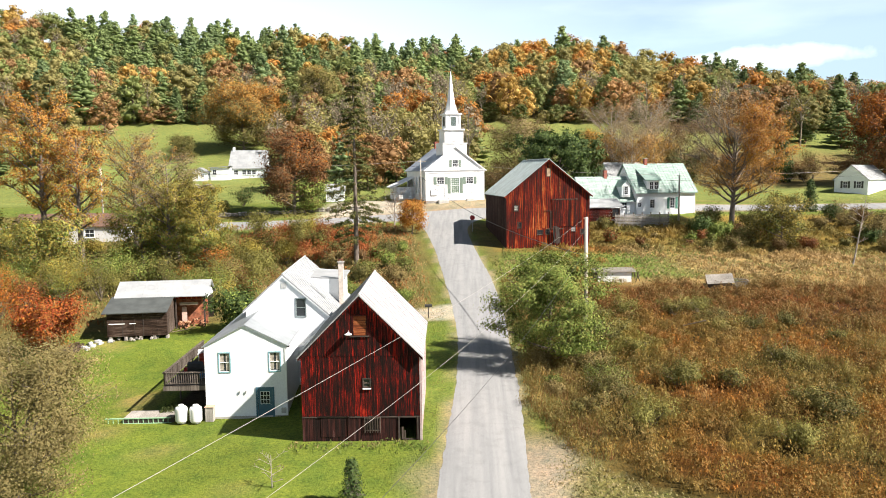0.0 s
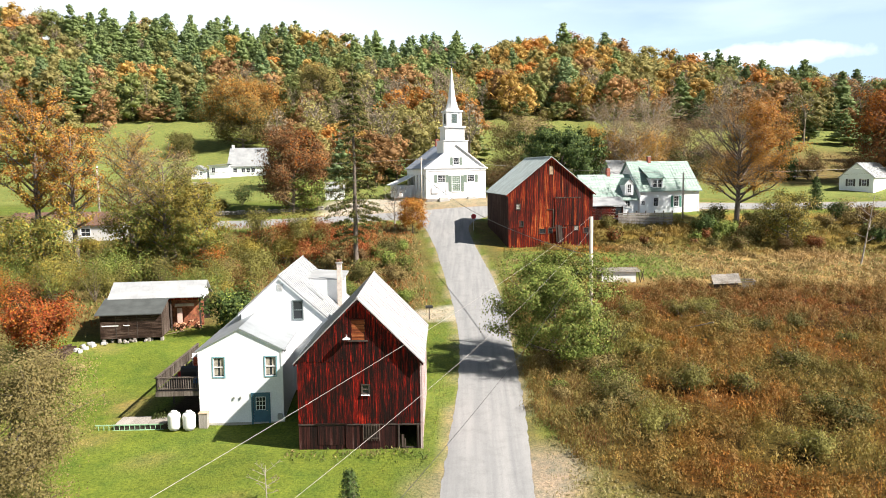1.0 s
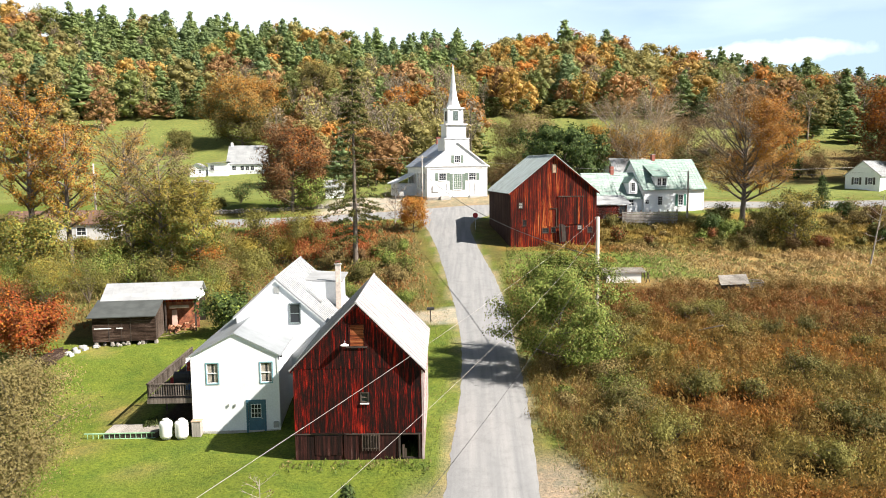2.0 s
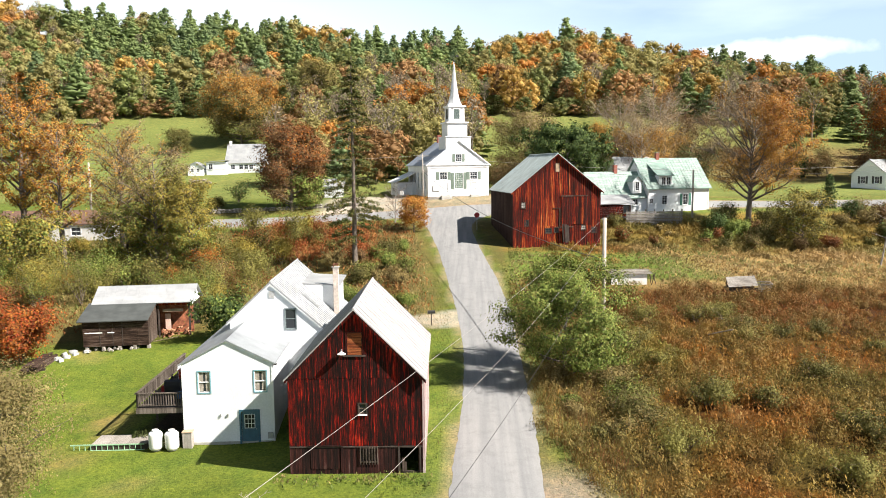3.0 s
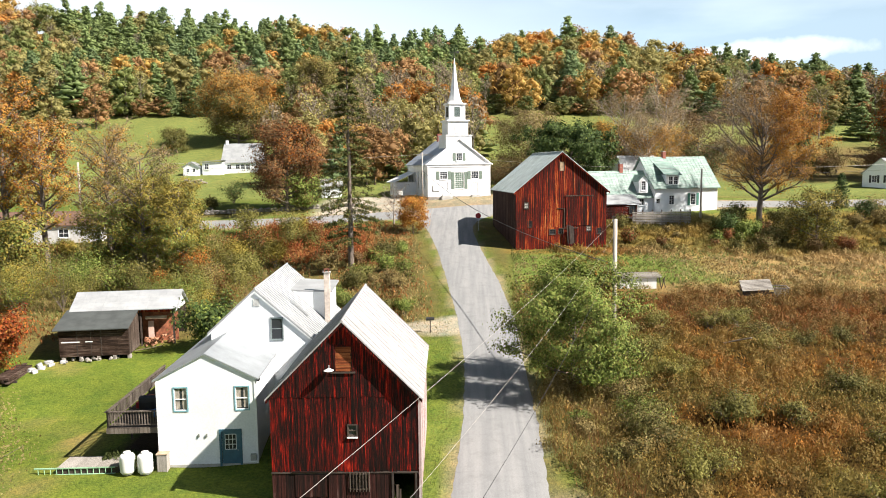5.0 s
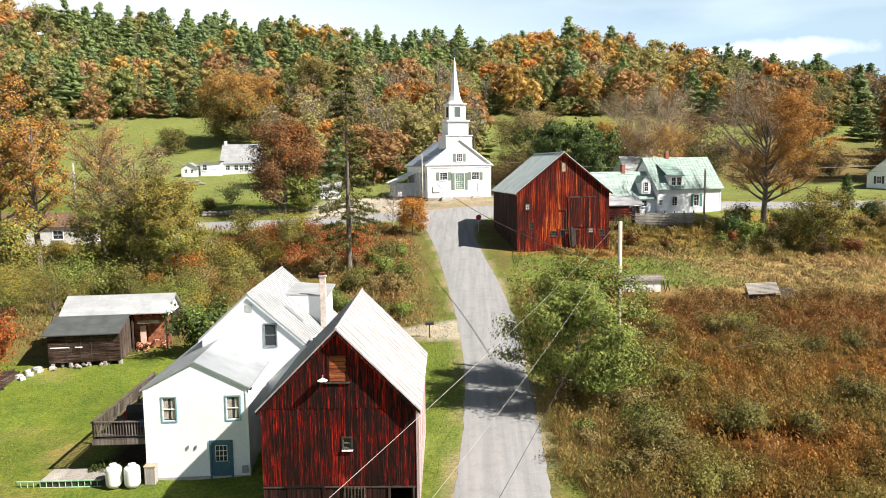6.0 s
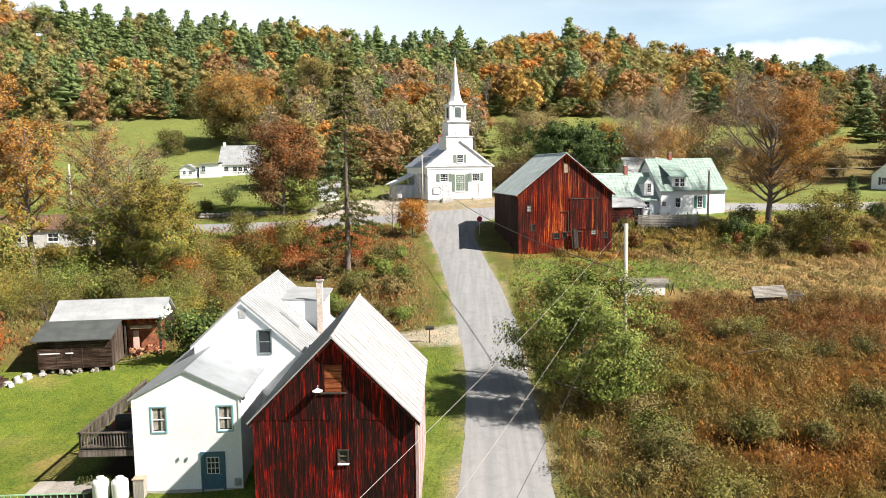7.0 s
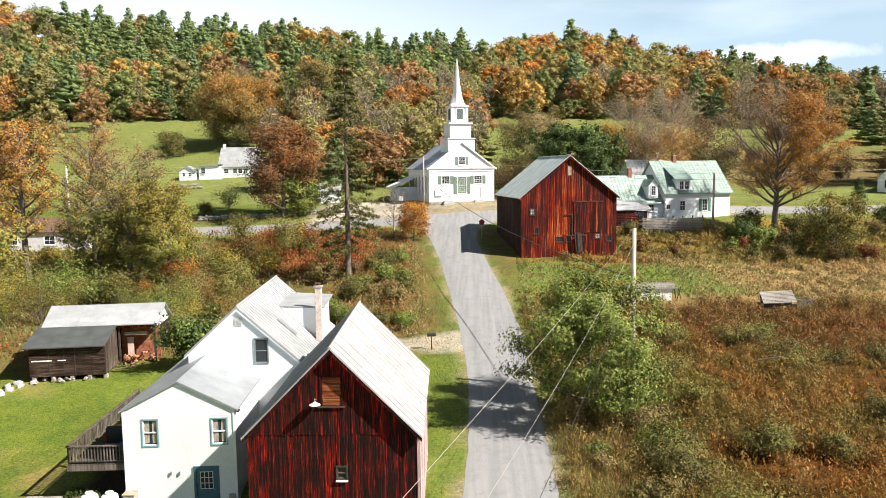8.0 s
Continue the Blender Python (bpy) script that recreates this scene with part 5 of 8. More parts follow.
def small_house(name, m, w, d, e, p, label, roof, front_windows=(), ridge_along="x", trim=M_WHITE, wall=M_CLAP):
    """A plain gabled house: four walls, two slopes, windows in the front."""
    h = thing(name, m, label, "house")
    if ridge_along == "x":
        f = part("front_wall", wall_with(0, w, -0.8, e, [(a, b, q, t) for a, b, q, t in front_windows], 0, 0.15), wall, h)
        part("gable_wall", prism([(0, -0.8), (d, -0.8), (d, e), (d / 2, p - 0.08), (0, e)], 0.01, 0.15, "x"), wall, f)
        part("gable_wall", prism([(0, -0.8), (d, -0.8), (d, e), (d / 2, p - 0.08), (0, e)], w - 0.15, w - 0.01, "x"), wall, f)
        part("back_wall", boxes((0.15, d - 0.15, -0.8, w - 0.15, d, e)), wall, f)
        s = (p - e) / (d / 2)
        roof_plane("roof", h, roof, (-0.3, -0.3, e - 0.3 * s), (w + 0.3, -0.3, e - 0.3 * s), (w + 0.3, d / 2, p), (-0.3, d / 2, p), 0.12, 0.6)
        roof_plane("roof", h, roof, (-0.3, d + 0.3, e - 0.3 * s), (w + 0.3, d + 0.3, e - 0.3 * s), (w + 0.3, d / 2, p), (-0.3, d / 2, p), 0.12, 0.6)
    else:
        f = part("front_wall", wall_with(0, w, -0.8, e, [(a, b, q, t) for a, b, q, t in front_windows], 0, 0.15), wall, h)
        part("gable_wall", prism([(0, e), (w, e), (w / 2, p - 0.08)], 0.01, 0.15), wall, f)
        part("back_wall", prism([(0, -0.8), (w, -0.8), (w, e), (w / 2, p - 0.08), (0, e)], d - 0.15, d), wall, f)
        part("side_wall", boxes((0, 0.15, -0.8, 0.15, d - 0.15, e)), wall, f)
        part("side_wall", boxes((w - 0.15, 0.15, -0.8, w, d - 0.15, e)), wall, f)
        s = (p - e) / (w / 2)
        roof_plane("roof", h, roof, (-0.3, -0.3, e - 0.3 * s), (-0.3, d + 0.3, e - 0.3 * s), (w / 2, d + 0.3, p), (w / 2, -0.3, p), 0.12, 0.6)
        roof_plane("roof", h, roof, (w + 0.3, -0.3, e - 0.3 * s), (w + 0.3, d + 0.3, e - 0.3 * s), (w / 2, d + 0.3, p), (w / 2, -0.3, p), 0.12, 0.6)
    for a, b, q, t in front_windows:
        window(h, a, b - a, q, t - q, 0.0, "y", -1, trim, trim, (2, 2), M_GLASS, 0.08)
    return h


far_white = small_house("far_house", pose(-62.5, 201.5, gz(-60, 203) - 0.1, 0, 0, 4), 9.6, 8.0, 3.0, 7.6, "white gabled farmhouse at the edge of the meadow", M_ROOFH, [(1.2, 2.3, 1.0, 2.2), (3.4, 4.4, 1.0, 2.2), (4.7, 5.7, 1.0, 2.2), (6.0, 7.0, 1.0, 2.2)])
part("ell", boxes((-4.6, -1.6, -1.2, 0.6, 2.4, 2.9)), M_CLAP, far_white)
part("ell_roof", slab((-5.0, -2.0, 2.95), (1.0, -2.0, 3.4), (1.0, 2.8, 3.5), (-5.0, 2.8, 3.05), 0.15), M_ROOFH, far_white)
window(far_white, -4.0, 1.0, 1.0, 1.4, -1.66, "y", -1, M_WHITE, M_WHITE, (2, 2), M_GLASS, 0.08)
part("chimney", boxes((0.2, 3.7, 7.0, 0.8, 4.3, 8.4)), M_WHITE, far_white)
small_house("garden_shed", pose(-71.5, 198.6, gz(-71, 199), 0, 0, 4), 3.9, 3.2, 2.4, 3.6, "small white garden shed on the grass", M_ROOFH, [(0.8, 1.5, 1.0, 1.9), (2.3, 3.0, 1.0, 1.9)], "y")
right_house = small_house("cape_house", pose(80.3, 168.0, gz(83, 168) - 0.1, 0, 0, -44), 6.6, 14.0, 3.0, 5.9, "white cape house with black shutters and pale roof", M_ROOFH, [(1.75, 2.65, 1.0, 2.4), (4.35, 5.25, 1.0, 2.4)], "y")
for x in (1.28, 2.72, 3.88, 5.32):
    part("shutter", boxes((x, -0.07, 0.95, x + 0.4, -0.012, 2.45)), M_BLACK, right_house)
small_house("rear_house", pose(30.5, 158.0, 17.0, 0, 0, 12), 7.5, 7.5, 3.4, 6.9, "white house with a pale roof behind the green-roofed house", M_ROOFH, ())
small_house("low_house", pose(-69.5, 117.0, gz(-62, 119) - 0.2, 0, 0, 6), 17.0, 7.0, 2.9, 4.6, "low white house with a brown roof half hidden by trees", plain("brown_shingle", (0.14, 0.08, 0.055), 0.85, 0.2, 3), [(2, 3.4, 1.0, 2.2), (6, 7.4, 1.0, 2.2), (11, 12.4, 1.0, 2.2)], wall=plain("grey_white_siding", (0.6, 0.6, 0.58), 0.7, 0.08, 2))
small_house("white_garage", pose(-27.2, 152.5, gz(-26, 154) - 0.1, 0, 0, 8), 3.6, 5.0, 2.4, 3.6, "small white garage behind the trees", M_ROOFH, [(0.8, 1.6, 1.0, 1.9)])


M_SHEDBD = boards("brown_shed_boards", [(0.38, (0.022, 0.014, 0.01)), (0.5, (0.055, 0.034, 0.025)), (0.6, (0.1, 0.07, 0.055)), (0.72, (0.2, 0.16, 0.13))], (0.5, 3.0, 9.0))


def left_shed():
    h = thing("woodshed", pose(-31.3, 69.6, 7.75, 0, 0, 10), "weathered plank woodshed with a white roof and dark lean-to", "shed")
    w = 5.2
    # lean-to in front
    lt = part("lean_to", boxes((0.05, 0.04, 0.0, w - 0.05, 0.1, 2.2), (0.05, 0.1, 0.0, 0.1, 3.0, 2.25)), M_INSIDE, h)
    rng = random.Random(4)
    z = 0.0
    while z < 2.15:
        k = rng.uniform(0.16, 0.24)
        x = 0.0
        while x < w - 0.05:
            ln = min(rng.choice((1.3, 1.75, 2.6)), w - x)
            part("board", boxes((x, -rng.uniform(0.0, 0.03), z, x + ln - 0.012, 0.035, min(z + k - 0.014, 2.2))), M_SHEDBD, lt)
            x += ln
        z += k
    part("trim", boxes((0.15, -0.035, 1.12, 1.55, -0.015, 1.2), (1.95, -0.035, 1.12, 2.5, -0.015, 1.2)), M_WHITE, lt)
    part("post", boxes((1.3, -0.03, 0.0, 1.38, 0.0, 2.2), (3.1, -0.03, 0.0, 3.16, 0.0, 2.2), (2.35, -0.03, 0.1, 2.4, 0.0, 1.9)), M_DARKWD, lt)
    for i in range(12):
        z1 = 2.2 + 0.075 * i
        part("board", boxes((w - 0.04, 0.04 + i * 0.25, 0.0, w + 0.0, 0.28 + i * 0.25, z1)), M_GREYBD, lt)
    part("lean_to_roof", slab((-0.35, -0.35, 2.2), (w + 0.1, -0.35, 2.2), (w + 0.1, 3.1, 3.15), (-0.35, 3.1, 3.15), 0.07), M_SHEDRF, h, "dark tar paper lean-to roof")
    for x in (0.1, 1.4, 2.7, 3.9, 5.0):
        part("footing", boxes((x, 0.0, -0.45, x + 0.3, 0.35, 0.0), bev=0.05), M_STONE, h)
    # main shed: open bay to the right
    part("back_wall", boxes((0.1, 6.8, -0.2, 8.2, 6.9, 3.0)), M_GREYBD, h)
    part("end_wall", prism([(3.05, -0.2), (6.8, -0.2), (6.8, 2.9), (5.0, 4.2), (3.05, 3.1)], 0.1, 0.2, "x"), M_GREYBD, h)
    part("end_wall", prism([(3.05, 2.75), (6.8, 2.75), (6.8, 2.9), (5.0, 4.2), (3.05, 3.1)], 8.1, 8.2, "x"), M_WHITE, h, "white gable boards over the open end")
    part("bay_post", boxes((w + 0.1, 3.05, -0.2, w + 0.22, 3.17, 3.1)), M_DARKWD, h)
    part("bay_post", boxes((7.9, 3.05, -0.2, 8.05, 3.2, 3.1)), M_DARKWD, h)
    part("bay_beam", boxes((w, 3.05, 2.75, 8.2, 3.15, 3.05)), M_BAR2, h)
    part("header", boxes((w + 0.5, 3.2, 2.15, 7.4, 3.26, 2.4)), M_WOOD, h)
    part("partition", boxes((w, 4.2, -0.2, 8.1, 4.3, 2.9)), plain("raw_red_boards", (0.34, 0.12, 0.06), 0.85, 0.3, 3), h)
    part("hung_sheet", boxes((w + 0.6, 3.6, 0.5, w + 1.05, 3.66, 1.9)), plain("pink_sheet", (0.66, 0.46, 0.38), 0.8, 0.1, 3), h)
    roof_plane("roof", h, M_ROOFH, (-0.1, 2.75, 3.08), (8.45, 2.75, 3.08), (8.45, 5.0, 4.32), (-0.1, 5.0, 4.32), 0.07, 0.8, 0.012)
    roof_plane("roof", h, M_ROOFH, (-0.1, 7.2, 2.85), (8.45, 7.2, 2.85), (8.45, 5.0, 4.32), (-0.1, 5.0, 4.32), 0.07, 0.8, 0.012)
    return h


left_shed()


# ---- trees ----
def tubes(paths, sides=5):
    """Tapered tubes along paths of (points, radii), joined."""
    vs, fs, k = [], [], 0
    ang = np.arange(sides) * math.tau / sides
    for pts, rad in paths:
        pts = np.asarray(pts, float)
        d = np.gradient(pts, axis=0)
        d /= np.linalg.norm(d, axis=1)[:, None] + 1e-9
        ref = np.where(np.abs(d[:, 2:3]) > 0.9, np.array([[1.0, 0, 0]]), np.array([[0, 0, 1.0]]))
        a = np.cross(d, ref)
        a /= np.linalg.norm(a, axis=1)[:, None] + 1e-9
        b = np.cross(d, a)
        ring = pts[:, None] + (a[:, None] * np.cos(ang)[None, :, None] + b[:, None] * np.sin(ang)[None, :, None]) * np.asarray(rad)[:, None, None]
        vs.append(ring.reshape(-1, 3))
        n = len(pts)
        i = np.arange(n - 1)[:, None] * sides
        j = np.arange(sides)[None]
        j2 = (j + 1) % sides
        fs.append(np.stack([i + j, i + j2, i + sides + j2, i + sides + j], -1).reshape(-1, 4) + k)
        k += n * sides
    return np.concatenate(vs), np.concatenate(fs)


def skeleton_of(rng, height, radius, first=0.3, limbs=12, twigs=5, lean=0.0, trunk_r=None, up=0.6, droop=0.0):
    """Trunk, limbs and twigs of a broad tree, and the places where leaves gather."""
    tr = trunk_r or height * 0.02
    n = 9
    t = np.linspace(0, 1, n)
    wob = np.cumsum(rng.normal(0, 0.02 * height / 8, (n, 2)), 0)
    trunk = np.c_[wob[:, 0] + lean * height * t, wob[:, 1], t * height * 0.86]
    paths = [(trunk, tr * (1 - 0.85 * t) + 0.01)]
    tips = []
    for k in range(limbs):
        f = first + (0.95 - first) * (k + rng.uniform(0, 0.8)) / limbs
        base = np.array([np.interp(f, t, trunk[:, c]) for c in range(3)])
        az = k * 2.4 + rng.uniform(-0.5, 0.5)
        prof = math.sin(math.pi * min(1, 0.18 + 0.82 * (f - first) / (1 - first))) ** 0.7
        ln = radius * (0.35 + 0.75 * prof) * rng.uniform(0.8, 1.15)
        rise = up * (0.5 + 0.9 * (f - first))
        m = 6
        s = np.linspace(0, 1, m)
        out = np.c_[np.cos(az) * ln * s, np.sin(az) * ln * s, ln * (rise * s ** 1.15 - droop * s ** 2)] + np.cumsum(rng.normal(0, 0.03 * ln, (m, 3)), 0) * s[:, None]
        p = base + out
        r0 = tr * (1 - 0.8 * f) * 0.55
        paths.append((p, r0 * (1 - 0.85 * s) + 0.006))
        tips.append(p[-1])
        for q in range(twigs):
            g = rng.uniform(0.35, 0.98)
            b2 = np.array([np.interp(g, s, p[:, c]) for c in range(3)])
            d2 = rng.normal(0, 1, 3)
            d2[2] = abs(d2[2]) * 0.7 - droop
            d2 = d2 / np.linalg.norm(d2) + 0.6 * np.array([math.cos(az), math.sin(az), 0.2])
            l2 = ln * rng.uniform(0.25, 0.5)
            s2 = np.linspace(0, 1, 4)[:, None]
            p2 = b2 + d2 / np.linalg.norm(d2) * l2 * s2 + np.array([0, 0, -0.25 * droop * l2]) * s2 ** 2
            paths.append((p2, r0 * 0.35 * (1 - 0.8 * s2[:, 0]) + 0.004))
            tips += [p2[-1], p2[2], p2[1]]
    tips.append(trunk[-1] + np.array([0, 0, height * 0.08]))
    return paths, np.array(tips)


LEAVES = 1.0


def leaves_of(rng, centres, count, size, spread, flat=0.5, middle=None):
    """Many small three-cornered leaves round the given centres, most of them facing up and outwards."""
    count = int(count * LEAVES)
    off = rng.normal(0, 1, (count, 3)) * np.array([spread, spread, spread * 0.75])
    c = centres[rng.integers(0, len(centres), count)] + off
    out = c - (centres.mean(0) if middle is None else middle)
    out /= np.linalg.norm(out, axis=1)[:, None] + 1e-9
    nrm = rng.normal(0, 0.36, (count, 3)) + out * 0.8 + off / (np.linalg.norm(off, axis=1)[:, None] + 1e-9) * 0.85
    nrm[:, 2] += flat
    nrm /= np.linalg.norm(nrm, axis=1)[:, None]
    a = np.cross(nrm, rng.normal(0, 1, (count, 3)))
    a /= np.linalg.norm(a, axis=1)[:, None] + 1e-9
    b = np.cross(nrm, a)
    s = size * rng.uniform(0.6, 1.35, (count, 1))
    w = rng.uniform(0.5, 0.9, (count, 1))
    v = np.stack([c - a * s, c + a * s * 0.75 + b * s * w, c + a * s * 0.75 - b * s * w], 1).reshape(-1, 3)
    f = np.arange(count * 3).reshape(-1, 3)
    return v, f


FOLIAGE = {
    "green": leafy("leaves_green", [(0, (0.0734, 0.112, 0.0196)), (0.6, (0.167, 0.215, 0.0411)), (1, (0.293, 0.337, 0.0831))]),
    "olive": leafy("leaves_olive", [(0, (0.0702, 0.0741, 0.0172)), (0.6, (0.133, 0.121, 0.0328)), (1, (0.203, 0.172, 0.0546))]),
    "orange": leafy("leaves_orange", [(0, (0.2, 0.055, 0.01)), (0.6, (0.34, 0.11, 0.014)), (1, (0.42, 0.18, 0.03))]),
    "rust": leafy("leaves_rust", [(0, (0.11, 0.04, 0.014)), (0.6, (0.19, 0.07, 0.022)), (1, (0.28, 0.12, 0.035))]),
    "red": leafy("leaves_red", [(0, (0.2, 0.03, 0.01)), (0.6, (0.32, 0.06, 0.014)), (1, (0.36, 0.11, 0.02))]),
    "yellow": leafy("leaves_yellow", [(0, (0.206, 0.16, 0.0281)), (0.6, (0.299, 0.233, 0.0374)), (1, (0.374, 0.309, 0.0655))]),
    "straw": leafy("leaves_straw", [(0, (0.129, 0.0988, 0.0342)), (0.6, (0.213, 0.16, 0.057)), (1, (0.289, 0.228, 0.0912))]),
    "dark": leafy("leaves_dark_green", [(0, (0.0324, 0.0594, 0.0151)), (0.6, (0.0648, 0.103, 0.0259)), (1, (0.108, 0.146, 0.0432))]),
    "twig": leafy("leaves_grey_brown", [(0, (0.2, 0.142, 0.075)), (0.6, (0.3, 0.222, 0.118)), (1, (0.4, 0.305, 0.18))]),
    "willow": leafy("leaves_willow", [(0, (0.215, 0.175, 0.07)), (0.6, (0.26, 0.215, 0.088)), (1, (0.3, 0.255, 0.11))], 0.45),
    "gold": leafy("leaves_gold", [(0, (0.37, 0.174, 0.0314)), (0.6, (0.482, 0.246, 0.0448)), (1, (0.56, 0.336, 0.0784))], 0.35),
    "lime": leafy("leaves_yellow_green", [(0, (0.152, 0.14, 0.0341)), (0.6, (0.213, 0.201, 0.0493)), (1, (0.273, 0.258, 0.0759))], 0.3),
    "brown": leafy("leaves_brown", [(0, (0.08, 0.047, 0.02)), (0.6, (0.145, 0.084, 0.032)), (1, (0.22, 0.14, 0.055))]),
}


def broad_tree(name, x, y, height, radius, crowns, label, seed, first=0.3, limbs=14, twigs=6, spread=0.6, lean=0.0, bark=None, up=0.6, droop=0.0, z=None, category="tree", trunk_r=None):
    """A trunk with limbs and one or more crowns of leaves: (kind, count, leaf size, from height, to height)."""
    rng = np.random.default_rng(seed)
    t = thing(name, pose(x, y, (gz(x, y) if z is None else z) - 0.15, 0, 0, 0), label, category)
    paths, tips = skeleton_of(rng, height, radius, first, limbs, twigs, lean, trunk_r, up, droop)
    v, f = tubes(paths)
    quick("trunk", v, f, bark or M_BARK, t, smooth=True)
    lo, hi = tips[:, 2].min(), tips[:, 2].max()
    for kind, count, size, a, b, *side in crowns:
        sel = tips[(tips[:, 2] >= lo + (hi - lo) * a) & (tips[:, 2] <= lo + (hi - lo) * b) & (tips[:, 0] >= (side[0] * radius if side else -1e9))]
        v, f = leaves_of(rng, sel if len(sel) else tips, count, size, spread)
        v[:, 2] = np.maximum(v[:, 2], 0.1)
        quick("crown", v, f, FOLIAGE[kind], t)
    return t


def bush(name, x, y, height, radius, crowns, label, seed, spread=0.3):
    """Several stems from the ground with leaves along them."""
    rng = np.random.default_rng(seed)
    t = thing(name, pose(x, y, gz(x, y) - 0.1), label, "bush")
    paths, tips = [], []
    for k in range(15):
        az, ln = rng.uniform(0, math.tau), rng.uniform(0.5, 1.0)
        s = np.linspace(0, 1, 6)[:, None]
        end = np.array([math.cos(az) * radius * rng.uniform(0.2, 1.0), math.sin(az) * radius * rng.uniform(0.2, 1.0), height * ln])
        p = end * s * np.array([1, 1, 1]) + rng.normal(0, 0.04 * height, (6, 3)) * s
        p[:, 2] = np.maximum(height * ln * s[:, 0] ** 0.8, 0)
        paths.append((p[::2], 0.03 * (1 - 0.8 * s[::2, 0]) + 0.004))
        for q in range(5):
            b = p[rng.integers(2, 6)]
            e = b + rng.normal(0, 0.22 * radius, 3) + np.array([0, 0, 0.1 * height])
            if q < 2:
                paths.append((np.array([b, e]), np.array([0.012, 0.004])))
            tips += [e, (b + e) / 2]
        tips += [p[-1], p[-2], p[-3]]
    tips = np.array(tips)
    v, f = tubes(paths, 3)
    quick("stem", v, f, M_BARK, t, smooth=True)
    for kind, count, size in crowns:
        v, f = leaves_of(rng, tips, count, size, spread)
        v[:, 2] = np.maximum(v[:, 2], 0.05)
        quick("crown", v, f, FOLIAGE[kind], t)
    return t


def conifer(name, x, y, height, radius, count, kind, label, seed, gaps=0.0, first=0.12, size=0.28, fill=None, bark=None):
    """A straight trunk with whorls of drooping boughs."""
    rng = np.random.default_rng(seed)
    t = thing(name, pose(x, y, gz(x, y) - 0.15), label, "tree")
    s = np.linspace(0, 1, 10)
    paths = [(np.c_[rng.normal(0, 0.03, 10), rng.normal(0, 0.03, 10), s * height], height * 0.014 * (1 - 0.9 * s) + 0.01)]
    tips = []
    h = first * height
    while h < height * 0.985:
        f = (h / height - first) / (1 - first)
        for k in range(rng.integers(4, 7)):
            if rng.uniform() < gaps:
                continue
            az = rng.uniform(0, math.tau)
            ln = radius * ((1 - f) ** 0.8 * min(1, 0.55 + 2.2 * f)) * rng.uniform(0.65, 1.15) + 0.12
            q = np.linspace(0, 1, 5)
            p = np.c_[np.cos(az) * ln * q, np.sin(az) * ln * q, h + ln * (0.12 * q - 0.42 * q ** 2 + 0.12 * q ** 3)]
            paths.append((p, 0.028 * (1 - 0.85 * q) * (1.2 - f) + 0.004))
            for u in (0.3, 0.45, 0.6, 0.72, 0.84, 0.94, 1.0):
                b = np.array([np.interp(u, q, p[:, c]) for c in range(3)])
                tips.append(b)
                tips.append(b + np.array([-math.sin(az), math.cos(az), -0.3]) * ln * 0.22 * rng.uniform(-1, 1))
        h += height * 0.028 * rng.uniform(0.7, 1.3)
    v, f = tubes(paths, 5)
    quick("trunk", v, f, bark or M_BARK, t, smooth=True)
    for k, n in ((kind, count), *([fill] if fill else [])):
        v, f = leaves_of(rng, np.array(tips), n, size, size * 1.5, 0.3, np.array([0, 0, height * 0.4]))
        quick("crown", v, f, FOLIAGE[k], t)
    return t


# trees that stand alone, nearest first
broad_tree("apple_tree", 7.7, 63.6, 8.3, 3.9, [("green", 42000, 0.085, 0, 1), ("lime", 5000, 0.08, 0.2, 1), ("olive", 4000, 0.08, 0, 1)], "bushy green roadside tree leaning over the road edge", 11, 0.05, 26, 10, 0.34, up=0.7)
broad_tree("weeping_tree", -21.9, 41.0, 7.6, 3.5, [("willow", 64000, 0.055, 0, 1), ("straw", 9000, 0.05, 0, 1)], "dense straw-coloured willow shrub beside the lawn", 12, 0.06, 28, 10, 0.5, up=0.8)
bush("maple_shrub", -34.8, 66.6, 4.5, 3.2, [("red", 9000, 0.09), ("orange", 6000, 0.09), ("rust", 6000, 0.09)], "bright red autumn shrub by the lawn", 13, 0.42)
conifer("young_spruce", -4.6, 40.6, 2.6, 0.7, 2600, "dark", "small dark young spruce on the lawn", 14, 0, 0.02, 0.06)
conifer("spruce_tree", -13.4, 101.0, 26.0, 4.6, 9000, "dark", "tall thin spruce with dead lower boughs", 15, 0.05, 0.16, 0.1, fill=("olive", 20000))
broad_tree("big_maple", 44.6, 128.0, 19.2, 6.6, [("twig", 22000, 0.08, 0.1, 1), ("gold", 17000, 0.105, 0.3, 1, 0.0), ("orange", 9000, 0.105, 0.4, 1, 0.0), ("gold", 7000, 0.1, 0, 0.35)], "large half-bare maple with rusty orange leaves", 16, 0.24, 44, 13, 0.46, up=1.12, trunk_r=0.5)
broad_tree("round_maple", 19.6, 153.0, 12.6, 6.6, [("dark", 34000, 0.22, 0, 1), ("green", 2500, 0.2, 0.4, 1)], "round dark green maple behind the barn", 17, 0.1, 36, 11, 0.42, up=0.55)
broad_tree("copper_tree", -30.3, 138.5, 15.4, 5.0, [("rust", 9000, 0.15, 0.3, 1), ("green", 5000, 0.16, 0, 0.3, 0.2), ("brown", 19000, 0.15, 0.0, 1), ("orange", 2500, 0.14, 0.5, 1, 0.1)], "dark copper-brown tree beside the cross road", 18, 0.05, 30, 8, 0.75, up=0.6)
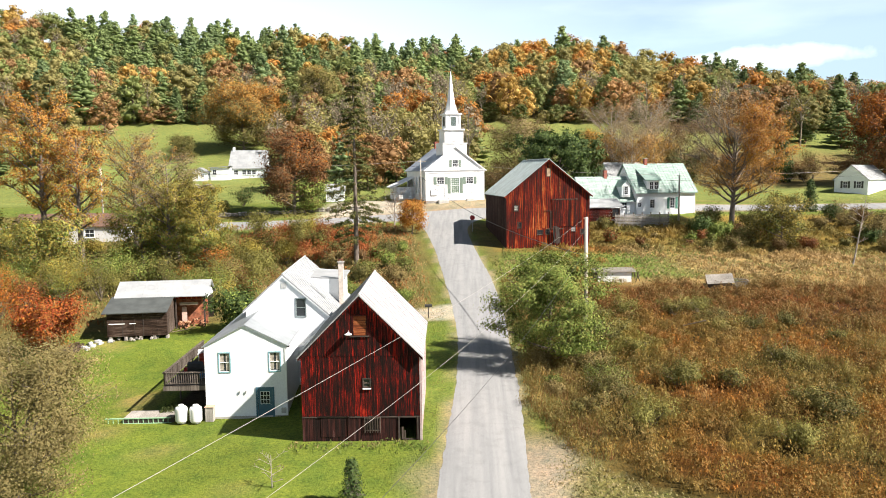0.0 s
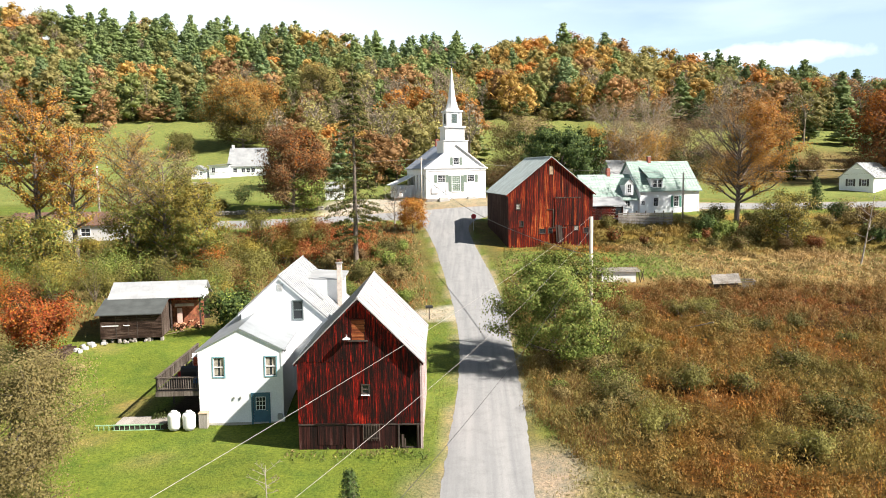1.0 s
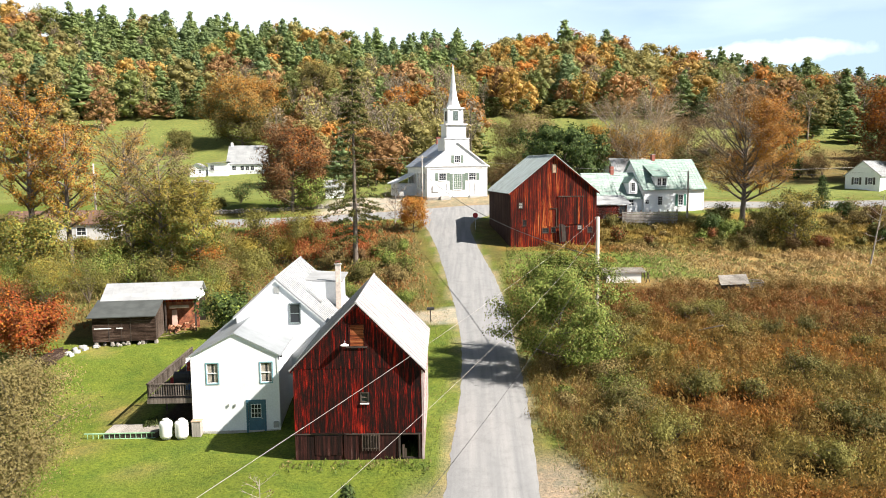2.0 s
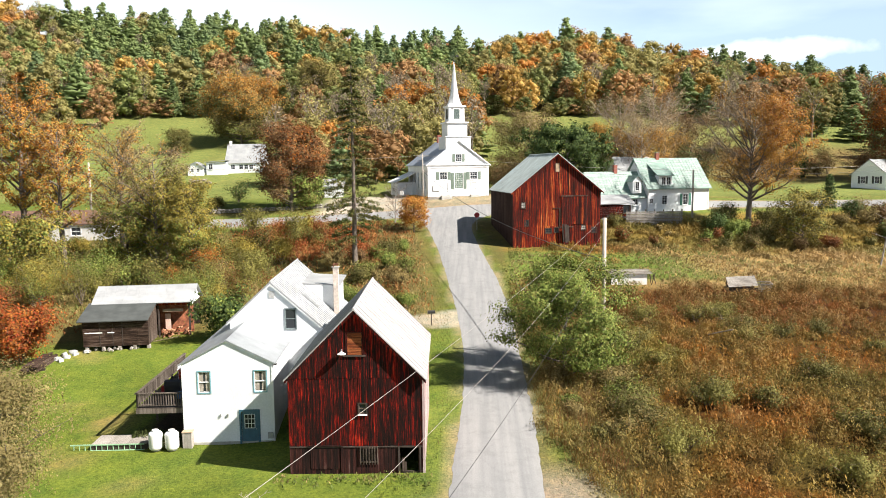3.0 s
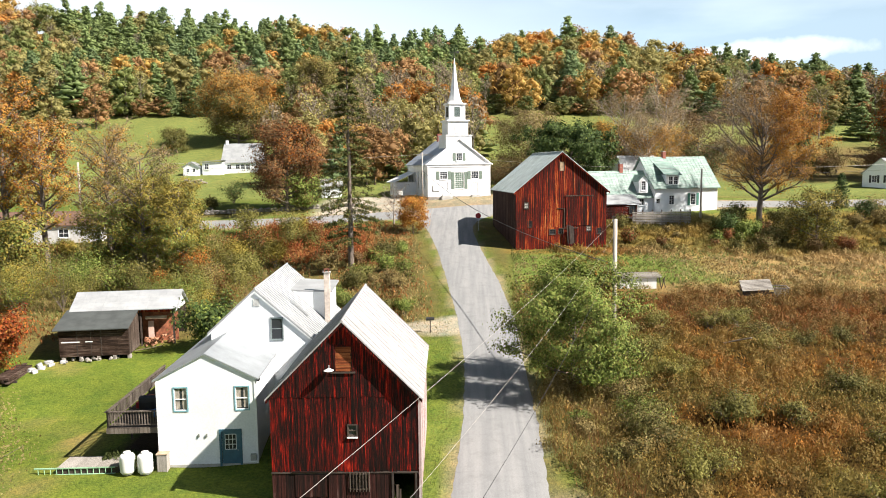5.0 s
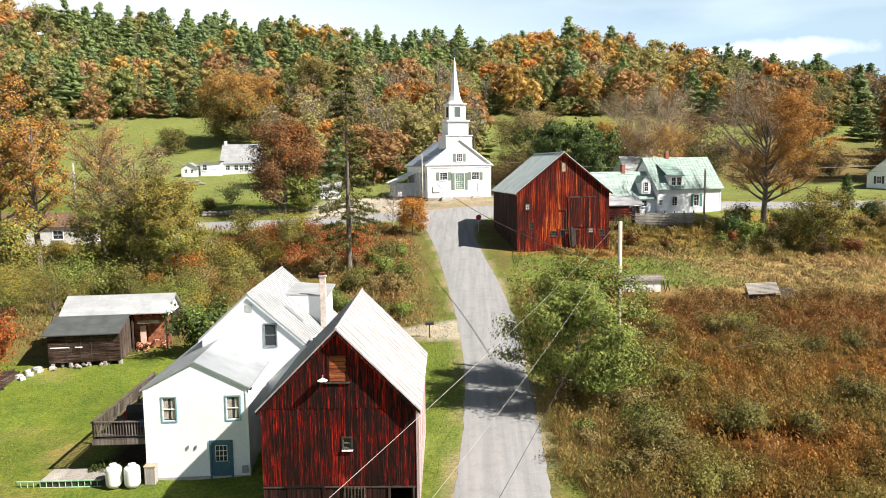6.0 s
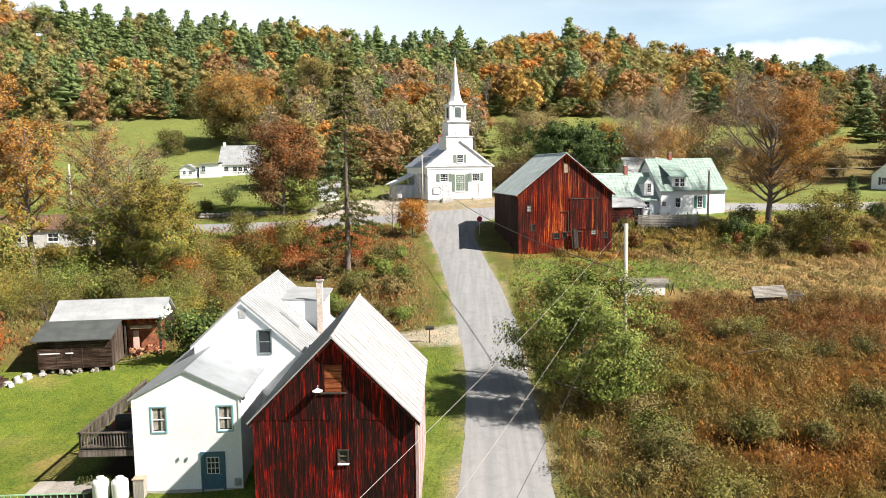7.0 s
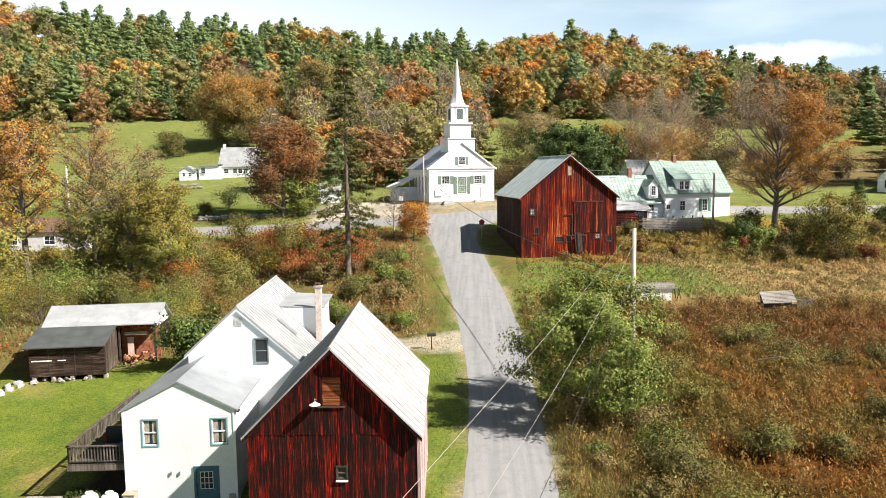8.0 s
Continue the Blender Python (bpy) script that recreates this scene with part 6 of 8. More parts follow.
broad_tree("bare_ash_tree", -36.6, 97.0, 16.5, 4.2, [("twig", 7000, 0.075, 0.1, 1), ("straw", 3000, 0.1, 0.0, 1), ("lime", 4500, 0.115, 0, 0.8), ("green", 4500, 0.115, 0, 0.5), ("yellow", 4500, 0.125, 0.1, 0.7, 0.1)], "tall half-bare ash with sparse straw-yellow leaves", 19, 0.15, 30, 11, 0.3, up=0.9)
broad_tree("yellow_birch", -31.0, 94.0, 13.0, 3.0, [("yellow", 7000, 0.1, 0.1, 0.9), ("lime", 6000, 0.09, 0, 1), ("green", 5000, 0.09, 0, 0.5)], "thin tree with clumps of yellow leaves", 20, 0.12, 24, 9, 0.3, up=0.9)
broad_tree("golden_ash_tree", -46.8, 95.0, 21.0, 3.0, [("gold", 4200, 0.125, 0.0, 0.95), ("twig", 4500, 0.08, 0.2, 1), ("orange", 1800, 0.12, 0.3, 1), ("yellow", 1600, 0.12, 0, 0.5)], "tall slender tree with thin golden orange leaves", 21, 0.36, 26, 9, 0.32, up=1.2)
broad_tree("golden_ash_tree", -53.0, 98.0, 25.0, 4.4, [("gold", 8500, 0.125, 0.0, 0.95), ("twig", 4000, 0.08, 0.2, 1), ("orange", 2500, 0.12, 0.2, 0.9), ("yellow", 3500, 0.12, 0, 0.6)], "tall slender tree with thin golden orange leaves", 22, 0.34, 28, 9, 0.32, up=1.2)
for k, (x, y, h) in enumerate(((-48.6, 91.0, 8.0), (-56.0, 97.0, 7.0), (-40.5, 98.0, 8.5), (-39.5, 107.0, 10.0))):
    broad_tree("thicket_tree", x, y, h, 3.6, [("green", 3200, 0.13, 0, 1), ("lime", 5200, 0.13, 0, 1), ("yellow", 4200, 0.13, 0.1, 1)], "bushy green and yellow tree in the thicket", 60 + k, 0.06, 20, 8, 0.55, up=0.8)
broad_tree("pink_ash_tree", -44.0, 104.0, 19.0, 4.0, [("twig", 9000, 0.085, 0.1, 1), ("gold", 5000, 0.1, 0.1, 0.9)], "slender pinkish brown tree nearly bare", 23, 0.32, 30, 11, 0.34, up=1.0)
broad_tree("meadow_oak", -69.5, 238.0, 21.5, 10.0, [("gold", 12000, 0.22, 0.3, 1), ("orange", 3000, 0.22, 0.45, 1), ("straw", 18000, 0.22, 0.1, 0.95), ("olive", 14000, 0.22, 0, 0.6)], "huge spreading oak turning orange at the meadow edge", 24, 0.05, 38, 9, 1.25, up=0.45)
broad_tree("church_maple", -7.6, 121.5, 5.2, 2.0, [("gold", 3800, 0.11, 0, 1), ("orange", 2600, 0.11, 0, 1)], "small bright orange maple at the junction", 25, 0.15, 16, 7, 0.4)
broad_tree("junction_shrub_tree", -10.8, 125.5, 6.5, 1.9, [("brown", 900, 0.07, 0, 1)], "small bare grey tree at the junction", 26, 0.15, 16, 9, 0.35, up=1.0, bark=M_BARKPALE)
broad_tree("bare_maple", 33.0, 172.0, 18.5, 5.4, [("twig", 17000, 0.09, 0.0, 1), ("gold", 6500, 0.12, 0, 0.5)], "wide half-bare maple behind the green-roofed house", 27, 0.1, 34, 12, 0.65, up=1.0, bark=M_BARKPALE)
broad_tree("bare_maple", 43.0, 178.0, 20.0, 5.8, [("twig", 19000, 0.09, 0.0, 1), ("gold", 3500, 0.12, 0, 0.5)], "wide half-bare maple behind the green-roofed house", 28, 0.1, 34, 12, 0.65, up=1.0, bark=M_BARKPALE)
broad_tree("bare_maple", 36.0, 164.0, 14.5, 6.6, [("twig", 20000, 0.09, 0.0, 1), ("gold", 9000, 0.11, 0, 0.7, -0.2), ("rust", 3000, 0.1, 0, 0.6)], "wide half-bare maple with gold lower leaves", 42, 0.06, 34, 12, 0.6, up=0.8, bark=M_BARKPALE)
broad_tree("gold_maple", 29.5, 170.0, 12.5, 5.2, [("gold", 9000, 0.13, 0.4, 1), ("brown", 9000, 0.13, 0, 0.6), ("olive", 5000, 0.13, 0, 1)], "gold-topped maple behind the rear house", 43, 0.06, 28, 9, 0.6, up=0.7)
broad_tree("dark_shade_tree", 49.5, 176.0, 15.0, 5.6, [("twig", 8000, 0.12, 0, 1), ("brown", 9000, 0.14, 0, 1), ("dark", 4000, 0.16, 0, 0.5)], "dark brown shade tree behind the maple", 44, 0.05, 28, 9, 0.7, up=0.7)
conifer("meadow_spruce", 78.0, 190.0, 10.5, 3.8, 7000, "dark", "dark green spruce at the edge of the lawn", 30, 0, 0.05, 0.28)
conifer("lawn_spruce", 63.5, 142.0, 6.0, 1.8, 3200, "dark", "small dark spruce by the road", 31, 0, 0.03, 0.13)
broad_tree("orange_oak", 99.0, 178.0, 20.0, 8.0, [("orange", 10000, 0.24, 0.5, 1), ("rust", 12000, 0.24, 0, 0.8), ("brown", 6000, 0.2, 0, 1)], "large orange-topped oak beside the cape house", 32, 0.08, 30, 8, 1.1, up=0.75)
broad_tree("yellow_green_tree", 47.5, 115.5, 8.0, 3.2, [("olive", 6000, 0.12, 0, 1), ("yellow", 3800, 0.12, 0, 1)], "bushy yellow-green tree at the field edge", 33, 0.05, 20, 8, 0.5)
broad_tree("dead_sapling", 52.0, 104.0, 11.0, 1.4, [("brown", 160, 0.08, 0, 1)], "thin leaning dead sapling in the field", 34, 0.35, 10, 4, 0.3, lean=0.12, up=0.9, bark=M_BARKPALE, trunk_r=0.12)
broad_tree("hazel_tree", 14.0, 176.0, 13.8, 6.2, [("lime", 6000, 0.17, 0, 1), ("straw", 12000, 0.18, 0, 1), ("twig", 9000, 0.13, 0.2, 1)], "wide pale olive tree behind the church", 35, 0.06, 26, 8, 0.8, up=0.8)
broad_tree("tall_olive_tree", -49.5, 262.0, 23.0, 7.0, [("straw", 11000, 0.24, 0.1, 1), ("lime", 11000, 0.24, 0, 1), ("olive", 6000, 0.24, 0, 0.8)], "tall yellow-olive tree at the meadow edge", 45, 0.08, 34, 9, 0.9, up=0.9)
broad_tree("meadow_bush_tree", -84.0, 226.0, 6.5, 3.4, [("olive", 4000, 0.2, 0, 1)], "round olive bush tree in the meadow", 36, 0.05, 16, 6, 0.6)


def shrubs():
    """Brush in the gully, along the barns and at the field's edges."""
    rng = np.random.default_rng(77)
    spots = []
    for _ in range(62):
        spots.append((rng.uniform(-62, -18), rng.uniform(80, 122), ("olive", "green", "lime", "straw", "lime", "yellow", "lime", "rust"), (2.2, 4.6)))
    for _ in range(18):
        spots.append((rng.uniform(-52, -26), rng.uniform(84, 96), ("green", "olive", "lime", "lime", "yellow", "orange"), (2.4, 4.6)))
    for _ in range(20):
        spots.append((rng.uniform(-19, -6.5), rng.uniform(83, 112), ("brown", "straw", "olive", "rust", "green", "olive"), (1.2, 2.6)))
    for _ in range(14):
        spots.append((rng.uniform(-58, -37), rng.uniform(83, 92), ("green", "lime", "green", "yellow", "lime"), (3.2, 5.2)))
    for _ in range(8):
        spots.append((rng.uniform(-19, -5), rng.uniform(82, 90), ("green", "olive", "green"), (1.2, 2.4)))
    for _ in range(44):
        spots.append((rng.uniform(22, 75), rng.uniform(112, 126), ("olive", "green", "olive", "straw", "brown", "rust"), (1.2, 2.6)))
    for _ in range(10):
        spots.append((rng.uniform(37, 54), rng.uniform(122, 130), ("dark", "olive", "green", "dark"), (2.0, 3.8)))
    for _ in range(14):
        spots.append((rng.uniform(55, 95), rng.uniform(118, 134), ("dark", "olive", "brown", "straw"), (2.0, 4.2)))
    for _ in range(15):
        spots.append((rng.uniform(6.8, 12), rng.uniform(52, 64), ("straw", "straw", "olive", "green"), (0.9, 1.7)))
    for _ in range(30):
        spots.append((rng.uniform(11, 42), rng.uniform(47, 84), ("olive", "straw", "olive", "lime"), (1.0, 2.0)))
    for _ in range(12):
        spots.append((rng.uniform(-60, -40), rng.uniform(62, 82), ("orange", "olive", "yellow", "rust", "green"), (2.5, 5.0)))
    for _ in range(9):
        spots.append((rng.uniform(5, 13), rng.uniform(158, 176), ("olive", "brown", "straw", "olive"), (4.0, 6.5)))
    for _ in range(8):
        spots.append((rng.uniform(-60, -26), rng.uniform(139, 150), ("olive", "dark", "green"), (2.0, 4.0)))
    for _ in range(40):
        spots.append((rng.uniform(56, 122), rng.uniform(176, 222), ("brown", "olive", "straw", "rust", "brown"), (3.0, 6.5)))
    names = {"olive": "olive-green", "green": "leafy green", "straw": "straw-coloured", "rust": "rust-brown", "brown": "dry brown", "yellow": "yellowing", "red": "red-leaved", "dark": "dark green", "orange": "orange", "twig": "grey-brown", "lime": "yellow-green", "gold": "golden"}
    for i, (x, y, kinds, hs) in enumerate(spots):
        k = kinds[int(rng.integers(0, len(kinds)))]
        k2 = kinds[int(rng.integers(0, len(kinds)))] if rng.uniform() < 0.4 else k
        h = rng.uniform(*hs)
        if 23 < x < 36 and 108 < y < 127:
            h *= 0.5
        if x < -46 and y > 94:
            h *= 0.45
        near, mid = y < 90, y < 116
        n = min(int(300 * h ** 1.5) * (4 if near else 2 if mid else 1), 2300 if near else 1700 if mid else 1100)
        size = 0.095 if mid else 0.13
        bush("shrub", x, y, h, h * (rng.uniform(0.5, 0.75) if x < 10 or y > 86 else rng.uniform(0.9, 1.4)), [(k, n, 0.06 if near else size), (k2, n // 2, 0.06 if near else size)], names[k] + " wild shrub in rough ground", 500 + i, 0.12 * h)


shrubs()


# ---- woods on the hill ----
def shell(rng, centre, radii, count, size, rough=0.4):
    """Leaves over the outside of one clump of a crown."""
    d = rng.normal(0, 1, (count, 3))
    d[:, 2] = d[:, 2] * 0.9 + 0.25
    d /= np.linalg.norm(d, axis=1)[:, None]
    c = np.asarray(centre) + d * np.asarray(radii) * rng.uniform(0.72, 1.08, (count, 1))
    nrm = d + rng.normal(0, rough, (count, 3))
    nrm /= np.linalg.norm(nrm, axis=1)[:, None]
    a = np.cross(nrm, rng.normal(0, 1, (count, 3)))
    a /= np.linalg.norm(a, axis=1)[:, None] + 1e-9
    b = np.cross(nrm, a)
    s = size * rng.uniform(0.6, 1.35, (count, 1))
    return np.stack([c - a * s, c + a * s * 0.75 + b * s * 0.8, c + a * s * 0.75 - b * s * 0.8], 1).reshape(-1, 3)


OCTA_V = np.array([(1, 0, 0), (0, 1, 0), (-1, 0, 0), (0, -1, 0), (0, 0, 1), (0, 0, -1)], float)
OCTA_F = np.array([(0, 1, 4), (1, 2, 4), (2, 3, 4), (3, 0, 4), (1, 0, 5), (2, 1, 5), (3, 2, 5), (0, 3, 5)])


def wood_template(rng, shape):
    """One tree of unit height: leaf masses and leaves, then a thin trunk with limbs, all in triangles."""
    V, cores, faces = [], [], []

    def mass(centre, radii):
        """The dense inside of one leafy bough, uneven all round."""
        faces.append(OCTA_F + sum(len(c) for c in cores))
        cores.append(np.asarray(centre) + OCTA_V * np.asarray(radii) * rng.uniform(0.62, 1.0, (6, 1)))
    paths = [(np.array([[0, 0, -0.05], [0.01, 0, 0.4], [0, 0.01, 0.9]]), np.array([0.015, 0.01, 0.003]))]
    if shape == "pine":
        h, k = rng.uniform(0.16, 0.24), 0
        while h < 0.97:
            reach = 0.34 * (1.03 - h) ** 0.85 * rng.uniform(0.75, 1.15)
            n = 5 if h < 0.75 else 3
            for j in range(n):
                if rng.uniform() < 0.12:
                    continue
                az, r = k * 1.9 + j * math.tau / n + rng.uniform(-0.4, 0.4), reach * rng.uniform(0.55, 1.1)
                at = (math.cos(az) * r * 0.7, math.sin(az) * r * 0.7, h - r * 0.12 + rng.uniform(-0.025, 0.025))
                mass(at, (r * 0.6 + 0.016, r * 0.6 + 0.016, 0.062))
                V.append(shell(rng, at, (r * 0.68 + 0.02, r * 0.68 + 0.02, 0.062), 13, 0.025, 0.6))
            h += rng.uniform(0.055, 0.085)
            k += 1
        V.append(shell(rng, (0, 0, 0.965), (0.02, 0.02, 0.05), 12, 0.022))
    elif shape == "fir":
        for h in np.arange(0.08, 0.98, 0.05):
            r = 0.2 * (1.0 - h) ** 0.85 + 0.012
            for j in range(6):
                az = rng.uniform(0, math.tau)
                V.append(shell(rng, (math.cos(az) * r * 0.6, math.sin(az) * r * 0.6, h), (r * 0.55, r * 0.55, 0.03), 9, 0.026, 0.5))
    elif shape == "bare":
        for j in range(16):
            az, h = j * 2.4, rng.uniform(0.3, 0.8)
            e = np.array([math.cos(az) * 0.2, math.sin(az) * 0.2, 0.3]) * rng.uniform(0.6, 1.1) * (1.15 - h * 0.5)
            b = np.array([0, 0, h])
            paths.append((np.array([b, b + e * 0.5 + rng.normal(0, 0.012, 3), b + e]), np.array([0.007, 0.005, 0.002])))
            V.append(shell(rng, b + e * 0.85, (0.07, 0.07, 0.08), 16, 0.018, 0.6))
    elif shape == "fine":
        tall = rng.uniform(0.14, 0.26)
        for j in range(15):
            az, f = j * 2.4 + rng.uniform(-0.4, 0.4), (j + 0.5) / 15
            r = 0.25 * math.sin(math.pi * (0.2 + 0.72 * f)) * rng.uniform(0.6, 1.15)
            size = rng.uniform(0.1, 0.17) * (1 - 0.25 * f)
            at = (math.cos(az) * r, math.sin(az) * r, tall + (0.9 - tall) * f)
            mass(at, (size * 0.8, size * 0.8, size * 0.75))
            V.append(shell(rng, at, (size, size, size * rng.uniform(0.85, 1.15)), 62, 0.022, 0.55))
            paths.append((np.array([[0, 0, tall * 0.9 + 0.5 * f], [math.cos(az) * r, math.sin(az) * r, tall + (0.9 - tall) * f]]), np.array([0.006, 0.002])))
    else:
        tall = rng.uniform(0.14, 0.28)
        for j in range(15):
            az, f = j * 2.4 + rng.uniform(-0.4, 0.4), (j + 0.5) / 15
            r = 0.25 * math.sin(math.pi * (0.2 + 0.72 * f)) * rng.uniform(0.6, 1.15)
            size = rng.uniform(0.12, 0.185) * (1 - 0.25 * f)
            at = (math.cos(az) * r, math.sin(az) * r, tall + (0.9 - tall) * f)
            mass(at, (size * 0.88, size * 0.88, size * 0.85))
            V.append(shell(rng, at, (size, size, size * rng.uniform(0.85, 1.15)), 44, 0.026, 0.5))
    v = np.concatenate(V)
    f = np.arange(len(v)).reshape(-1, 3)
    if cores:
        f = np.r_[f, np.concatenate(faces) + len(v)]
        v = np.r_[v, np.concatenate(cores)]
    w, q = tubes(paths, 3)
    wf = np.r_[q[:, [0, 1, 2]], q[:, [0, 2, 3]]]
    return np.r_[v, w], np.r_[f, wf + len(v)], len(v)


M_WOODS = leafy("woodland_leaves", [(0, (0.86, 0.87, 0.86)), (0.6, (1.0, 1.0, 1.0)), (1, (1.14, 1.12, 1.08))], 0.38, True)
TINTS = {"orange": (0.5, 0.235, 0.06), "gold": (0.47, 0.31, 0.09), "rust": (0.38, 0.225, 0.1), "olive": (0.3, 0.27, 0.1), "green": (0.22, 0.255, 0.085), "red": (0.442, 0.091, 0.0585), "grey": (0.25, 0.205, 0.14),
         "fir": (0.17, 0.23, 0.09), "pine": (0.215, 0.28, 0.105), "blue": (0.19, 0.26, 0.115)}


def woods():
    rng = np.random.default_rng(9)
    kinds = {k: [wood_template(rng, k) for _ in range(n)] for k, n in (("broad", 6), ("pine", 5), ("fir", 3), ("bare", 4), ("fine", 4))}
    sets = {"deciduous_woods": ([], [], []), "conifer_woods": ([], [], [])}
    count = {k: 0 for k in sets}

    def put(x, y, shape, height, tint, wide):
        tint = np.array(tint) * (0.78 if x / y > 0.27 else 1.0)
        tv, tf, nl = kinds[shape][int(rng.integers(0, len(kinds[shape])))]
        key = "conifer_woods" if shape in ("pine", "fir") else "deciduous_woods"
        a = rng.uniform(0, math.tau)
        ca, sa = math.cos(a), math.sin(a)
        v = tv * np.array([height * wide, height * wide, height])
        v = np.c_[v[:, 0] * ca - v[:, 1] * sa + x, v[:, 0] * sa + v[:, 1] * ca + y, v[:, 2] + gz(x, y)]
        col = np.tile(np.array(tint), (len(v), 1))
        col[nl:] = (0.27, 0.235, 0.185) if shape == "bare" else (0.16, 0.125, 0.095)
        V, F, T = sets[key]
        V.append(v)
        F.append(tf + count[key])
        T.append(col)
        count[key] += len(v)

    rows = []
    y = 284.0
    while y < 470:
        gap = 8.2 + (y - 284) * 0.022
        x = -0.68 * y - 20
        while x < 0.62 * y + 20:
            rows.append((x + rng.uniform(-2.5, 2.5), y + rng.uniform(-2.5, 2.5)))
            x += gap * rng.uniform(0.75, 1.35)
        y += gap * 0.95
    # nearer woods behind the church and along the cross road
    for _ in range(125):
        rows.append((rng.uniform(-52, 16), rng.uniform(205, 284)))
    for _ in range(46):
        rows.append((rng.uniform(-44, 8), rng.uniform(172, 208)))
    for _ in range(50):
        rows.append((rng.uniform(84, 190), rng.uniform(242, 284)))
    for _ in range(14):
        rows.append((rng.uniform(102, 150), rng.uniform(190, 230)))
    for _ in range(30):
        rows.append((rng.uniform(-190, -118), rng.uniform(150, 270)))
    for x, y in rows:
        az = x / y
        n = smooth_noise(np.array([x]), np.array([y]), 24.0, 5.0)[0]
        if (0.03 < az < 0.26 and y < 292 and x < 66) or (2 < x < 20 and y < 284):
            continue
        low = y < 318
        pc = 0.64 if -0.5 < az < 0.04 else 0.14 if az < 0.3 else 0.42
        if y < 284:
            pc = 0.28 if x > 60 else 0.12
        elif low:
            pc *= 0.2
        pc = min(0.95, max(0.02, pc + 0.35 * n))
        r = rng.uniform()
        if r < pc:
            fir = rng.uniform() < 0.24
            k = "fir" if fir else ("pine", "pine", "blue")[int(rng.integers(0, 3))]
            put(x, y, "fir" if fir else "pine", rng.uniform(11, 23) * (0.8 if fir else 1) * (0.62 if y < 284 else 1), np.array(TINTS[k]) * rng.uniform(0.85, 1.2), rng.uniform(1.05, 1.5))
            continue
        if 0.02 < az < 0.3:
            k = ("orange", "gold", "gold", "rust", "olive", "olive", "olive", "gold", "green")[int(rng.integers(0, 9))]
        elif az >= 0.3:
            k = ("rust", "olive", "gold", "grey", "orange", "olive", "green")[int(rng.integers(0, 7))]
        else:
            k = ("olive", "olive", "rust", "green", "gold", "grey", "rust", "green", "olive", "orange", "olive", "green", "green", "olive")[int(rng.integers(0, 14))]
        if y < 284:
            k = ("olive", "rust", "olive", "gold", "olive", "orange", "grey", "rust", "green")[int(rng.integers(0, 9))]
        if rng.uniform() < 0.005 and y > 290:
            k = "red"
        if (low and rng.uniform() < 0.28) or k == "grey":
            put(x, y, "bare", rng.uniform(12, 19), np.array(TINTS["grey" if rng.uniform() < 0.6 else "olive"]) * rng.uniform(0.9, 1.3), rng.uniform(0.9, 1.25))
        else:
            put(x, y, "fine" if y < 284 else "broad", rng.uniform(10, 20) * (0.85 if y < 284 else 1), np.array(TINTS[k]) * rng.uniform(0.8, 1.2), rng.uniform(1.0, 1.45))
    # brush along the foot of the woods
    for _ in range(105):
        x, y = rng.uniform(-205, 60), rng.uniform(282, 289)
        k = ("olive", "green", "rust", "olive", "green")[int(rng.integers(0, 5))]
        put(x, y + (6 if x > 5 else 0), "broad", rng.uniform(3.5, 7.5), np.array(TINTS[k]) * rng.uniform(0.65, 0.95), rng.uniform(1.3, 1.9))
    labels = {"deciduous_woods": "autumn hardwood forest in orange, gold and olive", "conifer_woods": "dark green firs and pines on the hill"}
    for key, (V, F, T) in sets.items():
        tagged(quick(key, np.concatenate(V), np.concatenate(F), M_WOODS, tint=np.concatenate(T), smooth=True), labels[key], "forest", kind="stuff")


woods()


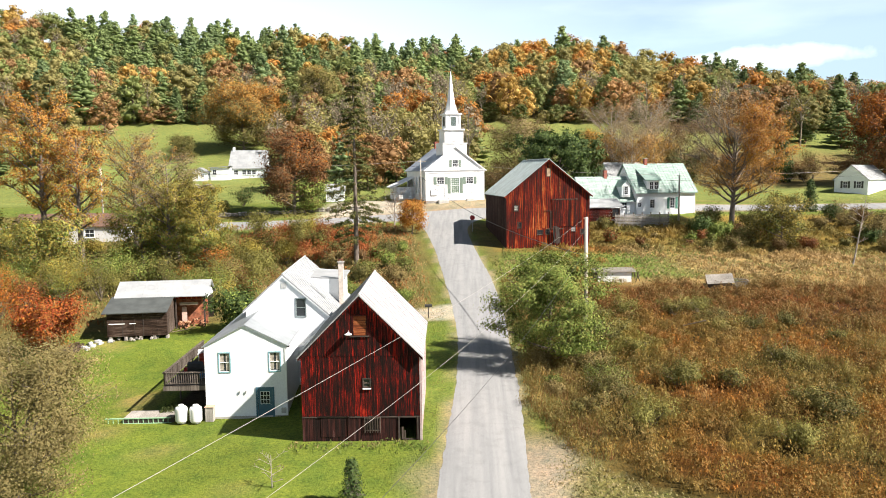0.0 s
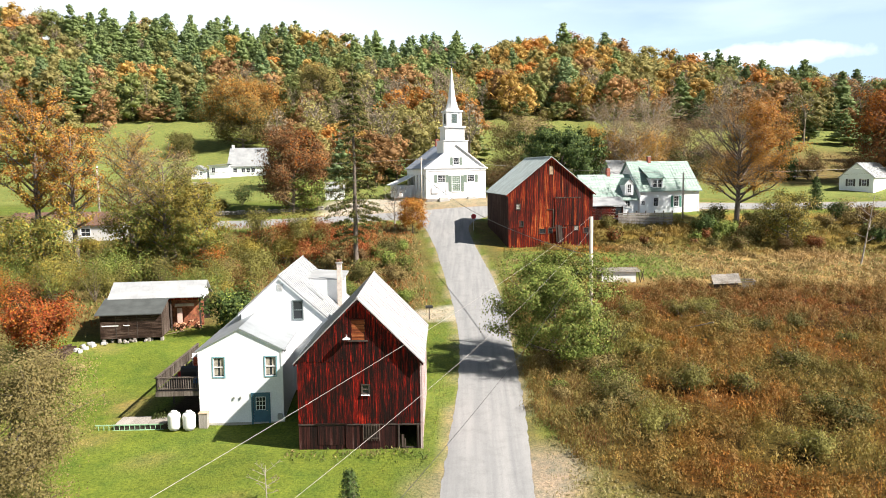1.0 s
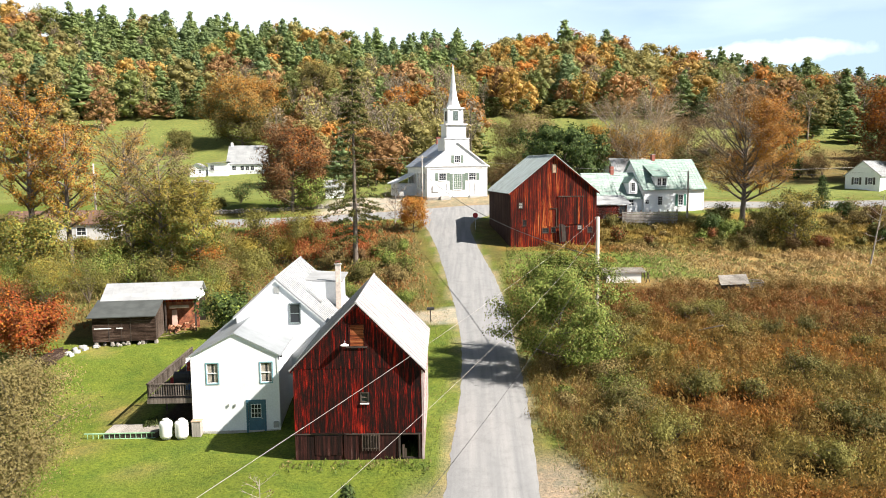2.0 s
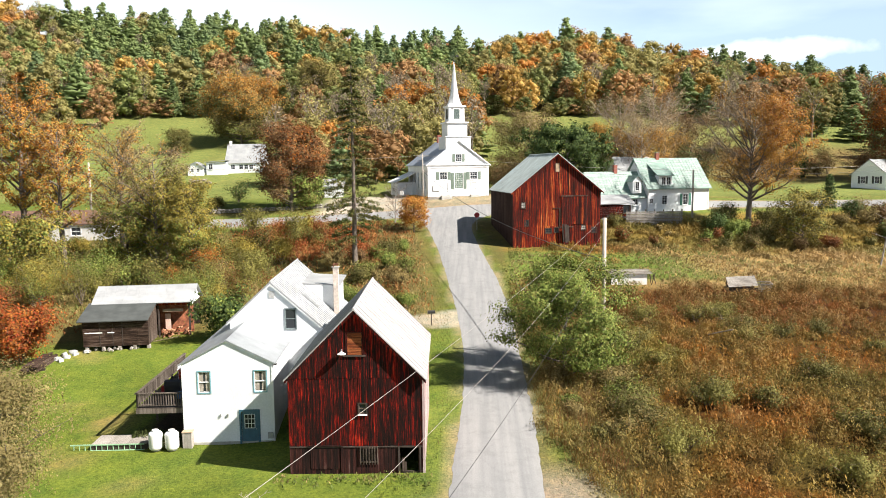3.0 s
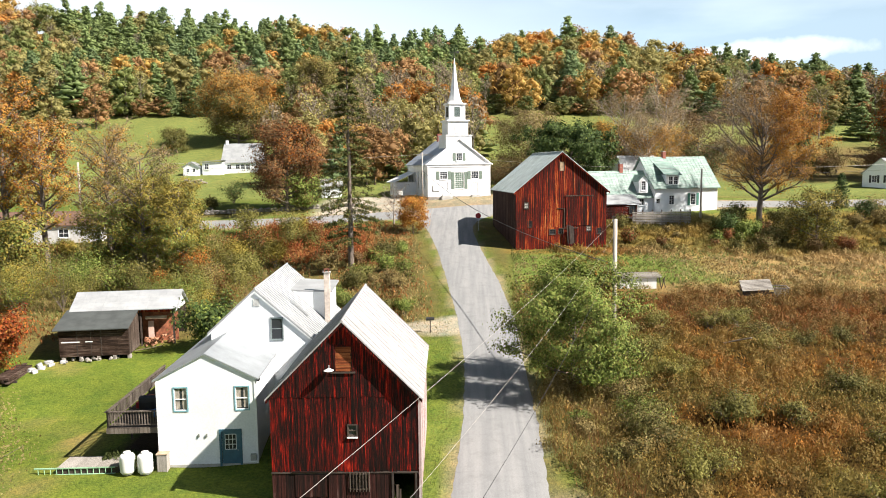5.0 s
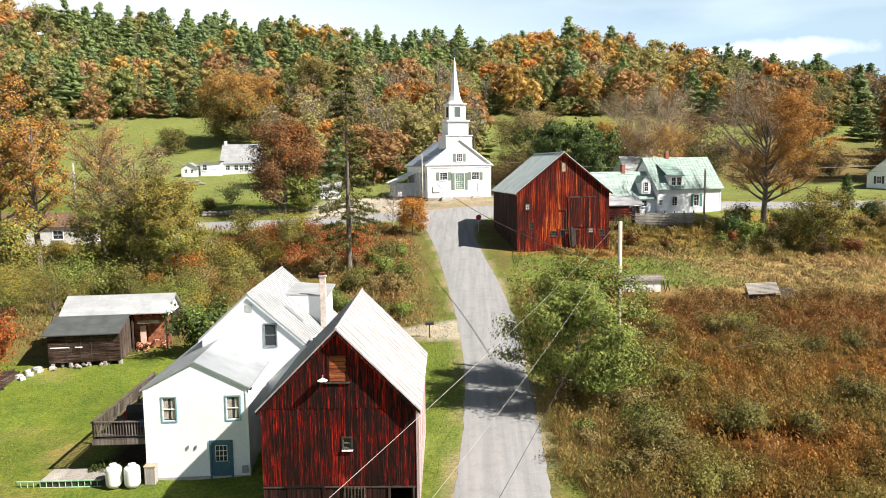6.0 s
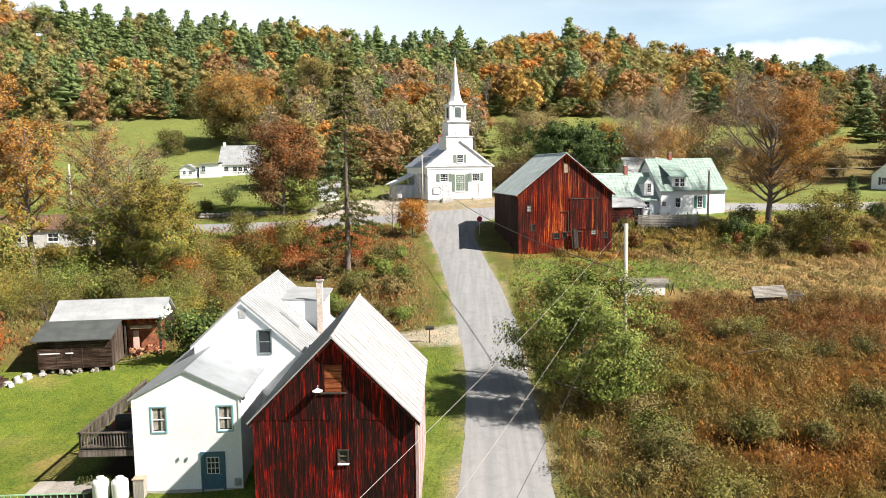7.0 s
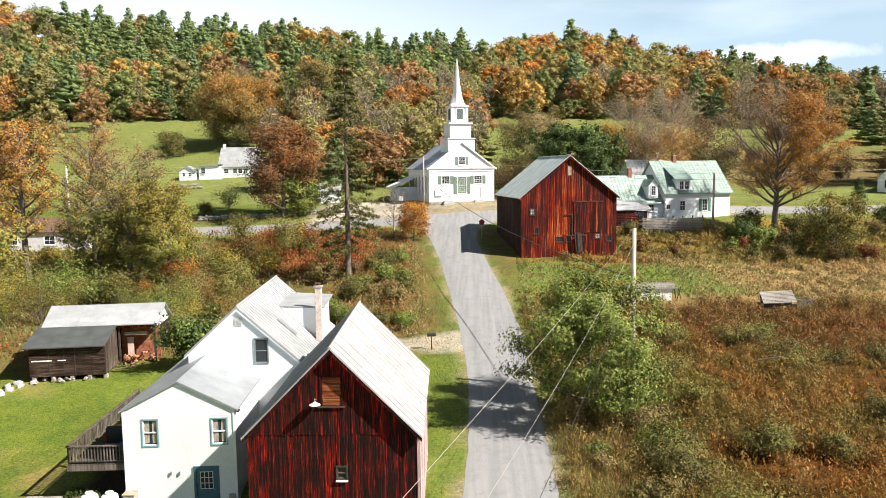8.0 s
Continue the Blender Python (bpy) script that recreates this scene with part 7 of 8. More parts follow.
# ---- weeds and grass ----
def weeds():
    """Tall dry weeds over the field, tufts on verges and lawn edges."""
    rng = np.random.default_rng(21)
    V, T = [], []

    def scatter(n, xr, yr, keep, height, tints, blades, width):
        x, y = rng.uniform(*xr, n), rng.uniform(*yr, n)
        k = keep(x, y) > rng.uniform(0, 1, n)
        x, y = x[k], y[k]
        z = ground_z(x, y) - 0.03
        n = len(x)
        m = len(tints or ()) or 1
        pick = np.clip((smooth_noise(x, y, 7.0, 1.7) * 0.5 + 0.5) * m + rng.normal(0, 0.9, n), 0, m - 1).astype(int)
        base = (field_tone(x, y) if tints is None else np.array(tints)[pick]) * rng.uniform(0.75, 1.25, (n, 1))
        for _ in range(blades):
            h = rng.uniform(*height, n) * (0.75 + 0.4 * smooth_noise(x, y, 5.0, 8.0))
            az = rng.uniform(0, math.tau, n)
            ox, oy = rng.normal(0, 0.16, n), rng.normal(0, 0.16, n)
            w = width * rng.uniform(0.6, 1.4, n)
            lx, ly = rng.normal(0, 0.25, n) * h, rng.normal(0, 0.25, n) * h
            dx, dy = np.cos(az) * w, np.sin(az) * w
            a = np.c_[x + ox - dx * 0.4, y + oy - dy * 0.4, z]
            b = np.c_[x + ox + dx * 0.4, y + oy + dy * 0.4, z]
            c = np.c_[x + ox + dx + lx, y + oy + dy + ly, z + h]
            V.append(np.stack([a, b, c], 1).reshape(-1, 3))
            T.append(np.repeat(base, 3, 0))
    rust, tan, olive, dk, gold = (0.23, 0.1, 0.032), (0.36, 0.27, 0.12), (0.19, 0.175, 0.06), (0.15, 0.08, 0.038), (0.32, 0.18, 0.05)

    def tufts(n, xr, yr, keep, height, tints, size, each=7):
        """Upright plumes of small leaves, taller and shorter in rolling patches."""
        n //= each
        x, y = rng.uniform(*xr, n), rng.uniform(*yr, n)
        k = keep(x, y) > rng.uniform(0, 1, n)
        x, y = x[k], y[k]
        n = len(x)
        top = height * np.clip(0.52 + 0.5 * smooth_noise(x, y, 3.3, 4.0) + 0.45 * smooth_noise(x, y, 1.3, 6.0), 0.12, 1.5) * rng.uniform(0.75, 1.2, n)
        if tints is None:
            col = field_tone(x, y)
        else:
            patch = smooth_noise(x, y, 8.0, 1.7) * 0.55 + smooth_noise(x, y, 2.0, 0.3) * 0.25 + 0.5
            col = np.array(tints)[np.clip(patch * len(tints) + rng.normal(0, 0.6, n), 0, len(tints) - 1).astype(int)]
        col = col * rng.uniform(0.85, 1.15, (n, 1))
        lx, ly = rng.normal(0, 0.12, n), rng.normal(0, 0.12, n)
        z0 = ground_z(x, y)
        for q in range(each):
            u = np.sqrt((q + rng.uniform(0.2, 1, n)) / each)
            az = rng.uniform(0, math.tau, n)
            r = 0.13 * (1.25 - 0.8 * u) * (0.6 + y / 110)
            d = np.c_[np.cos(az), np.sin(az), 0.25 + 0 * az]
            c = np.c_[x + np.cos(az) * r + lx * u * top, y + np.sin(az) * r + ly * u * top, z0 + top * u]
            nrm = d + np.array((0, 0, 0.5)) + rng.normal(0, 0.25, (n, 3))
            nrm /= np.linalg.norm(nrm, axis=1)[:, None]
            a = np.c_[rng.normal(0, 0.3, n) - np.cos(az) * 0.55, rng.normal(0, 0.3, n) - np.sin(az) * 0.55, np.ones(n)]
            b = np.cross(nrm, a)
            b /= np.linalg.norm(b, axis=1)[:, None] + 1e-9
            s = size * rng.uniform(0.7, 1.5, (n, 1)) * (0.6 + y[:, None] / 120)
            V.append(np.stack([c - b * s * 0.55, c + b * s * 0.55, c + a * s * 1.5], 1).reshape(-1, 3))
            T.append(np.repeat(col * rng.uniform(0.92, 1.1, (n, 1)), 3, 0))

    def field(x, y):
        return step(0.0, 0.8, x - field_edge(y) + 0.5 * smooth_noise(x, y, 1.5, 2.0)) * np.where((x < 34) & (y > 94) & (y < 111), 0.12, 1.0) * open_land(x, y)

    def open_land(x, y):
        """Bare ground round the sheds in the field."""
        clear = ((x > 15.5) & (x < 23) & (y > 89) & (y < 96.5)) | ((x > 28.5) & (x < 34) & (y > 89.5) & (y < 93.8))
        return np.where(clear, 0.05, 1.0)

    def clumps(n, xr, yr, keep, radius, height, leaves, size, own_share=0.4):
        """Bushy mounds of dry herbs: fine upright leaves over a rounded top, one colour to a mound."""
        x, y = rng.uniform(*xr, n), rng.uniform(*yr, n)
        k = keep(x, y) > rng.uniform(0, 1, n)
        x, y = x[k], y[k]
        n = len(x)
        big = np.clip(0.85 + 0.7 * smooth_noise(x, y, 3.6, 4.0) + rng.normal(0, 0.22, n), 0.3, 1.9)
        r = radius * rng.uniform(0.7, 1.25, n) * (0.6 + 0.4 * big)
        h = height * big
        own = np.array([(0.36, 0.22, 0.06), (0.28, 0.14, 0.035), (0.24, 0.22, 0.07), (0.32, 0.27, 0.08), (0.4, 0.31, 0.13), (0.18, 0.175, 0.05), (0.33, 0.18, 0.045)])[rng.integers(0, 7, n)]
        col = field_tone(x, y) * (0.9 - own_share) + own * own_share
        d = rng.normal(0, 1, (n, leaves, 3))
        d[..., 2] = np.abs(d[..., 2])
        d /= np.linalg.norm(d, axis=2)[..., None]
        shrink = rng.uniform(0.45, 1.08, (n, leaves, 1))
        c = np.c_[x, y, ground_z(x, y)][:, None] + d * shrink * np.stack([r, r, h], 1)[:, None]
        nrm = d + rng.normal(0, 0.16, d.shape)
        nrm /= np.linalg.norm(nrm, axis=2)[..., None]
        a = rng.normal(0, 0.4, d.shape) + np.array([0, 0, 0.9]) + d * 0.3
        a -= nrm * (a * nrm).sum(2)[..., None] * 0.8
        b = np.cross(nrm, a)
        b /= np.linalg.norm(b, axis=2)[..., None] + 1e-9
        s = size * rng.uniform(0.6, 1.5, (n, leaves, 1)) * (0.65 + y[:, None, None] / 150)
        V.append(np.stack([c - b * s * 0.4, c + b * s * 0.4, c + a * s * 1.25], 2).reshape(-1, 3))
        col = col * 0.9
        T.append(np.repeat((col[:, None] * rng.uniform(0.92, 1.08, (n, leaves, 1))).reshape(-1, 3), 3, 0))

    def patchy(x, y):
        """The field with hollows where the growth is thin."""
        return field(x, y) * (0.3 + 0.7 * step(-0.55, -0.2, smooth_noise(x, y, 2.4, 9.0) * 0.7 + smooth_noise(x, y, 6.0, 7.0) * 0.45))
    clumps(4200, (5, 58), (39, 94), patchy, 0.85, 1.2, 105, 0.1)
    clumps(1000, (9, 90), (92, 130), field, 1.3, 0.65, 90, 0.16, 0.12)
    tufts(38000, (5, 58), (39, 94), patchy, 0.75, None, 0.08, 6)
    tufts(20000, (4, 19), (38, 54), lambda x, y: step(0.5, -0.5, x - field_edge(y)) * step(6.2, 7.4, x + 0.9 * smooth_noise(x, y, 1.7, 2.0)), 0.12, [(0.2, 0.22, 0.06), (0.26, 0.23, 0.09), (0.32, 0.27, 0.13)], 0.06, 5)
    tufts(16000, (12, 95), (84, 132), field, 0.5, None, 0.13)
    tufts(20000, (6, 36), (94, 112), lambda x, y: open_land(x, y) * 0.9 * step(0.6, 1.4, x - road_x(y)[0] - road_x(y)[1]), 0.42, [(0.13, 0.17, 0.04), (0.2, 0.19, 0.06), (0.14, 0.17, 0.045), (0.33, 0.27, 0.13), (0.22, 0.15, 0.06)], 0.06, 5)
    tufts(26000, (24, 75), (93, 114), lambda x, y: open_land(x, y) * step(-0.5, 0.2, smooth_noise(x, y, 6.0, 3.0)), 0.6, [(0.4, 0.34, 0.17), (0.28, 0.29, 0.1), (0.36, 0.31, 0.13), (0.27, 0.29, 0.1), (0.42, 0.35, 0.18)], 0.06, 5)
    scatter(2500, (6, 62), (40, 94), field, (0.5, 1.15), None, 4, 0.03)
    scatter(1500, (5, 9.5), (46, 64), field, (0.8, 1.5), [tan, (0.26, 0.12, 0.05), (0.3, 0.26, 0.1), (0.2, 0.2, 0.06)], 4, 0.03)
    scatter(4000, (12, 90), (84, 132), field, (0.4, 1.0), None, 4, 0.05)

    def gully(x, y):
        rx, rh = road_x(y)
        return step(2.0, 4.0, rx - rh - x) * step(78, 82, y + np.clip(-18 - x, 0, 30) * 0.35) * step(128, 124, y)
    tufts(42000, (-66, -18), (72, 128), gully, 1.0, [olive, (0.2, 0.2, 0.06), tan, (0.16, 0.18, 0.05), rust], 0.075)
    tufts(46000, (-15, 0), (76, 128), gully, 1.0, [rust, (0.3, 0.13, 0.045), tan, olive, (0.36, 0.15, 0.05), tan, (0.16, 0.17, 0.05)], 0.065)

    def sumac(x, y):
        return gully(x, y) * step(105, 106, y + 0.8 * smooth_noise(x, y, 3.0, 1.0)) * step(124, 121, y) * step(-33, -30, x) * step(-12, -15, x)
    tufts(52000, (-34, -11), (104, 125), sumac, 2.1, [(0.38, 0.115, 0.035), (0.33, 0.1, 0.035), (0.37, 0.17, 0.055), (0.28, 0.1, 0.04)], 0.07)
    scatter(6000, (-66, 0), (72, 128), gully, (0.4, 1.2), [rust, olive, tan, olive, tan], 3, 0.05)

    def verge(x, y):
        rx, rh = road_x(y)
        d = np.abs(x - rx) - rh
        return step(0.5, 1.1, d) * step(4.5, 2.5, d) * step(128, 122, y)
    scatter(14000, (-8, 10), (42, 126), verge, (0.1, 0.3), [(0.11, 0.16, 0.03), (0.15, 0.16, 0.04), (0.22, 0.18, 0.07)], 3, 0.04)

    def footing(x, y):
        return step(48.7, 48.2, y) * step(46.6, 47.8, y) * (0.35 + 0.65 * (smooth_noise(x, y, 1.2, 3.0) > 0))
    tufts(1500, (-9.6, -1.2), (46.6, 48.8), footing, 0.35, [(0.12, 0.15, 0.035), olive, (0.12, 0.16, 0.04), tan], 0.06, 6)

    def deck_foot(x, y):
        return 0.6 + 0.4 * smooth_noise(x, y, 0.8, 1.0)
    # plants below the deck, greens darkened to carry its shade
    tufts(2200, (-19.6, -16.8), (53.0, 53.8), deck_foot, 0.5, [(0.06, 0.08, 0.02), (0.08, 0.1, 0.03)], 0.07, 6)
    v = np.concatenate(V)
    tagged(quick("weeds", v, np.arange(len(v)).reshape(-1, 3), leafy("weed_stalks", [(0, (0.9, 0.9, 0.9)), (0.6, (1, 1, 1)), (1, (1.1, 1.09, 1.06))], 0.34, True), tint=np.concatenate(T)),
           "tall dry rust-brown weeds and grasses", "weeds", kind="stuff")


weeds()


# ---- poles, wires and small things ----
def utility_pole(name, x, y, z0, z1, label, arms=(), girth=0.18):
    p = thing(name, pose(x, y, z0), label, "utility pole")
    bm = bmesh.new()
    rod(bm, (0, 0, -0.3), (0, 0, z1 - z0), girth, girth * 0.78, 12)
    part("pole", bm, M_POLE, p, smooth=True)
    for z, half in arms:
        part("crossarm", boxes((-half, -0.06, z - 0.06, half, 0.06, z + 0.06)), M_POLE, p)
        for sx in (-half + 0.1, 0, half - 0.1):
            part("insulator", boxes((sx - 0.04, -0.04, z + 0.06, sx + 0.04, 0.04, z + 0.2)), M_STEEL, p)
    return p


main_pole = utility_pole("utility_pole", 11.06, 66.8, gz(11, 66.8), 18.4, "pale weathered wooden utility pole behind the roadside tree")


def stop_sign():
    s = thing("stop_sign", pose(1.9, 122.6, gz(1.9, 122.6), 0, 0, 8), "red octagonal stop sign at the junction", "stop sign")
    part("post", boxes((-0.03, -0.03, -0.2, 0.03, 0.03, 2.2)), M_STEEL, s)
    bm = bmesh.new()
    bmesh.ops.create_cone(bm, cap_ends=True, segments=8, radius1=0.42, radius2=0.42, depth=0.02, matrix=Matrix.Translation((0, -0.045, 2.2)) @ Matrix.Rotation(math.pi / 2, 4, "X") @ Matrix.Rotation(math.pi / 8, 4, "Z"))
    part("face", bm, M_RED, s)


stop_sign()


def mailbox():
    s = thing("mailbox", pose(-2.75, 77.5, gz(-2.75, 77.5), 0, 0, 10), "dark metal mailbox on a slim post beside the road", "mailbox")
    part("post", boxes((-0.04, -0.04, -0.2, 0.04, 0.04, 1.05)), M_DARKWD, s)
    n = 8
    prof = [(-0.14, 1.05), (0.14, 1.05)] + [(0.14 * math.cos(t * math.pi / n), 1.2 + 0.14 * math.sin(t * math.pi / n)) for t in range(n + 1)]
    part("body", prism(prof, -0.35, 0.35, "x"), M_BLACK, s)


mailbox()


def cable(name, points, radius, material, label):
    """One wire through the given points, each span sagging."""
    path = []
    for (a, b, sag) in points:
        a, b = np.array(a, float), np.array(b, float)
        for t in np.linspace(0, 1, 24)[(1 if path else 0):]:
            p = a + (b - a) * t
            p[2] -= 4 * sag * t * (1 - t)
            path.append(p)
    v, f = tubes([(np.array(path), np.full(len(path), radius))], 6)
    tagged(quick(name, v, f, material, smooth=True), label, "cable")


part("insulator", boxes((-0.22, -0.05, 11.3, -0.1, 0.05, 11.42)), M_STEEL, main_pole)
utility_pole("utility_pole", -4.9, 16.0, gz(-4.9, 16), 17.2, "wooden utility pole beside the lawn")
cable("power_line", [((-5.1, 16.0, 16.83), (10.9, 66.8, 18.3), 0.45)], 0.0052, M_WIREL, "pale overhead power line")
cable("power_line", [((-4.75, 16.0, 15.2), (11.0, 66.7, 17.35), 0.9)], 0.0052, M_WIREL, "pale overhead power line")
cable("power_line", [((-4.75, 16.0, 12.5), (11.1, 66.7, 15.85), 1.18)], 0.01, M_WIRED, "dark overhead telephone cable")
utility_pole("utility_pole", -7.3, 139.4, gz(-7.3, 139.4), 24.6, "slim grey utility pole in front of the church", ((8.6, 0.9),), 0.1)
utility_pole("utility_pole", 37.3, 133.0, gz(37.3, 133), 21.4, "pale grey utility pole before the green-roofed house")
utility_pole("utility_pole", -62.0, 131.0, gz(-62, 131), 23.6, "pale utility pole among the trees", ((8.0, 0.8),))
utility_pole("utility_pole", 112.0, 153.0, gz(112, 153), 24.2, "utility pole along the cross road")
cable("service_cable", [((11.0, 66.9, 15.2), (-7.2, 139.3, 21.5), 1.6)], 0.03, M_WIRED, "thick black service cable across the road")
cable("street_line", [((-62.0, 131.0, 23.4), (-7.3, 139.4, 24.3), 0.6), ((-7.3, 139.4, 24.3), (37.3, 133.0, 21.3), 0.5), ((37.3, 133.0, 21.3), (112.0, 153.0, 24.0), 0.8)], 0.022, M_WIREL, "pale street wire along the cross road")
cable("street_line", [((-62.0, 131.0, 22.6), (-7.3, 139.4, 23.4), 0.7), ((-7.3, 139.4, 23.4), (37.3, 133.0, 20.4), 0.6), ((37.3, 133.0, 20.4), (112.0, 153.0, 23.2), 0.9)], 0.018, M_WIRED, "dark street wire along the cross road")


# ---- yard of the white house ----
YARD = pose(-16.35, 52.9, 5.83, 0, 0, 4.6)


def yard(u, v, z=0.0, turn=0.0):
    return YARD @ pose(u, v, z, 0, 0, turn)


def propane_tank(u, v):
    m = yard(u, v)
    x, y = m.translation.x, m.translation.y
    t = thing("propane_tank", pose(x, y, gz(x, y) - 0.02), "upright white propane tank beside the house wall", "gas tank", "propane tanks by the house")
    part("body", lathe([(0.32, 0.02), (0.38, 0.08), (0.4, 0.18), (0.4, 0.88), (0.38, 0.97), (0.31, 1.04), (0.2, 1.08), (0.1, 1.1)], 22), M_TANK, t, smooth=True)
    part("collar", lathe([(0.17, 1.04), (0.19, 1.06), (0.19, 1.17), (0.17, 1.18)], 14), M_TANK, t, smooth=True)
    part("foot_ring", lathe([(0.28, -0.04), (0.3, -0.04), (0.3, 0.06), (0.28, 0.06)], 16), M_STEEL, t)
    return t


propane_tank(-1.45, -0.75)
propane_tank(-0.52, -0.7)


M_PALEWD = boards("bleached_planks", [(0.36, (0.2, 0.18, 0.155)), (0.5, (0.32, 0.3, 0.265)), (0.66, (0.43, 0.4, 0.36))])


def yard_things():
    b = thing("plywood_box", yard(0.02, -0.5, 0.0), "pale plywood box against the house corner", "box")
    part("body", boxes((0, 0, -0.2, 0.55, 0.45, 1.0), bev=0.015), M_PALEWD, b)
    part("lid", boxes((-0.03, -0.03, 1.0, 0.58, 0.45, 1.05)), M_WOOD, b)
    p = thing("wooden_platform", yard(-5.3, -0.55, 0.0), "low grey wooden platform on the lawn", "platform")
    for i in range(14):
        part("plank", boxes((0.02 + i * 0.23, 0.0, 0.42, 0.24 + i * 0.23, 1.5, 0.46)), M_PALEWD, p)
    part("skirt", boxes((0, 0.03, -0.3, 3.25, 0.08, 0.42), (3.18, 0.08, -0.3, 3.23, 1.5, 0.42), (0.02, 0.08, -0.3, 0.07, 1.5, 0.42)), M_DARKWD, p)
    l = thing("ladder", yard(-6.5, -0.55, 0.02), "pale green ladder lying on its edge in the grass", "ladder")
    part("side_rail", boxes((0, -0.03, 0.0, 4.3, 0.03, 0.07), bev=0.008), M_LADDER, l)
    part("side_rail", boxes((0, -0.03, 0.36, 4.3, 0.03, 0.43), bev=0.008), M_LADDER, l)
    for i in range(13):
        part("rung", rods(((0.2 + i * 0.325, 0, 0.06), (0.2 + i * 0.325, 0, 0.37), 0.022)), M_LADDER, l)
    # on the deck
    t = thing("picnic_bench", yard(-1.7, 1.6, 2.33), "dark wooden bench on the deck", "bench")
    part("top", boxes((-0.6, -0.2, 0.42, 0.9, 0.2, 0.47)), M_DARKWD, t)
    for x in (-0.5, 0.74):
        part("leg", boxes((x, -0.16, 0.0, x + 0.08, 0.16, 0.42)), M_DARKWD, t)
    g = thing("grill", yard(-1.5, 3.0, 2.33), "covered black grill on the deck", "grill")
    part("cart", boxes((-0.5, -0.25, 0.0, 0.5, 0.25, 0.6), bev=0.03), M_BLACK, g)
    part("lid", prism([(-0.25, 0.6), (0.25, 0.6), (0.22, 0.85), (0.0, 0.95), (-0.22, 0.85)], -0.5, 0.5, "x"), M_BLACK, g)
    c = thing("storage_tub", yard(-1.9, 4.2, 2.33), "orange-red plastic tub on the deck", "tub")
    part("body", lathe([(0.26, 0.0), (0.34, 0.45), (0.36, 0.48)], 14), M_ORANGE, c)
    part("rim", lathe([(0.35, 0.47), (0.38, 0.47), (0.38, 0.51), (0.35, 0.51)], 14), M_ORANGE, c)
    for k, (u, v, turn, mt, lab) in enumerate(((-2.0, 6.4, 20, M_TANK, "white plastic garden chair on the deck"), (-1.2, 7.4, -30, M_BLUE, "blue plastic garden chair on the deck"), (-1.5, 5.3, 70, M_ORANGE, "orange garden chair on the deck"))):
        ch = thing("garden_chair", yard(u, v, 2.33, turn), lab, "chair")
        part("seat", boxes((-0.25, -0.25, 0.4, 0.25, 0.25, 0.44), bev=0.01), mt, ch)
        bk = part("backrest", boxes((-0.25, 0.22, 0.44, 0.25, 0.26, 0.95), bev=0.01), mt, ch)
        for sx in (-0.24, 0.2):
            for sy in (-0.24, 0.2):
                part("leg", boxes((sx, sy, 0.0, sx + 0.04, sy + 0.04, 0.4)), mt, ch)
        for sx in (-0.29, 0.25):
            part("armrest", boxes((sx, -0.22, 0.62, sx + 0.05, 0.24, 0.66)), mt, ch)
    for k, (u, v, lab, mt) in enumerate(((-2.2, 3.7, "red plastic crate on the deck", M_RED), (-0.9, 4.6, "orange plastic crate on the deck", M_ORANGE), (-2.2, 8.3, "white plastic crate on the deck", M_TANK), (-0.8, 2.2, "blue plastic crate on the deck", M_BLUE))):
        cr = thing("crate", yard(u, v, 2.33, 15 * k), lab, "crate")
        part("body", boxes((-0.25, -0.18, 0.0, 0.25, 0.18, 0.03), (-0.25, -0.18, 0.03, -0.22, 0.18, 0.32), (0.22, -0.18, 0.03, 0.25, 0.18, 0.32), (-0.22, -0.18, 0.03, 0.22, -0.15, 0.32), (-0.22, 0.15, 0.03, 0.22, 0.18, 0.32)), mt, cr)
        part("lid", boxes((-0.26, -0.19, 0.32, 0.26, 0.19, 0.35), bev=0.01), mt, cr)


yard_things()


def tarp_bale(x, y, r, seed):
    rng = np.random.default_rng(seed)
    t = thing("wrapped_bale", pose(x, y, gz(x, y)), "lumpy white plastic-wrapped bundle at the lawn edge", "bale", "wrapped bales by the shed")
    bm = boxes((-r, -r * 0.7, -r * 0.3, r, r * 0.7, r * 0.75))
    bmesh.ops.rotate(bm, verts=bm.verts[:], cent=(0, 0, 0), matrix=Matrix.Rotation(seed * 1.1, 3, "Z"))
    bmesh.ops.subdivide_edges(bm, edges=bm.edges[:], cuts=4, use_grid_fill=True)
    for v in bm.verts:
        n = noise.noise(v.co * 3.5 + Vector((seed, 0, 0)))
        v.co = v.co * (1 + 0.35 * n) * (1 - 0.12 * (v.co.length / r) ** 2)
    part("wrap", bm, M_TARP, t, smooth=True)


for k, (x, y, r) in enumerate(((-32.0, 69.3, 0.33), (-31.6, 68.8, 0.26), (-32.4, 68.6, 0.34), (-31.9, 68.1, 0.3), (-32.5, 67.7, 0.3), (-32.0, 67.3, 0.3), (-31.0, 69.5, 0.24))):
    tarp_bale(x, y, r, k)


def board_stack():
    t = thing("board_stack", pose(-33.4, 64.3, gz(-33.4, 66) - 0.05, 0, 0, 8), "long stack of weathered dark boards at the lawn edge", "lumber")
    rng = random.Random(12)
    for k in range(12):
        x, z = 0.32 * (k % 4) + rng.uniform(-0.05, 0.05), 0.1 + 0.14 * (k // 4)
        part("board", boxes((x, rng.uniform(-0.4, 0.3), z, x + 0.27, 4.2 + rng.uniform(-0.5, 0.4), z + 0.1)), M_SHEDBD, t)
    for y in (0.8, 3.2):
        part("bearer", boxes((-0.1, y, -0.1, 1.4, y + 0.15, 0.1)), M_DARKWD, t)


board_stack()


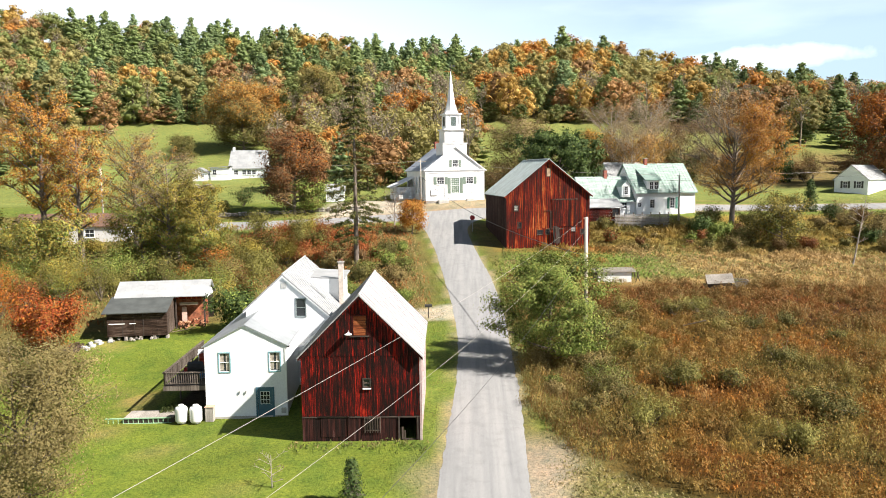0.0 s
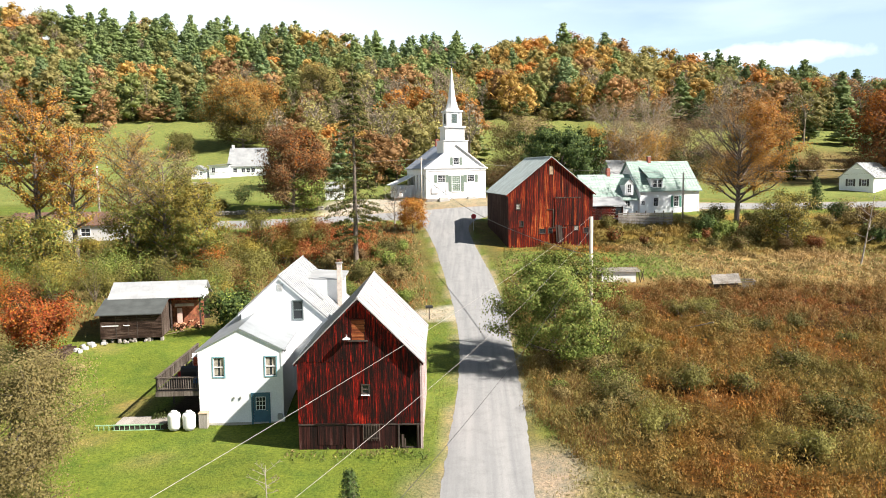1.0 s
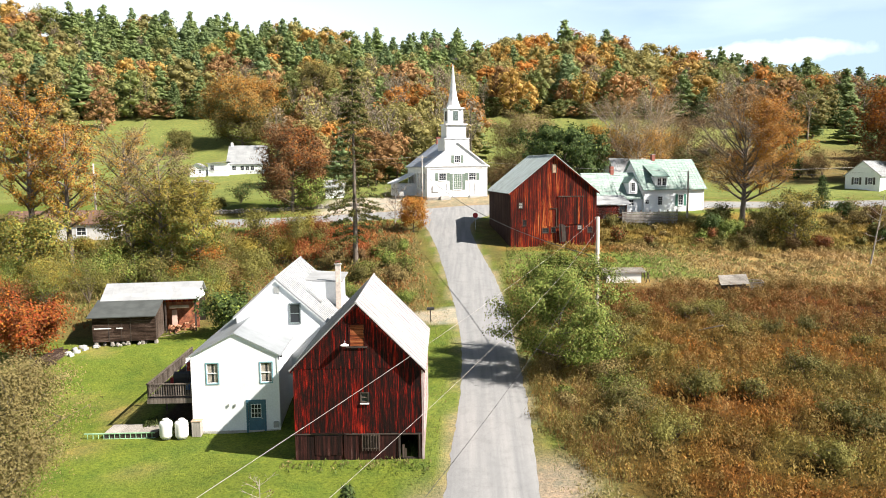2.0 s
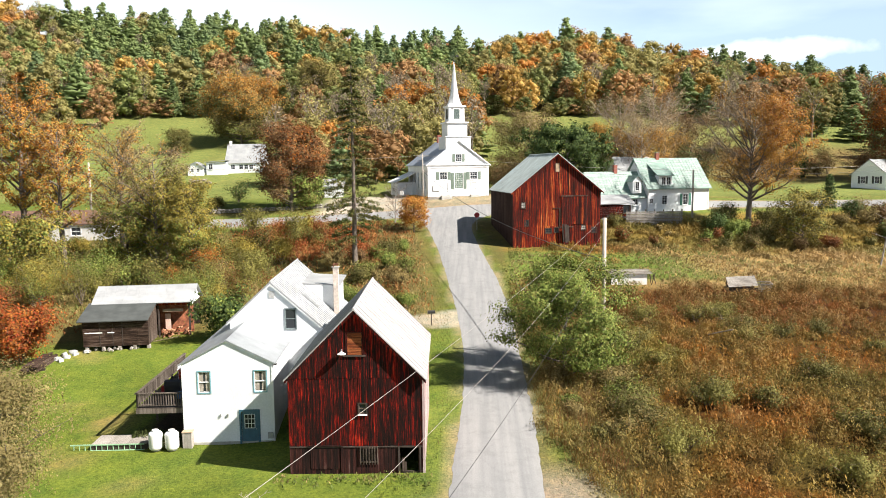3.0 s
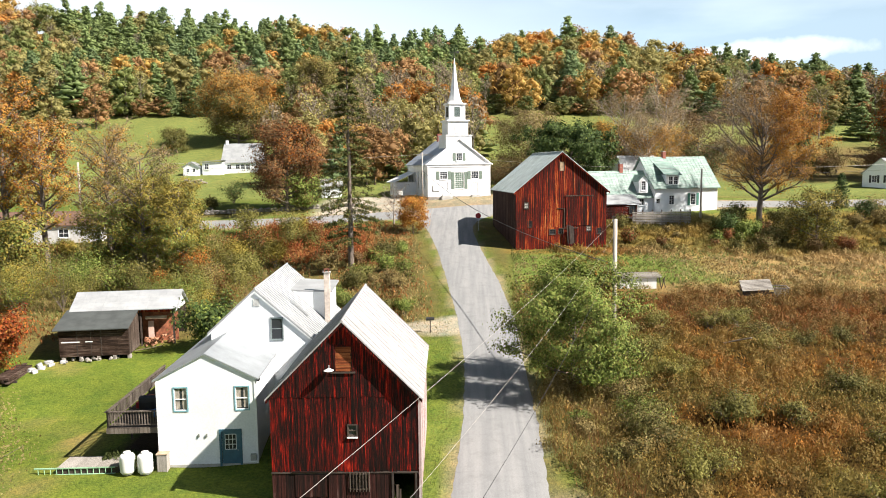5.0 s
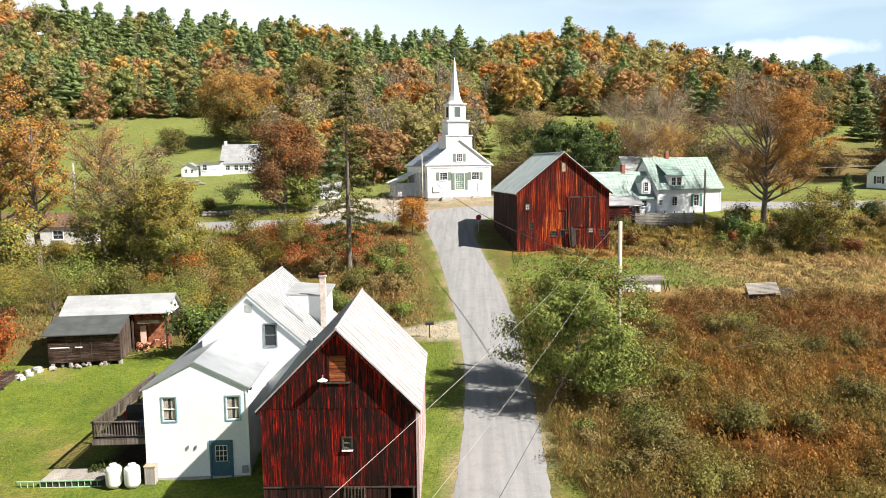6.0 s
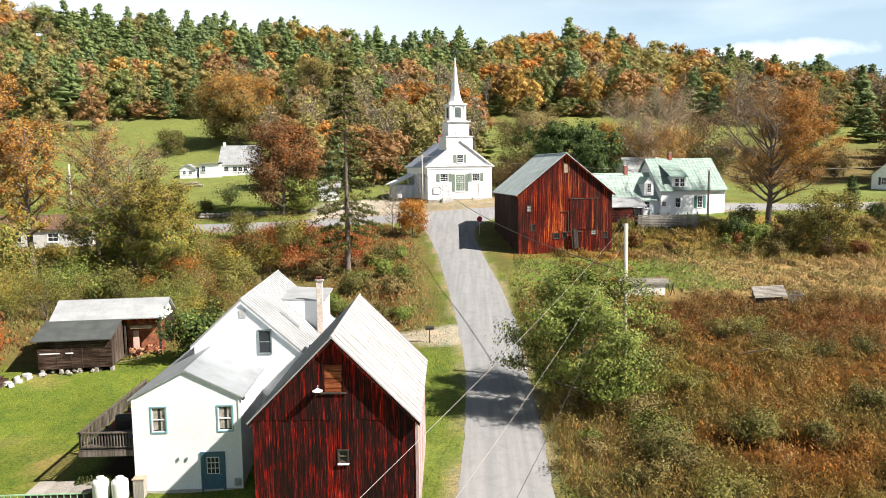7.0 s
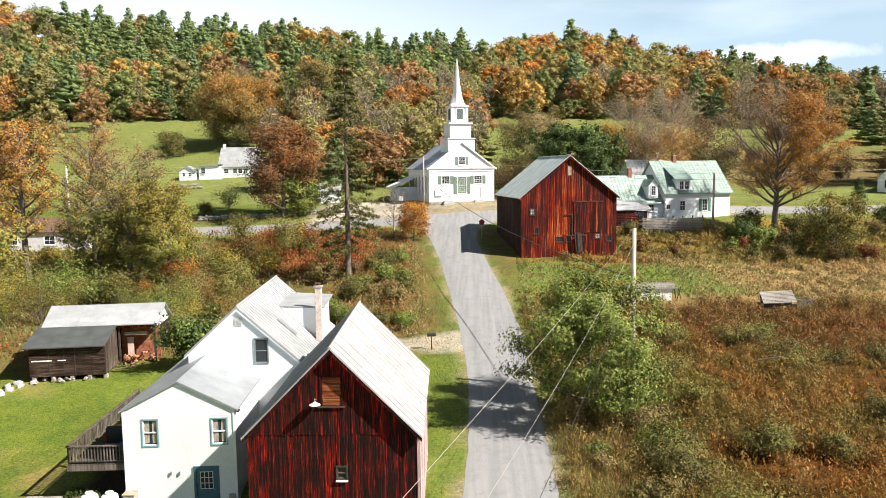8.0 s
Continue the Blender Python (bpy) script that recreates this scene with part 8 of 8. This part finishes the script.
def rubble():
    t = thing("stone_heap", pose(-31.3, 69.6, 7.75, 0, 0, 10) @ pose(0.2, -0.25, 0), "scatter of pale stones under the woodshed", "stones")
    rng = random.Random(13)
    for k in range(11):
        x, y, r = rng.uniform(0, 5.2), rng.uniform(-0.3, 0.5), rng.uniform(0.1, 0.2)
        bm = bmesh.new()
        bmesh.ops.create_icosphere(bm, subdivisions=1, radius=r, matrix=Matrix.Translation((x, y, -0.32 + r * 0.5)))
        for v in bm.verts:
            v.co += Vector([rng.uniform(-0.05, 0.05) for _ in range(3)])
        part("stone", bm, M_STONE, t)


rubble()


def firewood():
    f = thing("firewood_stack", pose(-31.3, 69.6, 7.75, 0, 0, 10) @ pose(5.5, 3.4, -0.25), "heap of split reddish firewood under the shed roof", "firewood")
    rng = random.Random(8)
    for i in range(70):
        h = (1 - (i / 70)) * 1.0
        x, y, z = rng.uniform(0, 2.4), rng.uniform(-0.5, 0.55), rng.uniform(0.08, 0.12 + 1.0 * (1 - abs(rng.uniform(-1, 1))))
        a, ln = rng.uniform(-0.6, 0.6), 0.2
        bm = bmesh.new()
        rod(bm, (x - ln * math.sin(a), y - ln * math.cos(a), z), (x + ln * math.sin(a), y + ln * math.cos(a), z + rng.uniform(-0.08, 0.08)), 0.085, 0.08, 5)
        part("log", bm, M_LOGS, f)
    g = thing("loose_plank", pose(-31.3, 69.6, 7.75, 0, 0, 10) @ pose(5.2, 1.4, 0.0, 0, -12, -20), "pale plank leaning out of the shed", "plank")
    part("board", boxes((0, 0, -0.1, 2.4, 0.2, -0.05)), M_WOOD, g)


firewood()
bush("dark_shrub", -20.2, 72.3, 4.0, 2.1, [("dark", 3600, 0.13), ("green", 1500, 0.13)], "dark green rounded shrub beside the woodshed", 611, 0.4)


# ---- in the field ----
def field_things():
    x0, y0 = 16.4, 94.0
    s = thing("animal_shelter", pose(x0, y0, gz(x0 + 2.5, y0), 0, 0, 3), "low broken shelter with white side and weathered plank roof", "shelter")
    part("side_panel", boxes((0.4, 0.0, -0.1, 4.5, 0.06, 1.1)), M_TANK, s, "white painted side panel")
    part("back_panel", boxes((0.2, 1.6, -0.1, 5.0, 1.66, 1.2)), M_GREYBD, s)
    for i in range(7):
        part("roof_plank", boxes((-0.1 + 0.02 * (i % 3), -0.2 + i * 0.28, 1.15 + 0.05 * i, 5.0 + 0.15 * (i % 2), 0.05 + i * 0.28, 1.19 + 0.05 * i)), M_PALEWD, s)
    for k, (a, b) in enumerate((((5.0, -0.1, -0.1), (5.4, -0.1, 1.3)), ((5.2, 0.8, -0.1), (5.0, 0.7, 1.2)), ((5.6, 0.3, -0.1), (5.3, 0.4, 1.1)), ((-0.1, -0.1, -0.1), (-0.05, 0, 1.2)), ((0.4, 0.0, -0.1), (0.4, 0.0, 1.2)))):
        part("post", rods((a, b, 0.05)), M_GREYBD, s)
    x0, y0 = 29.0, 91.2
    c = thing("chicken_coop", pose(x0, y0, gz(x0 + 2, y0), 0, 0, -12), "low collapsed coop with grey slatted roof", "coop")
    for i in range(9):
        z0, z1 = 0.55, 1.2
        t = i / 8
        part("roof_slat", slab((0.0, t * 2.4, z0 + 0.0 + t * 0.65), (3.0, t * 2.4, z0 + 0.25 + t * 0.65), (3.0, t * 2.4 + 0.26, z0 + 0.3 + t * 0.65), (0.0, t * 2.4 + 0.26, z0 + 0.06 + t * 0.65), 0.04), M_PALEWD, c)
    for i in range(12):
        part("slat", boxes((3.05 + i * 0.12, 0.1, -0.1, 3.11 + i * 0.12, 0.16, 1.0)), M_PALEWD, c)
    part("rail", boxes((3.0, 0.08, 0.9, 4.5, 0.14, 1.0), (3.0, 1.8, 0.9, 4.5, 1.86, 1.0), (4.45, 0.1, 0.9, 4.51, 1.86, 1.0)), M_PALEWD, c)
    part("side_panel", boxes((0.05, 0.05, -0.1, 3.0, 0.1, 0.55)), M_DARKWD, c)
    part("back_panel", boxes((0.05, 2.5, -0.1, 3.0, 2.56, 1.15)), M_DARKWD, c)
    p = thing("fallen_pole", pose(21.2, 73.5, gz(21.2, 73.5) + 0.55, 0, -20, -55), "bare pale pole lying among the weeds", "pole")
    part("shaft", rods(((0, 0, 0), (2.6, 0, 0), 0.05)), M_BARKPALE, p)


field_things()


def plank_terrace():
    t = thing("plank_terrace", pose(25.4, 127.6, gz(29, 128) - 0.1, 0, 0, 6), "weathered plank terrace before the green-roofed house", "terrace")
    for i in range(9):
        part("plank", boxes((0.0 + 0.05 * (i % 2), 0.0, 0.1 + i * 0.24, 9.2 - 0.06 * (i % 3), 0.05, 0.1 + i * 0.24 + 0.17)), M_PALEWD, t)
    for i in range(7):
        part("post", boxes((0.1 + i * 1.48, 0.06, -0.5, 0.24 + i * 1.48, 0.2, 2.5)), M_DECK, t)
    part("floor", boxes((0.0, 0.2, 1.1, 9.2, 4.5, 1.2)), M_DECK, t)


plank_terrace()


def lamp_post():
    t = thing("post_sign", pose(-9.9, 127.2, gz(-9.9, 127.2)), "slim post with a white box sign at the junction", "sign")
    part("post", rods(((0, 0, -0.2), (0, 0, 4.6), 0.06)), M_POLE, t)
    part("box", boxes((-0.3, -0.2, 4.4, 0.3, 0.2, 5.0), bev=0.03), M_TANK, t)


lamp_post()


def stone_wall():
    w = thing("stone_wall", pose(-44, 137.2, 0), "low dry stone wall along the cross road", "wall")
    rng = random.Random(31)
    x = 0.0
    while x < 26:
        r = rng.uniform(0.22, 0.45)
        gx, gy = -44 + x, 137.2 + 0.12 * x
        for lev in range(2):
            bm = bmesh.new()
            bmesh.ops.create_icosphere(bm, subdivisions=1, radius=r, matrix=Matrix.Translation((x, 0.12 * x + rng.uniform(-0.2, 0.2), gz(gx, gy) + 0.15 + lev * r * 0.9)) @ Matrix.Diagonal((1.2, 0.8, 0.65 * rng.uniform(0.8, 1.1), 1)))
            for v in bm.verts:
                v.co += Vector([rng.uniform(-0.08, 0.08) for _ in range(3)])
            part("stone", bm, M_STONE, w)
        x += r * 1.8
    return w


stone_wall()


def wood_pile():
    t = thing("log_pile", pose(-63.5, 184.5, gz(-63.5, 184.5)), "pile of cut logs in the grass", "logs")
    rng = random.Random(6)
    for i in range(16):
        a = (rng.uniform(-2.4, 2.4), rng.uniform(-0.8, 0.8), 0.2 + 0.25 * (i % 4))
        part("log", rods((a, (a[0] + 0.9, a[1] + rng.uniform(-0.4, 0.4), a[2] + rng.uniform(-0.1, 0.15)), 0.18)), M_BARKPALE, t)


wood_pile()

broad_tree("bare_sapling", -9.2, 42.6, 2.3, 0.8, [("brown", 60, 0.04, 0, 1)], "small bare sapling on the lawn", 41, 0.2, 10, 5, 0.1, bark=M_BARKPALE, trunk_r=0.03, category="sapling")
